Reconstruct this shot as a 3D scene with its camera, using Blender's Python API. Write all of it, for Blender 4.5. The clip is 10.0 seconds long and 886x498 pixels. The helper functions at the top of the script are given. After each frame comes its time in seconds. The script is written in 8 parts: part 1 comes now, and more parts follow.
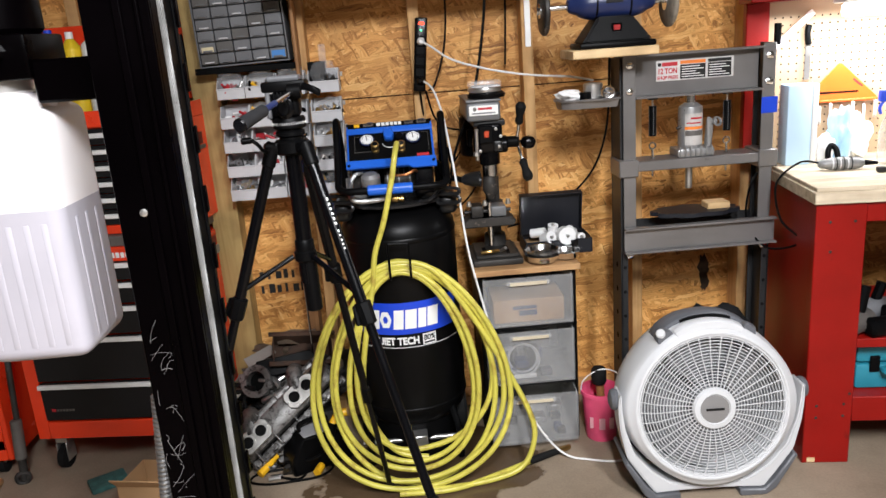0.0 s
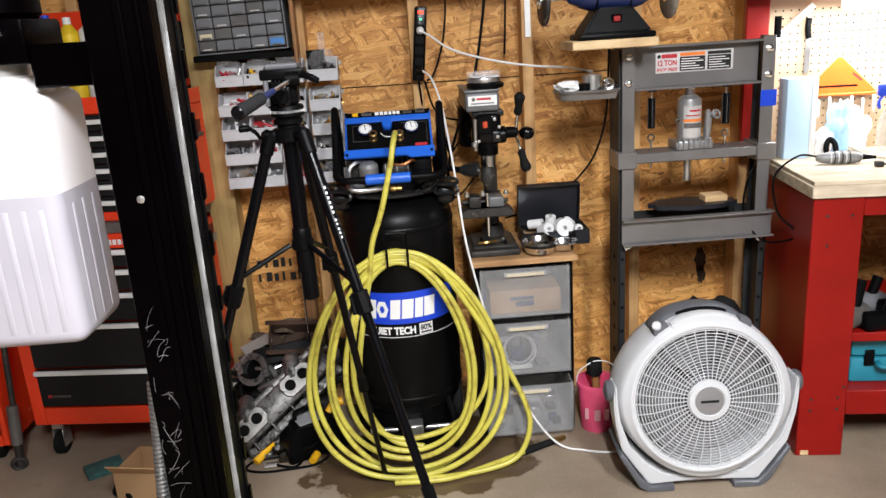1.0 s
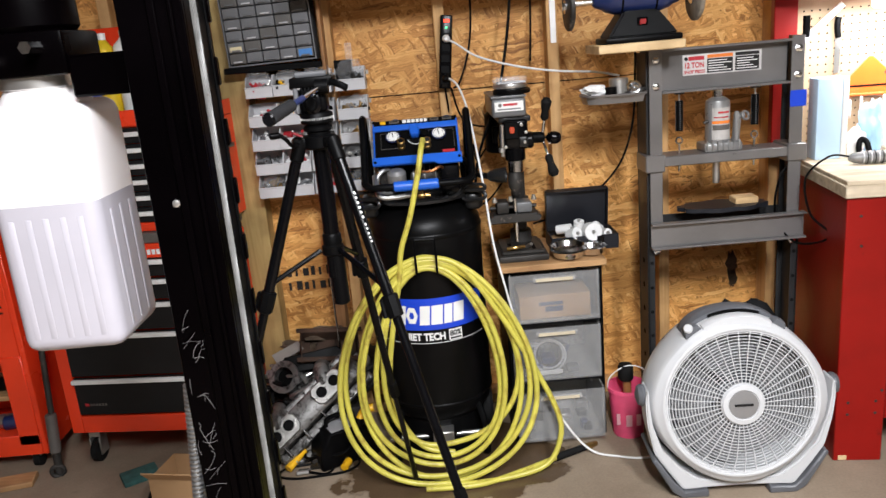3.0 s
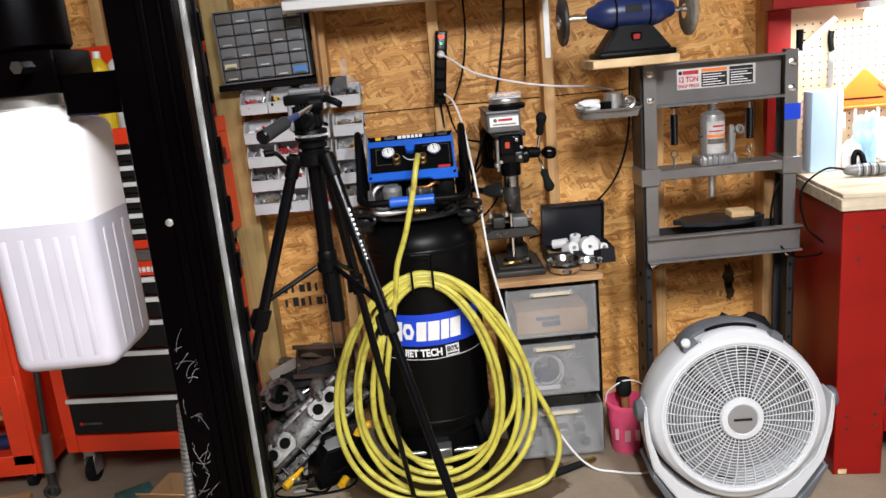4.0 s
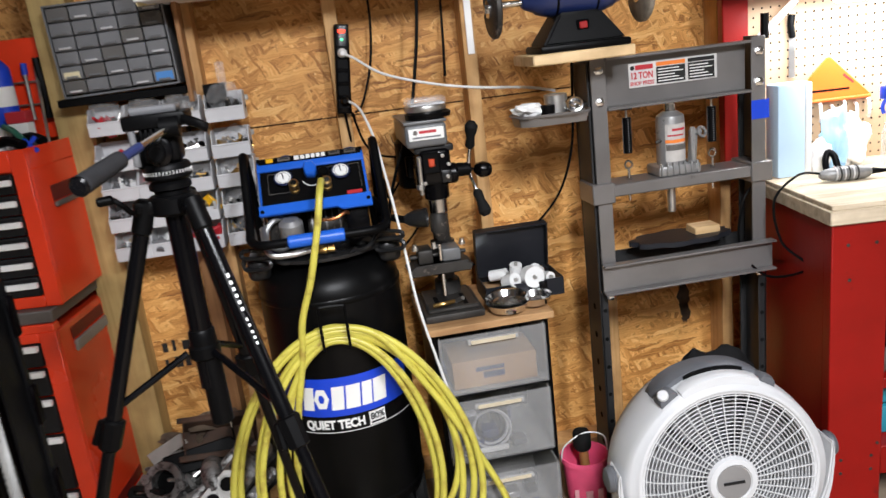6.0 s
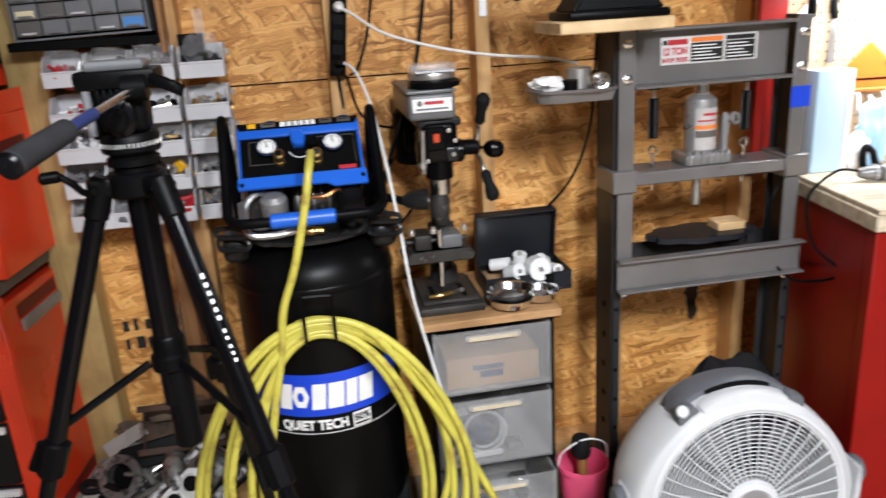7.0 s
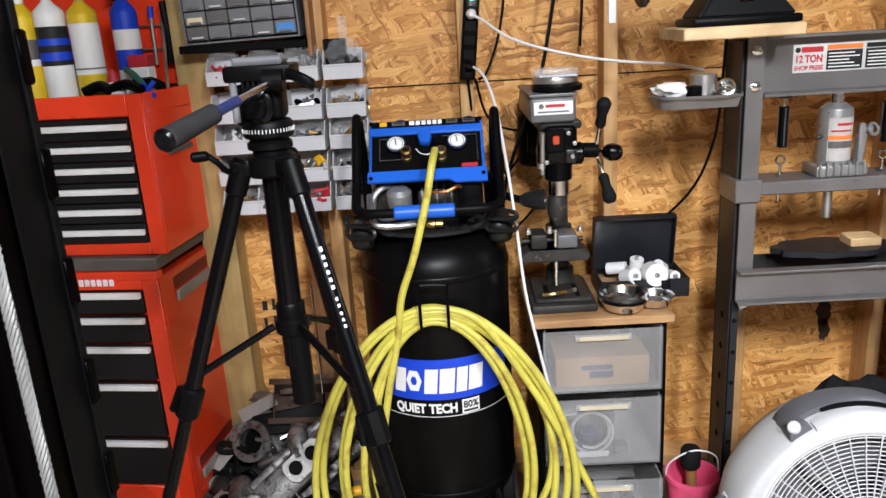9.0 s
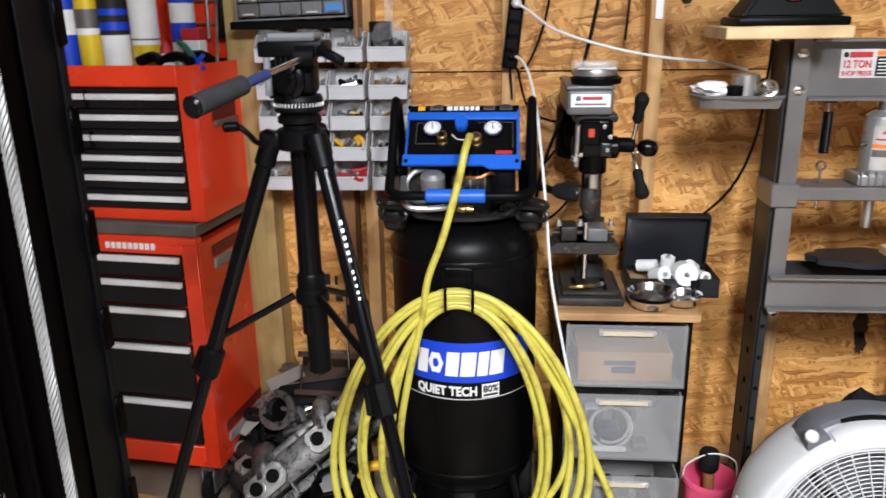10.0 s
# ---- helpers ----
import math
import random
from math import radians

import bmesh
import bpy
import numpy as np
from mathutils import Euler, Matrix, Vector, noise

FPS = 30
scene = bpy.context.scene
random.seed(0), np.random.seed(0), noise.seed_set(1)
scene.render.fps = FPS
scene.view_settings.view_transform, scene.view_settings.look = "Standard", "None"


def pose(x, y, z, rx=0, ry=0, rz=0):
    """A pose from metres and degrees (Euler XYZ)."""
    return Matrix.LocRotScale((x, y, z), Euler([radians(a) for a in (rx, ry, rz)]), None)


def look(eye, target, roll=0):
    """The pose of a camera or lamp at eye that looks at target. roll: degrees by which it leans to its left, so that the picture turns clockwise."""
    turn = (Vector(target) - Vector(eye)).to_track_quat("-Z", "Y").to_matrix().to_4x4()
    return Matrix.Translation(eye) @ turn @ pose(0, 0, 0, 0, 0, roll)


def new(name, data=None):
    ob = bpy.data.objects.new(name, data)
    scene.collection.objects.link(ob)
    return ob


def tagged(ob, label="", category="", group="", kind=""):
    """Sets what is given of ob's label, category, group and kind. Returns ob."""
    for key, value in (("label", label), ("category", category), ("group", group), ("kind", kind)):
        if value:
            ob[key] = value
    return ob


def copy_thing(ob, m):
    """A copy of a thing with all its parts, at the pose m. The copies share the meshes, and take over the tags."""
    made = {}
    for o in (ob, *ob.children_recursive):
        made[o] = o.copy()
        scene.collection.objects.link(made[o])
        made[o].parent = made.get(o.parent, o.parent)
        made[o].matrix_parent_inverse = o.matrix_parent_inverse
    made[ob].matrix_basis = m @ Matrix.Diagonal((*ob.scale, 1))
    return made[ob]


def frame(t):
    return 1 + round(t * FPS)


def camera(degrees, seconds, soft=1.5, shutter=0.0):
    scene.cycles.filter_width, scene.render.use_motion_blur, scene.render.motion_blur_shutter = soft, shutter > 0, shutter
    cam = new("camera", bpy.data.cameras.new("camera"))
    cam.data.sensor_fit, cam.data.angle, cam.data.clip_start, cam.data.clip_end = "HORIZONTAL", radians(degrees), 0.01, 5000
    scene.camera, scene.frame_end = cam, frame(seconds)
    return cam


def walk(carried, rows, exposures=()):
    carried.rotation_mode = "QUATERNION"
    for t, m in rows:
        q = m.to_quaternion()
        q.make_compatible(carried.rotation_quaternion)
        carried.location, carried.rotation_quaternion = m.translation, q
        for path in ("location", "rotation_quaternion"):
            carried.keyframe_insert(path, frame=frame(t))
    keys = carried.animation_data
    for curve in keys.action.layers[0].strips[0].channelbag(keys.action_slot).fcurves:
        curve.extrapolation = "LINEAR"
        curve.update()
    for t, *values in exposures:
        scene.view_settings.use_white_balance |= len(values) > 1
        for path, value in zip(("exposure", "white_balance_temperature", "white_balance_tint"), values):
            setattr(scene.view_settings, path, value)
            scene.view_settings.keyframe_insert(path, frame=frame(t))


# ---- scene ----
cam = camera(60.4, 10.0, 1.5, 0.4)
PATH = [
    (0, (-0.006, 0.22, 1.389), (0.066, 2.146, 0.853), -4.3),
    (0.5, (-0.006, 0.218, 1.387), (0.071, 2.138, 0.832), -3.9),
    (1, (-0.005, 0.219, 1.388), (0.071, 2.137, 0.828), -3.7),
    (1.5, (-0.001, 0.209, 1.385), (0.066, 2.129, 0.83), -4.2),
    (2, (-0.005, 0.207, 1.389), (0.063, 2.132, 0.852), -4.4),
    (3.5, (-0.011, 0.205, 1.367), (-0.023, 2.138, 0.854), -5.1),
    (4, (-0.006, 0.213, 1.376), (0.011, 2.152, 0.885), -5.3),
    (4.5, (-0.014, 0.228, 1.38), (0.055, 2.16, 0.867), -5.9),
    (5, (0.007, 0.321, 1.37), (0.186, 2.231, 0.805), -5.7),
    (5.5, (-0.009, 0.523, 1.39), (0.257, 2.445, 0.902), -8.0),
    (5.7, (-0.006, 0.587, 1.376), (0.219, 2.513, 0.886), -7.6),
    (6.8, (-0.031, 0.898, 1.375), (0.37, 2.76, 0.763), -2.7),
    (7, (-0.04, 0.914, 1.378), (0.278, 2.789, 0.76), -3.5),
    (7.5, (0.008, 0.956, 1.375), (0.111, 2.851, 0.744), -5.6),
    (8, (0.021, 0.962, 1.366), (0.003, 2.851, 0.708), -6.2),
    (8.5, (0.006, 0.889, 1.369), (-0.032, 2.784, 0.731), -5.9),
    (9, (0.005, 0.829, 1.364), (-0.035, 2.745, 0.794), -3.5),
    (9.5, (0.039, 0.805, 1.38), (-0.021, 2.72, 0.807), -3.2),
    (10, (0.053, 0.804, 1.356), (-0.115, 2.707, 0.766), -0.9),
]
walk(cam, [(t, look(eye, target, roll)) for t, eye, target, roll in PATH], exposures=[(0, -0.10, 6350, 10), (4.5, -0.10, 6350, 10), (5.7, -0.12, 6300, 10), (7, -0.05, 6200, 10), (8, 0.05, 6150, 10), (10, 0.08, 6150, 10)])

# ---- light ----
world = bpy.data.worlds.new("world")
scene.world = world
world.use_nodes = True
world.node_tree.nodes["Background"].inputs[0].default_value = (0.9, 0.95, 1.0, 1)
world.node_tree.nodes["Background"].inputs[1].default_value = 0.006
scene.view_settings.exposure = 0.0


def area(name, m, sx, sy, watts, col=(1, 1, 1)):
    d = bpy.data.lights.new(name, "AREA")
    d.shape, d.size, d.size_y, d.energy, d.color = "RECTANGLE", sx, sy, watts, col
    ob = new(name, d)
    ob.matrix_basis = m
    return ob


CEIL = 2.62
# Both tubes are unseen: the first follows cast shadows, the second is added fill.
TUBES = [(0.10, -0.40, 158), (0.85, -0.20, 126)]
for tx, ty, tw in TUBES:
    area("tube_light", pose(tx, ty, CEIL - 0.10), 0.16, 1.15, tw, (0.985, 0.985, 1.0))
area("bench_light", pose(1.80, 2.60, 1.352, 12, 0, -8), 1.1, 0.07, 13, (0.96, 0.98, 1.0))

# ---- materials ----


def nodes_of(name):
    m = bpy.data.materials.new(name)
    m.use_nodes = True
    nt = m.node_tree
    return m, nt, nt.nodes, nt.links, nt.nodes["Principled BSDF"]


def rgb(c, k=1.0):
    return (min(1, c[0] * k), min(1, c[1] * k), min(1, c[2] * k), 1)


def mat(name, col, rough=0.5, metal=0.0, var=0.15, scale=7.0, bump=0.08, bscale=90.0, dirt=None, amount=0.0, trans=0.0, alpha=1.0, coat=0.0, spec=0.5):
    """Plain paint, plastic or metal: blotches, fine grain and, where dirt is given, patches of it."""
    m, nt, N, L, bs = nodes_of(name)
    tc = N.new("ShaderNodeTexCoord")
    oi = N.new("ShaderNodeObjectInfo")
    off = N.new("ShaderNodeVectorMath")
    off.operation = "ADD"
    mul = N.new("ShaderNodeMath")
    mul.operation = "MULTIPLY"
    mul.inputs[1].default_value = 17.0
    L.new(oi.outputs["Random"], mul.inputs[0])
    L.new(tc.outputs["Object"], off.inputs[0])
    L.new(mul.outputs[0], off.inputs[1])
    n1 = N.new("ShaderNodeTexNoise")
    n1.inputs["Scale"].default_value, n1.inputs["Detail"].default_value = scale, 6
    n2 = N.new("ShaderNodeTexNoise")
    n2.inputs["Scale"].default_value, n2.inputs["Detail"].default_value = bscale, 4
    L.new(off.outputs[0], n1.inputs["Vector"])
    L.new(off.outputs[0], n2.inputs["Vector"])
    r = N.new("ShaderNodeValToRGB")
    r.color_ramp.elements[0].position, r.color_ramp.elements[1].position = 0.3, 0.7
    r.color_ramp.elements[0].color, r.color_ramp.elements[1].color = rgb(col, 1 - var), rgb(col, 1 + var)
    L.new(n1.outputs["Fac"], r.inputs["Fac"])
    out = r.outputs["Color"]
    if dirt:
        n3 = N.new("ShaderNodeTexNoise")
        n3.inputs["Scale"].default_value, n3.inputs["Detail"].default_value, n3.inputs["Roughness"].default_value = scale * 2.6, 9, 0.7
        L.new(off.outputs[0], n3.inputs["Vector"])
        r3 = N.new("ShaderNodeValToRGB")
        r3.color_ramp.elements[0].position, r3.color_ramp.elements[1].position = 0.72 - amount * 0.4, 0.8 - amount * 0.3
        L.new(n3.outputs["Fac"], r3.inputs["Fac"])
        mx = N.new("ShaderNodeMix")
        mx.data_type = "RGBA"
        L.new(r3.outputs["Color"], mx.inputs[0])
        L.new(out, mx.inputs[6])
        mx.inputs[7].default_value = rgb(dirt)
        out = mx.outputs[2]
    L.new(out, bs.inputs["Base Color"])
    rr = N.new("ShaderNodeMapRange")
    rr.inputs[3].default_value, rr.inputs[4].default_value = max(0.03, rough - 0.1), min(1, rough + 0.12)
    L.new(n1.outputs["Fac"], rr.inputs[0])
    L.new(rr.outputs[0], bs.inputs["Roughness"])
    bs.inputs["Metallic"].default_value = metal
    bs.inputs["Transmission Weight"].default_value = trans
    bs.inputs["Alpha"].default_value = alpha
    bs.inputs["Coat Weight"].default_value = coat
    bs.inputs["Specular IOR Level"].default_value = spec
    if bump:
        b = N.new("ShaderNodeBump")
        b.inputs["Strength"].default_value, b.inputs["Distance"].default_value = bump, 0.003
        L.new(n2.outputs["Fac"], b.inputs["Height"])
        L.new(b.outputs[0], bs.inputs["Normal"])
    return m


def glow(name, col, strength):
    m, nt, N, L, bs = nodes_of(name)
    bs.inputs["Base Color"].default_value = rgb(col)
    bs.inputs["Emission Color"].default_value = rgb(col)
    bs.inputs["Emission Strength"].default_value = strength
    return m


def osb_material():
    """Pressed strands: layers of long flakes at several angles, picked flake by flake."""
    m, nt, N, L, bs = nodes_of("osb")
    tc = N.new("ShaderNodeTexCoord")
    base = None
    height = None
    LAYERS = [(12, 8, 62), (-38, 10, 74), (57, 9, 70), (84, 12, 66), (-12, 8, 92), (28, 13, 104), (-64, 11, 96), (5, 9, 58)]
    for k, (ang, sx, sz) in enumerate(LAYERS):
        warp = N.new("ShaderNodeTexNoise")
        warp.inputs["Scale"].default_value, warp.inputs["Detail"].default_value = 9 + 2 * k, 3
        mix = N.new("ShaderNodeMix")
        mix.data_type, mix.blend_type = "RGBA", "LINEAR_LIGHT"
        mix.inputs[0].default_value = 0.012
        L.new(tc.outputs["Object"], warp.inputs["Vector"])
        L.new(tc.outputs["Object"], mix.inputs[6])
        L.new(warp.outputs["Color"], mix.inputs[7])
        turn = N.new("ShaderNodeMapping")
        turn.inputs["Location"].default_value = (k * 3.1, k, k * 7.7)
        turn.inputs["Rotation"].default_value = (0, radians(ang), 0)
        L.new(mix.outputs[2], turn.inputs["Vector"])
        mp = N.new("ShaderNodeMapping")
        mp.inputs["Scale"].default_value = (sx, 1, sz)
        L.new(turn.outputs[0], mp.inputs["Vector"])
        v = N.new("ShaderNodeTexVoronoi")
        v.inputs["Scale"].default_value = 1.0
        L.new(mp.outputs[0], v.inputs["Vector"])
        sep = N.new("ShaderNodeSeparateColor")
        L.new(v.outputs["Color"], sep.inputs[0])
        # grain along the flake
        gm = N.new("ShaderNodeMapping")
        gm.inputs["Scale"].default_value = (11, 1, 210)
        L.new(turn.outputs[0], gm.inputs["Vector"])
        gn = N.new("ShaderNodeTexNoise")
        gn.inputs["Scale"].default_value, gn.inputs["Detail"].default_value, gn.inputs["Roughness"].default_value = 1.0, 5, 0.65
        L.new(gm.outputs[0], gn.inputs["Vector"])
        ramp = N.new("ShaderNodeValToRGB")
        e = ramp.color_ramp.elements
        e[0].position, e[0].color = 0.0, (0.20, 0.074, 0.015, 1)
        e[1].position, e[1].color = 1.0, (0.90, 0.58, 0.23, 1)
        for p, c in ((0.18, (0.42, 0.175, 0.037, 1)), (0.5, (0.66, 0.318, 0.082, 1)), (0.8, (0.80, 0.44, 0.140, 1))):
            q = e.new(p)
            q.color = c
        add = N.new("ShaderNodeMath")
        add.operation = "MULTIPLY_ADD"
        add.inputs[1].default_value, add.inputs[2].default_value = 1.35, -0.52
        L.new(gn.outputs["Fac"], add.inputs[0])
        s2 = N.new("ShaderNodeMath")
        s2.operation = "MULTIPLY_ADD"
        s2.inputs[1].default_value = 0.68
        L.new(sep.outputs[0], s2.inputs[0])
        L.new(add.outputs[0], s2.inputs[2])
        L.new(s2.outputs[0], ramp.inputs["Fac"])
        if base is None:
            base, height = ramp.outputs["Color"], sep.outputs[1]
        else:
            pick = N.new("ShaderNodeMath")
            pick.operation = "GREATER_THAN"
            pick.inputs[1].default_value = 0.55
            L.new(sep.outputs[1], pick.inputs[0])
            mx = N.new("ShaderNodeMix")
            mx.data_type = "RGBA"
            L.new(pick.outputs[0], mx.inputs[0])
            L.new(base, mx.inputs[6])
            L.new(ramp.outputs["Color"], mx.inputs[7])
            base = mx.outputs[2]
            mh = N.new("ShaderNodeMix")
            L.new(pick.outputs[0], mh.inputs[0])
            L.new(height, mh.inputs[2])
            L.new(sep.outputs[2], mh.inputs[3])
            height = mh.outputs[0]
    # dark knots and broad tone
    n = N.new("ShaderNodeTexNoise")
    n.inputs["Scale"].default_value, n.inputs["Detail"].default_value = 3.2, 5
    L.new(tc.outputs["Object"], n.inputs["Vector"])
    rn = N.new("ShaderNodeMapRange")
    rn.inputs[1].default_value, rn.inputs[2].default_value = 0.3, 0.7
    rn.inputs[3].default_value, rn.inputs[4].default_value = 0.70, 1.24
    L.new(n.outputs["Fac"], rn.inputs[0])
    kn = N.new("ShaderNodeTexNoise")
    kn.inputs["Scale"].default_value, kn.inputs["Detail"].default_value, kn.inputs["Roughness"].default_value = 21, 9, 0.8
    L.new(tc.outputs["Object"], kn.inputs["Vector"])
    rk = N.new("ShaderNodeValToRGB")
    rk.color_ramp.elements[0].position, rk.color_ramp.elements[1].position = 0.33, 0.41
    rk.color_ramp.elements[0].color = (0.30, 0.19, 0.12, 1)
    L.new(kn.outputs["Fac"], rk.inputs["Fac"])
    m1 = N.new("ShaderNodeMix")
    m1.data_type, m1.blend_type = "RGBA", "MULTIPLY"
    m1.inputs[0].default_value = 1
    L.new(base, m1.inputs[6])
    L.new(rn.outputs[0], m1.inputs[7])
    m2 = N.new("ShaderNodeMix")
    m2.data_type, m2.blend_type = "RGBA", "MULTIPLY"
    m2.inputs[0].default_value = 1
    L.new(m1.outputs[2], m2.inputs[6])
    L.new(rk.outputs["Color"], m2.inputs[7])
    L.new(m2.outputs[2], bs.inputs["Base Color"])
    bs.inputs["Roughness"].default_value = 0.62
    b = N.new("ShaderNodeBump")
    b.inputs["Strength"].default_value, b.inputs["Distance"].default_value = 0.45, 0.002
    L.new(height, b.inputs["Height"])
    L.new(b.outputs[0], bs.inputs["Normal"])
    return m


def wood_material(name, col, dark, along="Z", scale=1.0):
    m, nt, N, L, bs = nodes_of(name)
    tc = N.new("ShaderNodeTexCoord")
    oi = N.new("ShaderNodeObjectInfo")
    mp = N.new("ShaderNodeMapping")
    s = {"X": (1.6, 28, 28), "Y": (28, 1.6, 28), "Z": (28, 28, 1.6)}[along]
    mp.inputs["Scale"].default_value = tuple(v * scale for v in s)
    va = N.new("ShaderNodeVectorMath")
    va.operation = "ADD"
    L.new(tc.outputs["Object"], va.inputs[0])
    L.new(oi.outputs["Random"], va.inputs[1])
    L.new(va.outputs[0], mp.inputs["Vector"])
    n = N.new("ShaderNodeTexNoise")
    n.inputs["Scale"].default_value, n.inputs["Detail"].default_value, n.inputs["Distortion"].default_value = 1.0, 7, 1.4
    L.new(mp.outputs[0], n.inputs["Vector"])
    r = N.new("ShaderNodeValToRGB")
    r.color_ramp.elements[0].position, r.color_ramp.elements[1].position = 0.32, 0.66
    r.color_ramp.elements[0].color, r.color_ramp.elements[1].color = rgb(dark), rgb(col)
    L.new(n.outputs["Fac"], r.inputs["Fac"])
    n2 = N.new("ShaderNodeTexNoise")
    n2.inputs["Scale"].default_value, n2.inputs["Detail"].default_value = 9, 8
    L.new(va.outputs[0], n2.inputs["Vector"])
    r2 = N.new("ShaderNodeValToRGB")
    r2.color_ramp.elements[0].position, r2.color_ramp.elements[1].position = 0.25, 0.55
    r2.color_ramp.elements[0].color = (0.55, 0.5, 0.45, 1)
    L.new(n2.outputs["Fac"], r2.inputs["Fac"])
    mx = N.new("ShaderNodeMix")
    mx.data_type, mx.blend_type = "RGBA", "MULTIPLY"
    mx.inputs[0].default_value = 0.8
    L.new(r.outputs["Color"], mx.inputs[6])
    L.new(r2.outputs["Color"], mx.inputs[7])
    L.new(mx.outputs[2], bs.inputs["Base Color"])
    bs.inputs["Roughness"].default_value = 0.65
    b = N.new("ShaderNodeBump")
    b.inputs["Strength"].default_value, b.inputs["Distance"].default_value = 0.3, 0.002
    L.new(n.outputs["Fac"], b.inputs["Height"])
    L.new(b.outputs[0], bs.inputs["Normal"])
    return m


def concrete_material():
    """Worn slab with a wet, oily patch round the compressor and darker spots."""
    m, nt, N, L, bs = nodes_of("concrete")
    tc = N.new("ShaderNodeTexCoord")
    n1 = N.new("ShaderNodeTexNoise")
    n1.inputs["Scale"].default_value, n1.inputs["Detail"].default_value, n1.inputs["Roughness"].default_value = 1.7, 9, 0.65
    n2 = N.new("ShaderNodeTexNoise")
    n2.inputs["Scale"].default_value, n2.inputs["Detail"].default_value = 130, 5
    L.new(tc.outputs["Object"], n1.inputs["Vector"])
    L.new(tc.outputs["Object"], n2.inputs["Vector"])
    r = N.new("ShaderNodeValToRGB")
    r.color_ramp.elements[0].position, r.color_ramp.elements[1].position = 0.3, 0.72
    r.color_ramp.elements[0].color, r.color_ramp.elements[1].color = (0.20, 0.150, 0.104, 1), (0.37, 0.295, 0.215, 1)
    L.new(n1.outputs["Fac"], r.inputs["Fac"])
    r2 = N.new("ShaderNodeMapRange")
    r2.inputs[3].default_value, r2.inputs[4].default_value = 0.78, 1.18
    L.new(n2.outputs["Fac"], r2.inputs[0])
    m1 = N.new("ShaderNodeMix")
    m1.data_type, m1.blend_type = "RGBA", "MULTIPLY"
    m1.inputs[0].default_value = 1
    L.new(r.outputs["Color"], m1.inputs[6])
    L.new(r2.outputs[0], m1.inputs[7])
    # the wet patch: an ellipse with a ragged edge
    mp = N.new("ShaderNodeMapping")
    mp.inputs["Location"].default_value = (0.03 / 0.36, -2.50 / 0.24, 0)
    mp.inputs["Scale"].default_value = (1 / 0.36, 1 / 0.24, 0)
    L.new(tc.outputs["Object"], mp.inputs["Vector"])
    ln = N.new("ShaderNodeVectorMath")
    ln.operation = "LENGTH"
    L.new(mp.outputs[0], ln.inputs[0])
    n3 = N.new("ShaderNodeTexNoise")
    n3.inputs["Scale"].default_value, n3.inputs["Detail"].default_value = 9, 6
    L.new(tc.outputs["Object"], n3.inputs["Vector"])
    ma = N.new("ShaderNodeMath")
    ma.operation = "MULTIPLY_ADD"
    ma.inputs[1].default_value = 1.1
    L.new(n3.outputs["Fac"], ma.inputs[0])
    L.new(ln.outputs["Value"], ma.inputs[2])
    wet = N.new("ShaderNodeMapRange")
    wet.inputs[1].default_value, wet.inputs[2].default_value = 1.62, 1.56
    L.new(ma.outputs[0], wet.inputs[0])
    m2 = N.new("ShaderNodeMix")
    m2.data_type, m2.blend_type = "RGBA", "MULTIPLY"
    L.new(wet.outputs[0], m2.inputs[0])
    L.new(m1.outputs[2], m2.inputs[6])
    m2.inputs[7].default_value = (0.34, 0.28, 0.22, 1)
    # loose spots of oil
    n4 = N.new("ShaderNodeTexNoise")
    n4.inputs["Scale"].default_value, n4.inputs["Detail"].default_value = 4.5, 3
    L.new(tc.outputs["Object"], n4.inputs["Vector"])
    r4 = N.new("ShaderNodeValToRGB")
    r4.color_ramp.elements[0].position, r4.color_ramp.elements[1].position = 0.27, 0.33
    r4.color_ramp.elements[0].color = (0.4, 0.36, 0.32, 1)
    L.new(n4.outputs["Fac"], r4.inputs["Fac"])
    m3 = N.new("ShaderNodeMix")
    m3.data_type, m3.blend_type = "RGBA", "MULTIPLY"
    m3.inputs[0].default_value = 1
    L.new(m2.outputs[2], m3.inputs[6])
    L.new(r4.outputs["Color"], m3.inputs[7])
    L.new(m3.outputs[2], bs.inputs["Base Color"])
    ro = N.new("ShaderNodeMapRange")
    ro.inputs[3].default_value, ro.inputs[4].default_value = 0.7, 0.22
    L.new(wet.outputs[0], ro.inputs[0])
    L.new(ro.outputs[0], bs.inputs["Roughness"])
    b = N.new("ShaderNodeBump")
    b.inputs["Strength"].default_value, b.inputs["Distance"].default_value = 0.25, 0.002
    L.new(n2.outputs["Fac"], b.inputs["Height"])
    L.new(b.outputs[0], bs.inputs["Normal"])
    return m


OSB = osb_material()
CONCRETE = concrete_material()
STUD = wood_material("stud_wood", (0.66, 0.40, 0.17), (0.50, 0.27, 0.095))
# brown of the weathered stud; also colours the shade strip by the parts cabinet
STUD_DARK = wood_material("dark_stud_wood", (0.36, 0.18, 0.07), (0.22, 0.10, 0.035))
TREATED = wood_material("treated_wood", (0.50, 0.36, 0.14), (0.36, 0.24, 0.085))
PLY = wood_material("ply", (0.55, 0.33, 0.15), (0.36, 0.19, 0.08), "X")
PINE = wood_material("pine", (0.78, 0.58, 0.33), (0.64, 0.43, 0.21), "X")
BENCHWOOD = wood_material("bench_wood", (0.70, 0.60, 0.45), (0.46, 0.37, 0.25), "X")
RED = mat("red_paint", (0.90, 0.055, 0.014), 0.24, 0, 0.12, 4, 0.03, 60, (0.30, 0.02, 0.012), 0.12, coat=0.3)
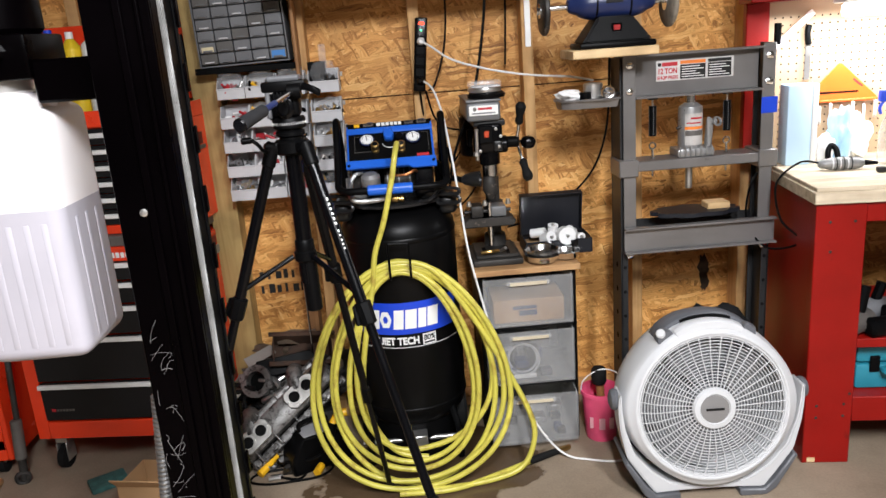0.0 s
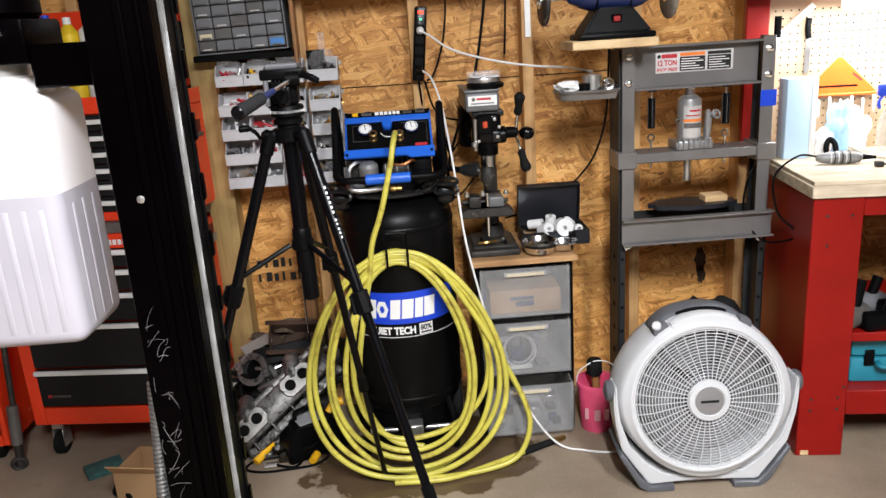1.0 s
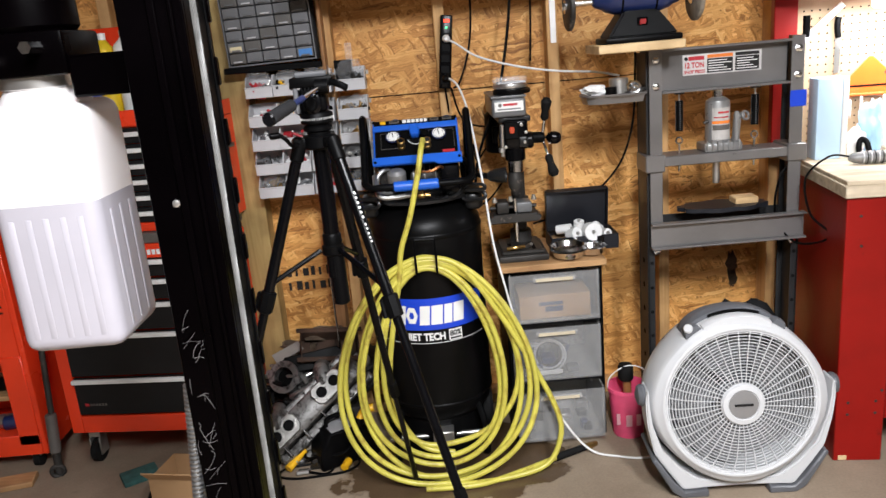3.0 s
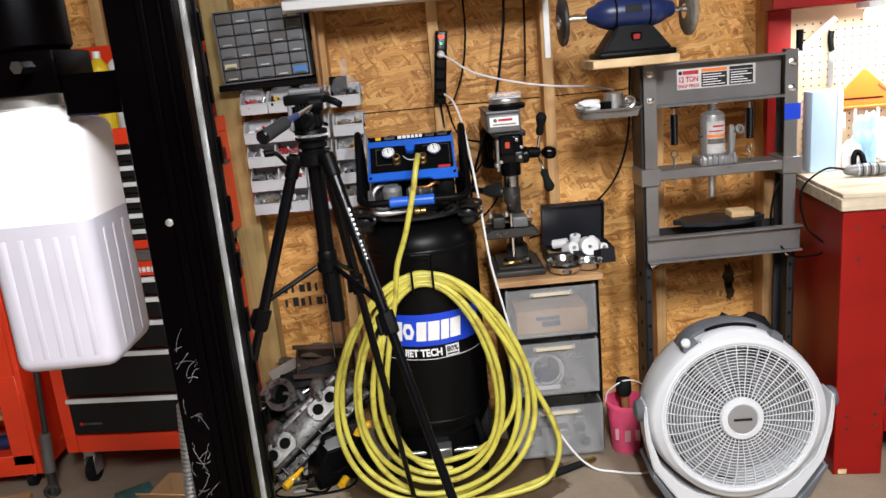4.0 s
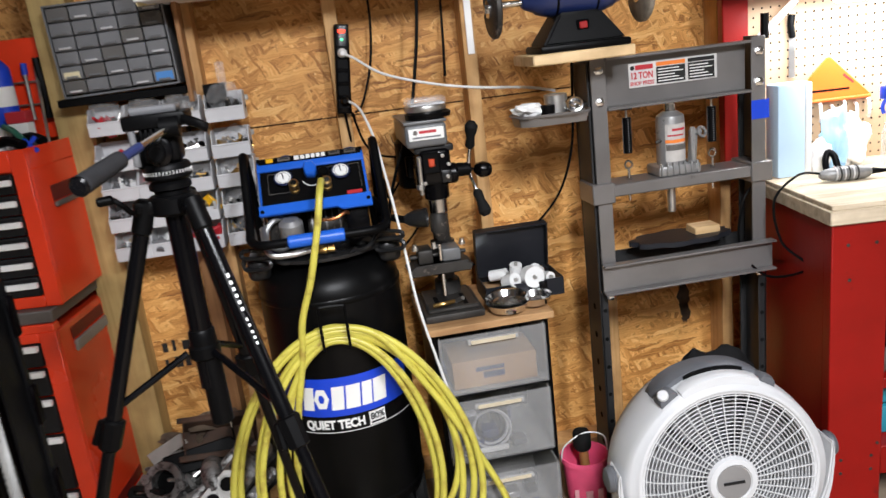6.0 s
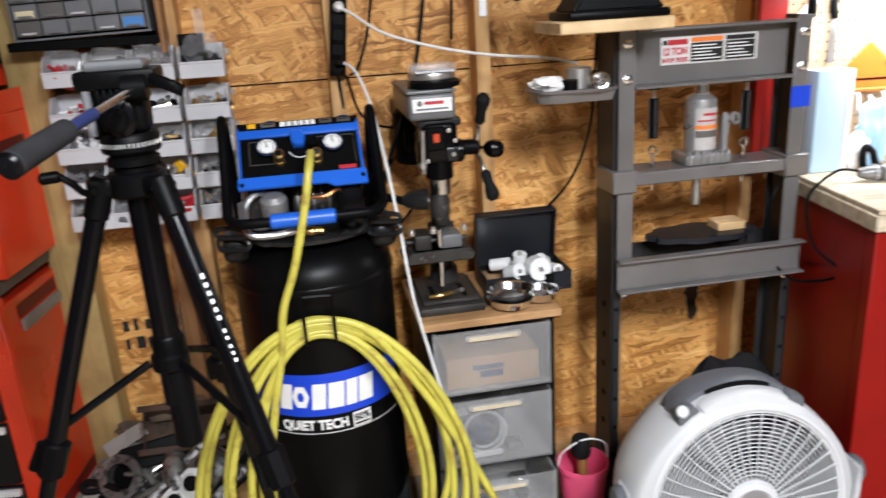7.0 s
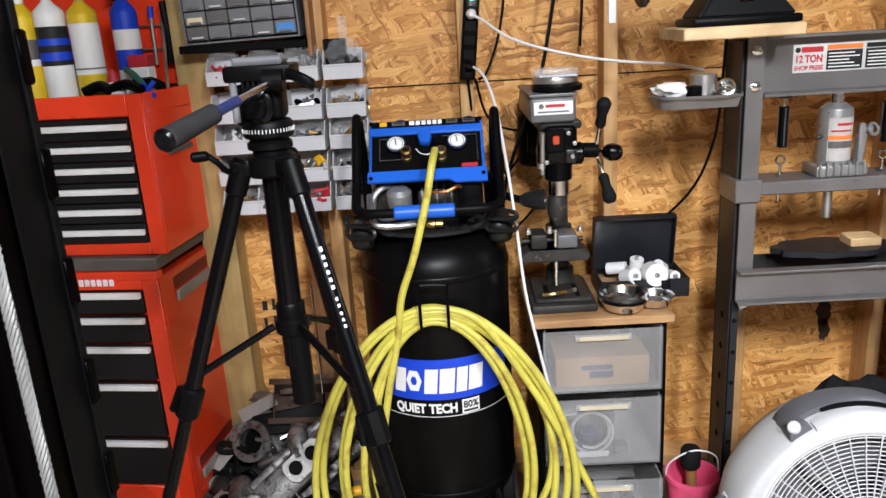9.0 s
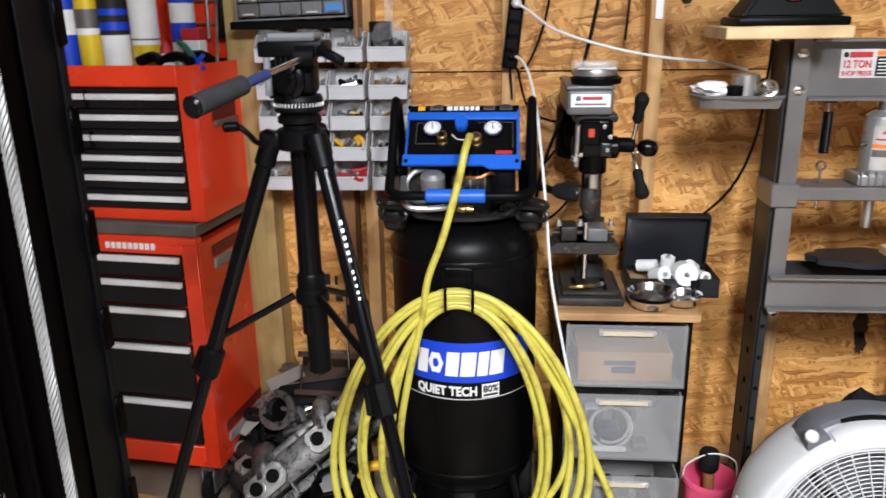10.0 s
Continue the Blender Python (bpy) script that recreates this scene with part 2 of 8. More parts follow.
RED_BENCH = mat("bench_red_paint", (0.25, 0.0045, 0.0025), 0.40, 0, 0.14, 5, 0.12, 70, (0.15, 0.006, 0.004), 0.24, spec=0.3)
CHEST_GREY = mat("drawer_grey", (0.012, 0.012, 0.013), 0.42, 0.1, 0.2, 6, 0.03, spec=0.25)
CHEST_TOP = mat("worn_grey_steel", (0.14, 0.128, 0.118), 0.5, 0.3, 0.3, 9, 0.05, 90, (0.30, 0.27, 0.24), 0.2)
ALU = mat("aluminium", (0.92, 0.92, 0.92), 0.40, 0.10, 0.06, 14, 0.03, 200)
STEEL = mat("bare_steel", (0.55, 0.54, 0.52), 0.32, 0.9, 0.18, 20, 0.05, 150, (0.2, 0.16, 0.13), 0.15)
CHROME = mat("chrome", (0.78, 0.78, 0.78), 0.16, 1.0, 0.05, 20, 0)
BLACK = mat("black_plastic", (0.0024, 0.0024, 0.0027), 0.42, 0, 0.2, 12, 0.06, 160, spec=0.09)
BLACK_GLOSS = mat("black_gloss", (0.0020, 0.0020, 0.0026), 0.22, 0, 0.2, 8, 0.03, 60, spec=0.18)
BLACK_TANK = mat("black_tank_paint", (0.0026, 0.0026, 0.0028), 0.34, 0, 0.15, 10, 0.05, 240, spec=0.14)
BLACK_POST = mat("black_post_paint", (0.0007, 0.0004, 0.0006), 0.30, 0, 0.25, 6, 0.06, 50, (0.006, 0.0045, 0.005), 0.05, spec=0.03)
RUBBER = mat("rubber", (0.008, 0.008, 0.008), 0.75, 0, 0.2, 20, 0.2, 200, spec=0.15)
FOAM = mat("foam_grip", (0.026, 0.026, 0.028), 0.85, 0, 0.2, 30, 0.3, 400, spec=0.12)
BLUE = mat("blue_paint", (0.015, 0.12, 0.62), 0.36, 0, 0.08, 8, 0.03)
BLUE_LABEL = mat("blue_label", (0.010, 0.055, 0.58), 0.4, 0, 0.05, 8, 0.0)
BLUE_DARK = mat("dark_blue_paint", (0.013, 0.024, 0.095), 0.34, 0, 0.2, 9, 0.06, 120)
WHITE = mat("white_plastic", (0.78, 0.78, 0.77), 0.42, 0, 0.04, 6, 0.03, 90)
WHITE_LABEL = mat("white_label", (0.82, 0.82, 0.80), 0.5, 0, 0.04, 12, 0.0)
INK = mat("black_ink", (0.02, 0.02, 0.02), 0.5, 0, 0.1, 8, 0, spec=0.2)
RED_INK = mat("red_ink", (0.45, 0.02, 0.03), 0.5, 0, 0.1, 8, 0)
ORANGE_INK = mat("orange_ink", (0.85, 0.22, 0.03), 0.5, 0, 0.1, 8, 0)
CABINET_WHITE = mat("white_cabinet_paint", (0.80, 0.80, 0.80), 0.4, 0, 0.04, 3, 0.03)
YELLOW = mat("yellow_hose", (0.57, 0.51, 0.080), 0.36, 0, 0.16, 7, 0.05, 120, (0.36, 0.265, 0.045), 0.50)
YELLOW_PL = mat("yellow_plastic", (0.85, 0.46, 0.012), 0.4, 0, 0.1, 9, 0.03)
BRASS = mat("brass", (0.50, 0.32, 0.11), 0.3, 0.95, 0.15, 30, 0.03)
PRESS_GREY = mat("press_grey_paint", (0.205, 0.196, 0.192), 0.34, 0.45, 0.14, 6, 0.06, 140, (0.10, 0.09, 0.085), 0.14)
PRESS_DARK = mat("press_dark_steel", (0.035, 0.035, 0.036), 0.4, 0.3, 0.18, 8, 0.06, 140, spec=0.25)
DRILL_GREY = mat("drill_grey_paint", (0.135, 0.138, 0.142), 0.4, 0.1, 0.15, 9, 0.08, 130, (0.07, 0.065, 0.06), 0.2)
CAST = mat("cast_iron", (0.05, 0.047, 0.044), 0.5, 0.5, 0.3, 14, 0.2, 120, (0.24, 0.2, 0.17), 0.3, spec=0.25)
CAST_ALU = mat("cast_aluminium", (0.235, 0.230, 0.224), 0.40, 0.65, 0.35, 14, 0.4, 150, (0.022, 0.018, 0.015), 0.62)
GREY_BIN = mat("grey_bin_plastic", (0.54, 0.54, 0.555), 0.45, 0, 0.06, 9, 0.03)
GREY_DARK = mat("dark_grey_plastic", (0.15, 0.152, 0.16), 0.4, 0, 0.12, 9, 0.04)
GREY_FAN = mat("fan_grey_plastic", (0.10, 0.104, 0.115), 0.45, 0, 0.08, 9, 0.04)
FAN_WHITE = mat("fan_white_plastic", (0.57, 0.575, 0.585), 0.40, 0, 0.03, 5, 0.03, 90, (0.55, 0.53, 0.5), 0.10)
DRAWER_FACE = mat("smoked_clear_plastic", (0.50, 0.50, 0.50), 0.16, 0, 0.2, 8, 0.02, 60, alpha=0.25)
CLEAR = mat("clear_plastic", (0.68, 0.67, 0.65), 0.22, 0, 0.06, 5, 0.03, 60, alpha=0.34)
BAG = mat("clear_bag", (0.85, 0.85, 0.86), 0.08, 0, 0.15, 14, 0.5, 60, alpha=0.15, spec=1.0)
DECK = mat("dark_moulding", (0.012, 0.012, 0.0125), 0.30, 0, 0.2, 12, 0.05, 160, spec=0.4)
MACHINED = mat("machined_aluminium", (0.46, 0.45, 0.43), 0.36, 0.7, 0.25, 18, 0.2, 150, (0.09, 0.08, 0.07), 0.35)
SILVER = mat("silver_paint", (0.34, 0.34, 0.34), 0.34, 0.55, 0.2, 14, 0.08, 130, (0.10, 0.09, 0.08), 0.3)
JUG = mat("milky_plastic", (0.84, 0.80, 0.80), 0.42, 0, 0.04, 5, 0.05, 30)
JUG_LOW = mat("milky_plastic_with_fluid", (0.44, 0.42, 0.465), 0.42, 0, 0.06, 5, 0.05, 30)
PINK = mat("pink_plastic", (0.85, 0.10, 0.22), 0.4, 0, 0.12, 14, 0.03)
TEAL = mat("teal_plastic", (0.02, 0.22, 0.30), 0.42, 0, 0.12, 9, 0.04)
TEAL_PAD = mat("teal_scour_pad", (0.04, 0.12, 0.11), 0.9, 0, 0.3, 40, 0.6, 200)
CARD = mat("cardboard", (0.42, 0.25, 0.12), 0.8, 0, 0.12, 6, 0.1, 90)
PAPER_BLUE = mat("pale_blue_foam", (0.48, 0.66, 0.82), 0.6, 0, 0.04, 6, 0.04)
ORANGE = mat("orange_plastic", (0.74, 0.13, 0.010), 0.45, 0, 0.06, 6, 0.03)
PEG = mat("pegboard_face", (0.46, 0.33, 0.20), 0.6, 0, 0.08, 8, 0.05)
WIRE_WHITE = mat("white_cord", (0.80, 0.80, 0.78), 0.45, 0, 0.05, 9, 0.02)
ROPE = mat("wire_rope", (0.20, 0.20, 0.195), 0.50, 0.25, 0.25, 30, 0.1, 200, (0.10, 0.09, 0.08), 0.25)
CLOTH_BLACK = mat("black_cloth", (0.010, 0.010, 0.0105), 0.85, 0, 0.3, 18, 0.6, 70, spec=0.1)
CLOTH_BLUE = mat("light_blue_cloth", (0.35, 0.58, 0.82), 0.85, 0, 0.15, 12, 0.5, 80)
COPPER = mat("copper", (0.75, 0.30, 0.12), 0.3, 0.95, 0.1, 20, 0.0)
# walls and ceiling out of view, kept dark to limit bounced light
PLASTER = mat("plain_wall_paint", (0.13, 0.115, 0.10), 0.7, 0, 0.06, 2, 0.1, 60)
CEILING_PAINT = mat("ceiling_paint", (0.20, 0.19, 0.18), 0.75, 0, 0.06, 2, 0.1, 60)
LED = glow("led_diffuser", (1.0, 0.98, 0.95), 9.0)
LED_CEIL = glow("tube_diffuser", (1.0, 0.98, 0.96), 5.0)
LED_RED = glow("red_lamp", (1.0, 0.05, 0.02), 3.0)
LED_GREEN = glow("green_lamp", (0.1, 1.0, 0.35), 2.0)
CONDUIT = mat("conduit_steel", (0.30, 0.30, 0.30), 0.34, 0.8, 0.2, 25, 0.05, 150, (0.06, 0.055, 0.05), 0.3)
RUST = mat("rusty_sheet", (0.060, 0.030, 0.017), 0.7, 0.2, 0.4, 14, 0.3, 90, (0.03, 0.022, 0.018), 0.5)
CASE = mat("case_plastic", (0.014, 0.015, 0.019), 0.42, 0, 0.2, 10, 0.08, 120, spec=0.25)
HOLE = mat("dark_hole", (0.006, 0.006, 0.006), 0.8, 0, 0.1, 9, 0, spec=0.05)

# ---- building helpers ----


def finish(bm, material, name, angle=38):
    me = bpy.data.meshes.new(name)
    bm.normal_update()
    bm.to_mesh(me)
    bm.free()
    for mt in (material if isinstance(material, (list, tuple)) else [material]):
        me.materials.append(mt)
    me.polygons.foreach_set("use_smooth", [True] * len(me.polygons))
    me.set_sharp_from_angle(angle=radians(angle))
    me.update()
    return me


ORIGIN = {}


def thing(name, label, category, at=(0, 0, 0), m=None, group="", kind=""):
    """An Empty at the thing's base. With at, its parts are written in world metres; with m, in its own."""
    ob = new(name)
    ob.empty_display_size = 0.05
    ob.matrix_basis = m if m is not None else Matrix.Translation(at)
    ORIGIN[ob] = None if m is not None else Matrix.Translation(at)
    return tagged(ob, label, category, group, kind)


def part(name, bm, material, parent, label="", angle=38):
    o = ORIGIN.get(parent)
    if o is not None:
        bm.transform(o.inverted())
    ob = new(name, finish(bm, material, name, angle))
    ob.parent = parent
    ORIGIN[ob] = o
    return tagged(ob, label)


def solo(name, bm, material, label, category, at=(0, 0, 0), group="", kind="", angle=38):
    """A thing that is one mesh."""
    bm.transform(Matrix.Translation(at).inverted())
    ob = new(name, finish(bm, material, name, angle))
    ob.location = at
    ORIGIN[ob] = Matrix.Translation(at)
    return tagged(ob, label, category, group, kind)


def box(x0, x1, y0, y1, z0, z1, bevel=0.002, seg=1, bm=None, m=None):
    own = bmesh.new()
    bmesh.ops.create_cube(own, size=1)
    sx, sy, sz = abs(x1 - x0), abs(y1 - y0), abs(z1 - z0)
    own.transform(Matrix.Translation(((x0 + x1) / 2, (y0 + y1) / 2, (z0 + z1) / 2)) @ Matrix.Diagonal((sx, sy, sz, 1)))
    if bevel > 0:
        bevel = min(bevel, 0.45 * min(sx, sy, sz))
        bmesh.ops.bevel(own, geom=list(own.edges), offset=bevel, segments=seg, affect="EDGES", profile=0.5)
    if m is not None:
        own.transform(m)
    return join(bm, own)


def join(bm, own):
    if bm is None:
        return own
    tmp = bpy.data.meshes.new("tmp")
    own.to_mesh(tmp)
    own.free()
    bm.from_mesh(tmp)
    bpy.data.meshes.remove(tmp)
    return bm


def lathe(profile, seg=32, bm=None, m=None, cap=True):
    """A turned solid: (radius, height) from bottom to top, round z."""
    own = bmesh.new()
    rings = []
    for r, z in profile:
        if r < 1e-6:
            rings.append([own.verts.new((0, 0, z))])
        else:
            rings.append([own.verts.new((r * math.cos(2 * math.pi * i / seg), r * math.sin(2 * math.pi * i / seg), z)) for i in range(seg)])
    for a, b in zip(rings, rings[1:]):
        for i in range(seg):
            j = (i + 1) % seg
            if len(a) == 1 and len(b) == 1:
                continue
            if len(a) == 1:
                own.faces.new((a[0], b[j], b[i]))
            elif len(b) == 1:
                own.faces.new((a[i], a[j], b[0]))
            else:
                own.faces.new((a[i], a[j], b[j], b[i]))
    if cap:
        if len(rings[0]) > 1:
            own.faces.new(list(reversed(rings[0])))
        if len(rings[-1]) > 1:
            own.faces.new(rings[-1])
    if m is not None:
        own.transform(m)
    return join(bm, own)


def spin_to(p, d):
    """The pose that puts z along d at p."""
    return Matrix.Translation(p) @ Vector(d).to_track_quat("Z", "Y").to_matrix().to_4x4()


def rod(a, b, r, seg=12, r2=None, bm=None, bevel=0.0):
    a, b = Vector(a), Vector(b)
    n = (b - a).length
    r2 = r if r2 is None else r2
    prof = [(r, 0), (r2, n)] if bevel == 0 else [(r - bevel, 0), (r, bevel), (r2, n - bevel), (r2 - bevel, n)]
    return lathe(prof, seg, bm, spin_to(a, b - a))


def curve_points(pts, closed=False, steps=8):
    P = [Vector(p) for p in pts]
    n = len(P)
    out = []
    for i in range(n if closed else n - 1):
        if closed:
            p0, p1, p2, p3 = P[(i - 1) % n], P[i], P[(i + 1) % n], P[(i + 2) % n]
        else:
            p0, p1, p2, p3 = P[max(i - 1, 0)], P[i], P[i + 1], P[min(i + 2, n - 1)]
        for k in range(steps):
            t = k / steps
            out.append(0.5 * (2 * p1 + (p2 - p0) * t + (2 * p0 - 5 * p1 + 4 * p2 - p3) * t * t + (3 * p1 - p0 - 3 * p2 + p3) * t ** 3))
    if not closed:
        out.append(P[-1])
    return out


def tube(pts, r, seg=8, closed=False, steps=8, bm=None, straight=False):
    """A round bar, cord or hose through the points."""
    P = [Vector(p) for p in pts] if straight else curve_points(pts, closed, steps)
    own = bmesh.new()
    n = len(P)
    rings = []
    side = None
    for i in range(n):
        a = P[(i - 1) % n] if closed or i > 0 else P[i]
        b = P[(i + 1) % n] if closed or i < n - 1 else P[i]
        t = (b - a).normalized()
        if side is None:
            side = t.orthogonal().normalized()
        side = (side - t * side.dot(t)).normalized()
        up = t.cross(side)
        rings.append([own.verts.new(P[i] + r * (math.cos(2 * math.pi * k / seg) * side + math.sin(2 * math.pi * k / seg) * up)) for k in range(seg)])
    for i in range(n if closed else n - 1):
        a, b = rings[i], rings[(i + 1) % n]
        sh = 0
        if closed and i == n - 1:
            sh = min(range(seg), key=lambda s: (a[0].co - b[s].co).length)
        for k in range(seg):
            own.faces.new((a[k], a[(k + 1) % seg], b[(k + 1 + sh) % seg], b[(k + sh) % seg]))
    if not closed:
        own.faces.new(list(reversed(rings[0])))
        own.faces.new(rings[-1])
    return join(bm, own)


def prism(poly, depth, m=None, bm=None, bevel=0.0):
    """A flat outline in x, z given thickness along +y."""
    own = bmesh.new()
    a = [own.verts.new((x, 0, z)) for x, z in poly]
    b = [own.verts.new((x, depth, z)) for x, z in poly]
    own.faces.new(a)
    own.faces.new(list(reversed(b)))
    n = len(poly)
    for i in range(n):
        own.faces.new((a[(i + 1) % n], a[i], b[i], b[(i + 1) % n]))
    bmesh.ops.recalc_face_normals(own, faces=own.faces)
    if bevel:
        bmesh.ops.bevel(own, geom=list(own.edges), offset=bevel, segments=1, affect="EDGES")
    if m is not None:
        own.transform(m)
    return join(bm, own)


def ring(r, w, seg=48, tseg=6, m=None, bm=None):
    own = bmesh.new()
    vs = [[own.verts.new(((r + w * math.cos(2 * math.pi * k / tseg)) * math.cos(2 * math.pi * i / seg), (r + w * math.cos(2 * math.pi * k / tseg)) * math.sin(2 * math.pi * i / seg), w * math.sin(2 * math.pi * k / tseg))) for k in range(tseg)] for i in range(seg)]
    for i in range(seg):
        for k in range(tseg):
            own.faces.new((vs[i][k], vs[(i + 1) % seg][k], vs[(i + 1) % seg][(k + 1) % tseg], vs[i][(k + 1) % tseg]))
    if m is not None:
        own.transform(m)
    return join(bm, own)


def shell(x0, x1, y0, y1, z0, z1, t, open_side="top", bm=None, m=None):
    """An open box with walls of thickness t."""
    own = bmesh.new()
    e = 0.0008
    if open_side != "bottom":
        box(x0, x1, y0, y1, z0, z0 + t, e, 1, own)
    if open_side != "top":
        box(x0, x1, y0, y1, z1 - t, z1, e, 1, own)
    box(x0, x0 + t, y0, y1, z0 + t, z1 - (0 if open_side == "top" else t), e, 1, own)
    box(x1 - t, x1, y0, y1, z0 + t, z1 - (0 if open_side == "top" else t), e, 1, own)
    if open_side != "front":
        box(x0 + t, x1 - t, y0, y0 + t, z0 + t, z1 - (0 if open_side == "top" else t), e, 1, own)
    box(x0 + t, x1 - t, y1 - t, y1, z0 + t, z1 - (0 if open_side == "top" else t), e, 1, own)
    if m is not None:
        own.transform(m)
    return join(bm, own)


def letters(word, size, thick=0.0006, m=None, wide=None, bold=0.0):
    """Raised lettering in x, z facing -y, its lower left corner at the origin."""
    cu = bpy.data.curves.new("letters", "FONT")
    cu.body, cu.size, cu.extrude, cu.resolution_u = word, size, thick, 3
    cu.offset = bold
    ob = bpy.data.objects.new("letters", cu)
    scene.collection.objects.link(ob)
    dg = bpy.context.evaluated_depsgraph_get()
    me = bpy.data.meshes.new_from_object(ob.evaluated_get(dg))
    bm = bmesh.new()
    bm.from_mesh(me)
    bpy.data.objects.remove(ob)
    bpy.data.curves.remove(cu)
    bpy.data.meshes.remove(me)
    bm.transform(pose(0, 0, 0, 90, 0, 0))
    if wide:
        x1 = max(v.co.x for v in bm.verts)
        for v in bm.verts:
            v.co.x *= wide / x1
    if m is not None:
        bm.transform(m)
    return bm


def wrap(bm, cx, cy, r):
    """Bends what faces -y round an upright cylinder; x is the length along its skin from the front."""
    for v in bm.verts:
        a, rr = v.co.x / r, r - v.co.y
        v.co = Vector((cx + rr * math.sin(a), cy - rr * math.cos(a), v.co.z))
    return bm


def strip(x0, x1, z0, z1, out, n=16, thick=0.001):
    """A label band to be wrapped, cut into n."""
    own = bmesh.new()
    for i in range(n):
        a, b = x0 + (x1 - x0) * i / n, x0 + (x1 - x0) * (i + 1) / n
        vs = [own.verts.new(p) for p in ((a, -out, z0), (b, -out, z0), (b, -out, z1), (a, -out, z1))]
        own.faces.new(vs)
    return own

def crumple(m, size, seed, rough=0.5):
    """A bunched cloth: a ball folded by two scales of noise."""
    bm = bmesh.new()
    bmesh.ops.create_icosphere(bm, subdivisions=4, radius=1.0)
    o = Vector((seed * 7.3, seed * 1.7, seed * 3.1))
    for v in bm.verts:
        v.co *= 1 + rough * noise.noise(v.co * 1.6 + o) + 0.35 * rough * abs(noise.noise(v.co * 4.5 + o))
        v.co.z = max(v.co.z, -0.98)
    bm.transform(m @ Matrix.Translation((0, 0, size[2] * 0.98)) @ Matrix.Diagonal((size[0], size[1], size[2], 1)))
    return bm


# ---- structure ----
WALL = 3.0
solo("floor", box(-3.2, 3.4, -2.8, 3.3, -0.12, 0.0, 0), CONCRETE, "stained tan concrete garage slab", "floor", kind="structure")
solo("ceiling", box(-3.2, 3.4, -2.8, 3.3, CEIL, CEIL + 0.1, 0), CEILING_PAINT, "plain unseen garage ceiling", "ceiling", kind="structure")
wall = solo("wall_north", box(-0.70, 3.4, WALL, WALL + 0.30, 0, CEIL, 0), OSB, "bare orange strand board garage wall", "wall", kind="structure")
solo("wall_north_west", box(-3.2, -0.70, WALL + 0.15, WALL + 0.30, 0, CEIL, 0), OSB, "bare strand board wall in a shallow recess", "wall", kind="structure")
solo("wall_south", box(-3.2, 3.4, -2.95, -2.8, 0, CEIL, 0), PLASTER, "plain unseen garage wall", "wall", kind="structure")
solo("wall_west", box(-3.35, -3.2, -2.8, 3.3, 0, CEIL, 0), PLASTER, "plain unseen garage wall", "wall", kind="structure")
solo("wall_east", box(3.4, 3.55, -2.8, 3.3, 0, CEIL, 0), PLASTER, "plain unseen garage wall", "wall", kind="structure")


def stud(x0, x1, material, y0=2.915, y1=WALL - 0.002, z0=0.04, z1=CEIL, label="rough sawn pine wall stud"):
    return solo("stud", box(x0, x1, y0, y1, z0, z1, 0.002), material, label, "stud", ((x0 + x1) / 2, y1, z0), "wall studs", "structure")


for sx in (-0.338, 0.052, 0.438, 0.818, 1.219, 1.62):
    stud(sx - 0.019, sx + 0.019, STUD)
stud(-0.425, -0.387, STUD_DARK, label="dark weathered wall stud")
stud(-0.72, -0.625, TREATED, 2.905, label="pale treated timber corner post")
stud(-1.15, -1.11, STUD, 3.065, WALL + 0.148)
stud(-1.62, -1.58, STUD, 3.065, WALL + 0.148)
solo("sole_plate", box(-0.72, 3.4, 2.915, WALL - 0.002, 0, 0.038, 0.002), STUD, "pine sole plate along the wall", "plate", kind="structure")
solo("trim", box(-0.318, 0.032, WALL - 0.0035, WALL - 0.0005, 1.198, 1.201, 0), HOLE, "dark seam between two wall boards", "seam", kind="structure")
solo("trim", box(0.072, 0.418, WALL - 0.0035, WALL - 0.0005, 1.198, 1.201, 0), HOLE, "dark seam between two wall boards", "seam", kind="structure")
solo("trim", box(0.458, 0.798, WALL - 0.0035, WALL - 0.0005, 1.198, 1.201, 0), HOLE, "dark seam between two wall boards", "seam", kind="structure")

# assumed fixtures out of view for the key and the added fill
for tx, ty, tw in TUBES:
    f = thing("ceiling_light", "unseen white ceiling tube light with a frosted cover", "ceiling light", (tx, ty, CEIL), group="ceiling tube lights")
    part("housing", box(tx - 0.10, tx + 0.10, ty - 0.62, ty + 0.62, CEIL - 0.035, CEIL, 0.004), WHITE, f)
    part("diffuser", box(tx - 0.085, tx + 0.085, ty - 0.60, ty + 0.60, CEIL - 0.075, CEIL - 0.035, 0.012, 2), LED_CEIL, f)

# ---- compressor ----
TX, TY, TR = -0.058, 2.70, 0.188
comp = thing("air_compressor", "tall black upright air compressor with a blue gauge panel", "air compressor", (TX, TY, 0))
prof = [(0, 0.105), (0.07, 0.107), (0.12, 0.118), (0.16, 0.140), (0.18, 0.165), (TR, 0.195), (TR, 0.790), (0.185, 0.812), (0.168, 0.845), (0.13, 0.872), (0.07, 0.885), (0, 0.888)]
part("tank", lathe(prof, 64, m=Matrix.Translation((TX, TY, 0))), BLACK_TANK, comp)
part("weld_band", lathe([(TR + 0.001, 0.775), (TR + 0.003, 0.779), (TR + 0.003, 0.787), (TR + 0.001, 0.791)], 64, m=Matrix.Translation((TX, TY, 0)), cap=False), BLACK_TANK, comp)
part("weld_band", lathe([(TR + 0.001, 0.198), (TR + 0.003, 0.201), (TR + 0.003, 0.207), (TR + 0.001, 0.210)], 64, m=Matrix.Translation((TX, TY, 0)), cap=False), BLACK_TANK, comp)
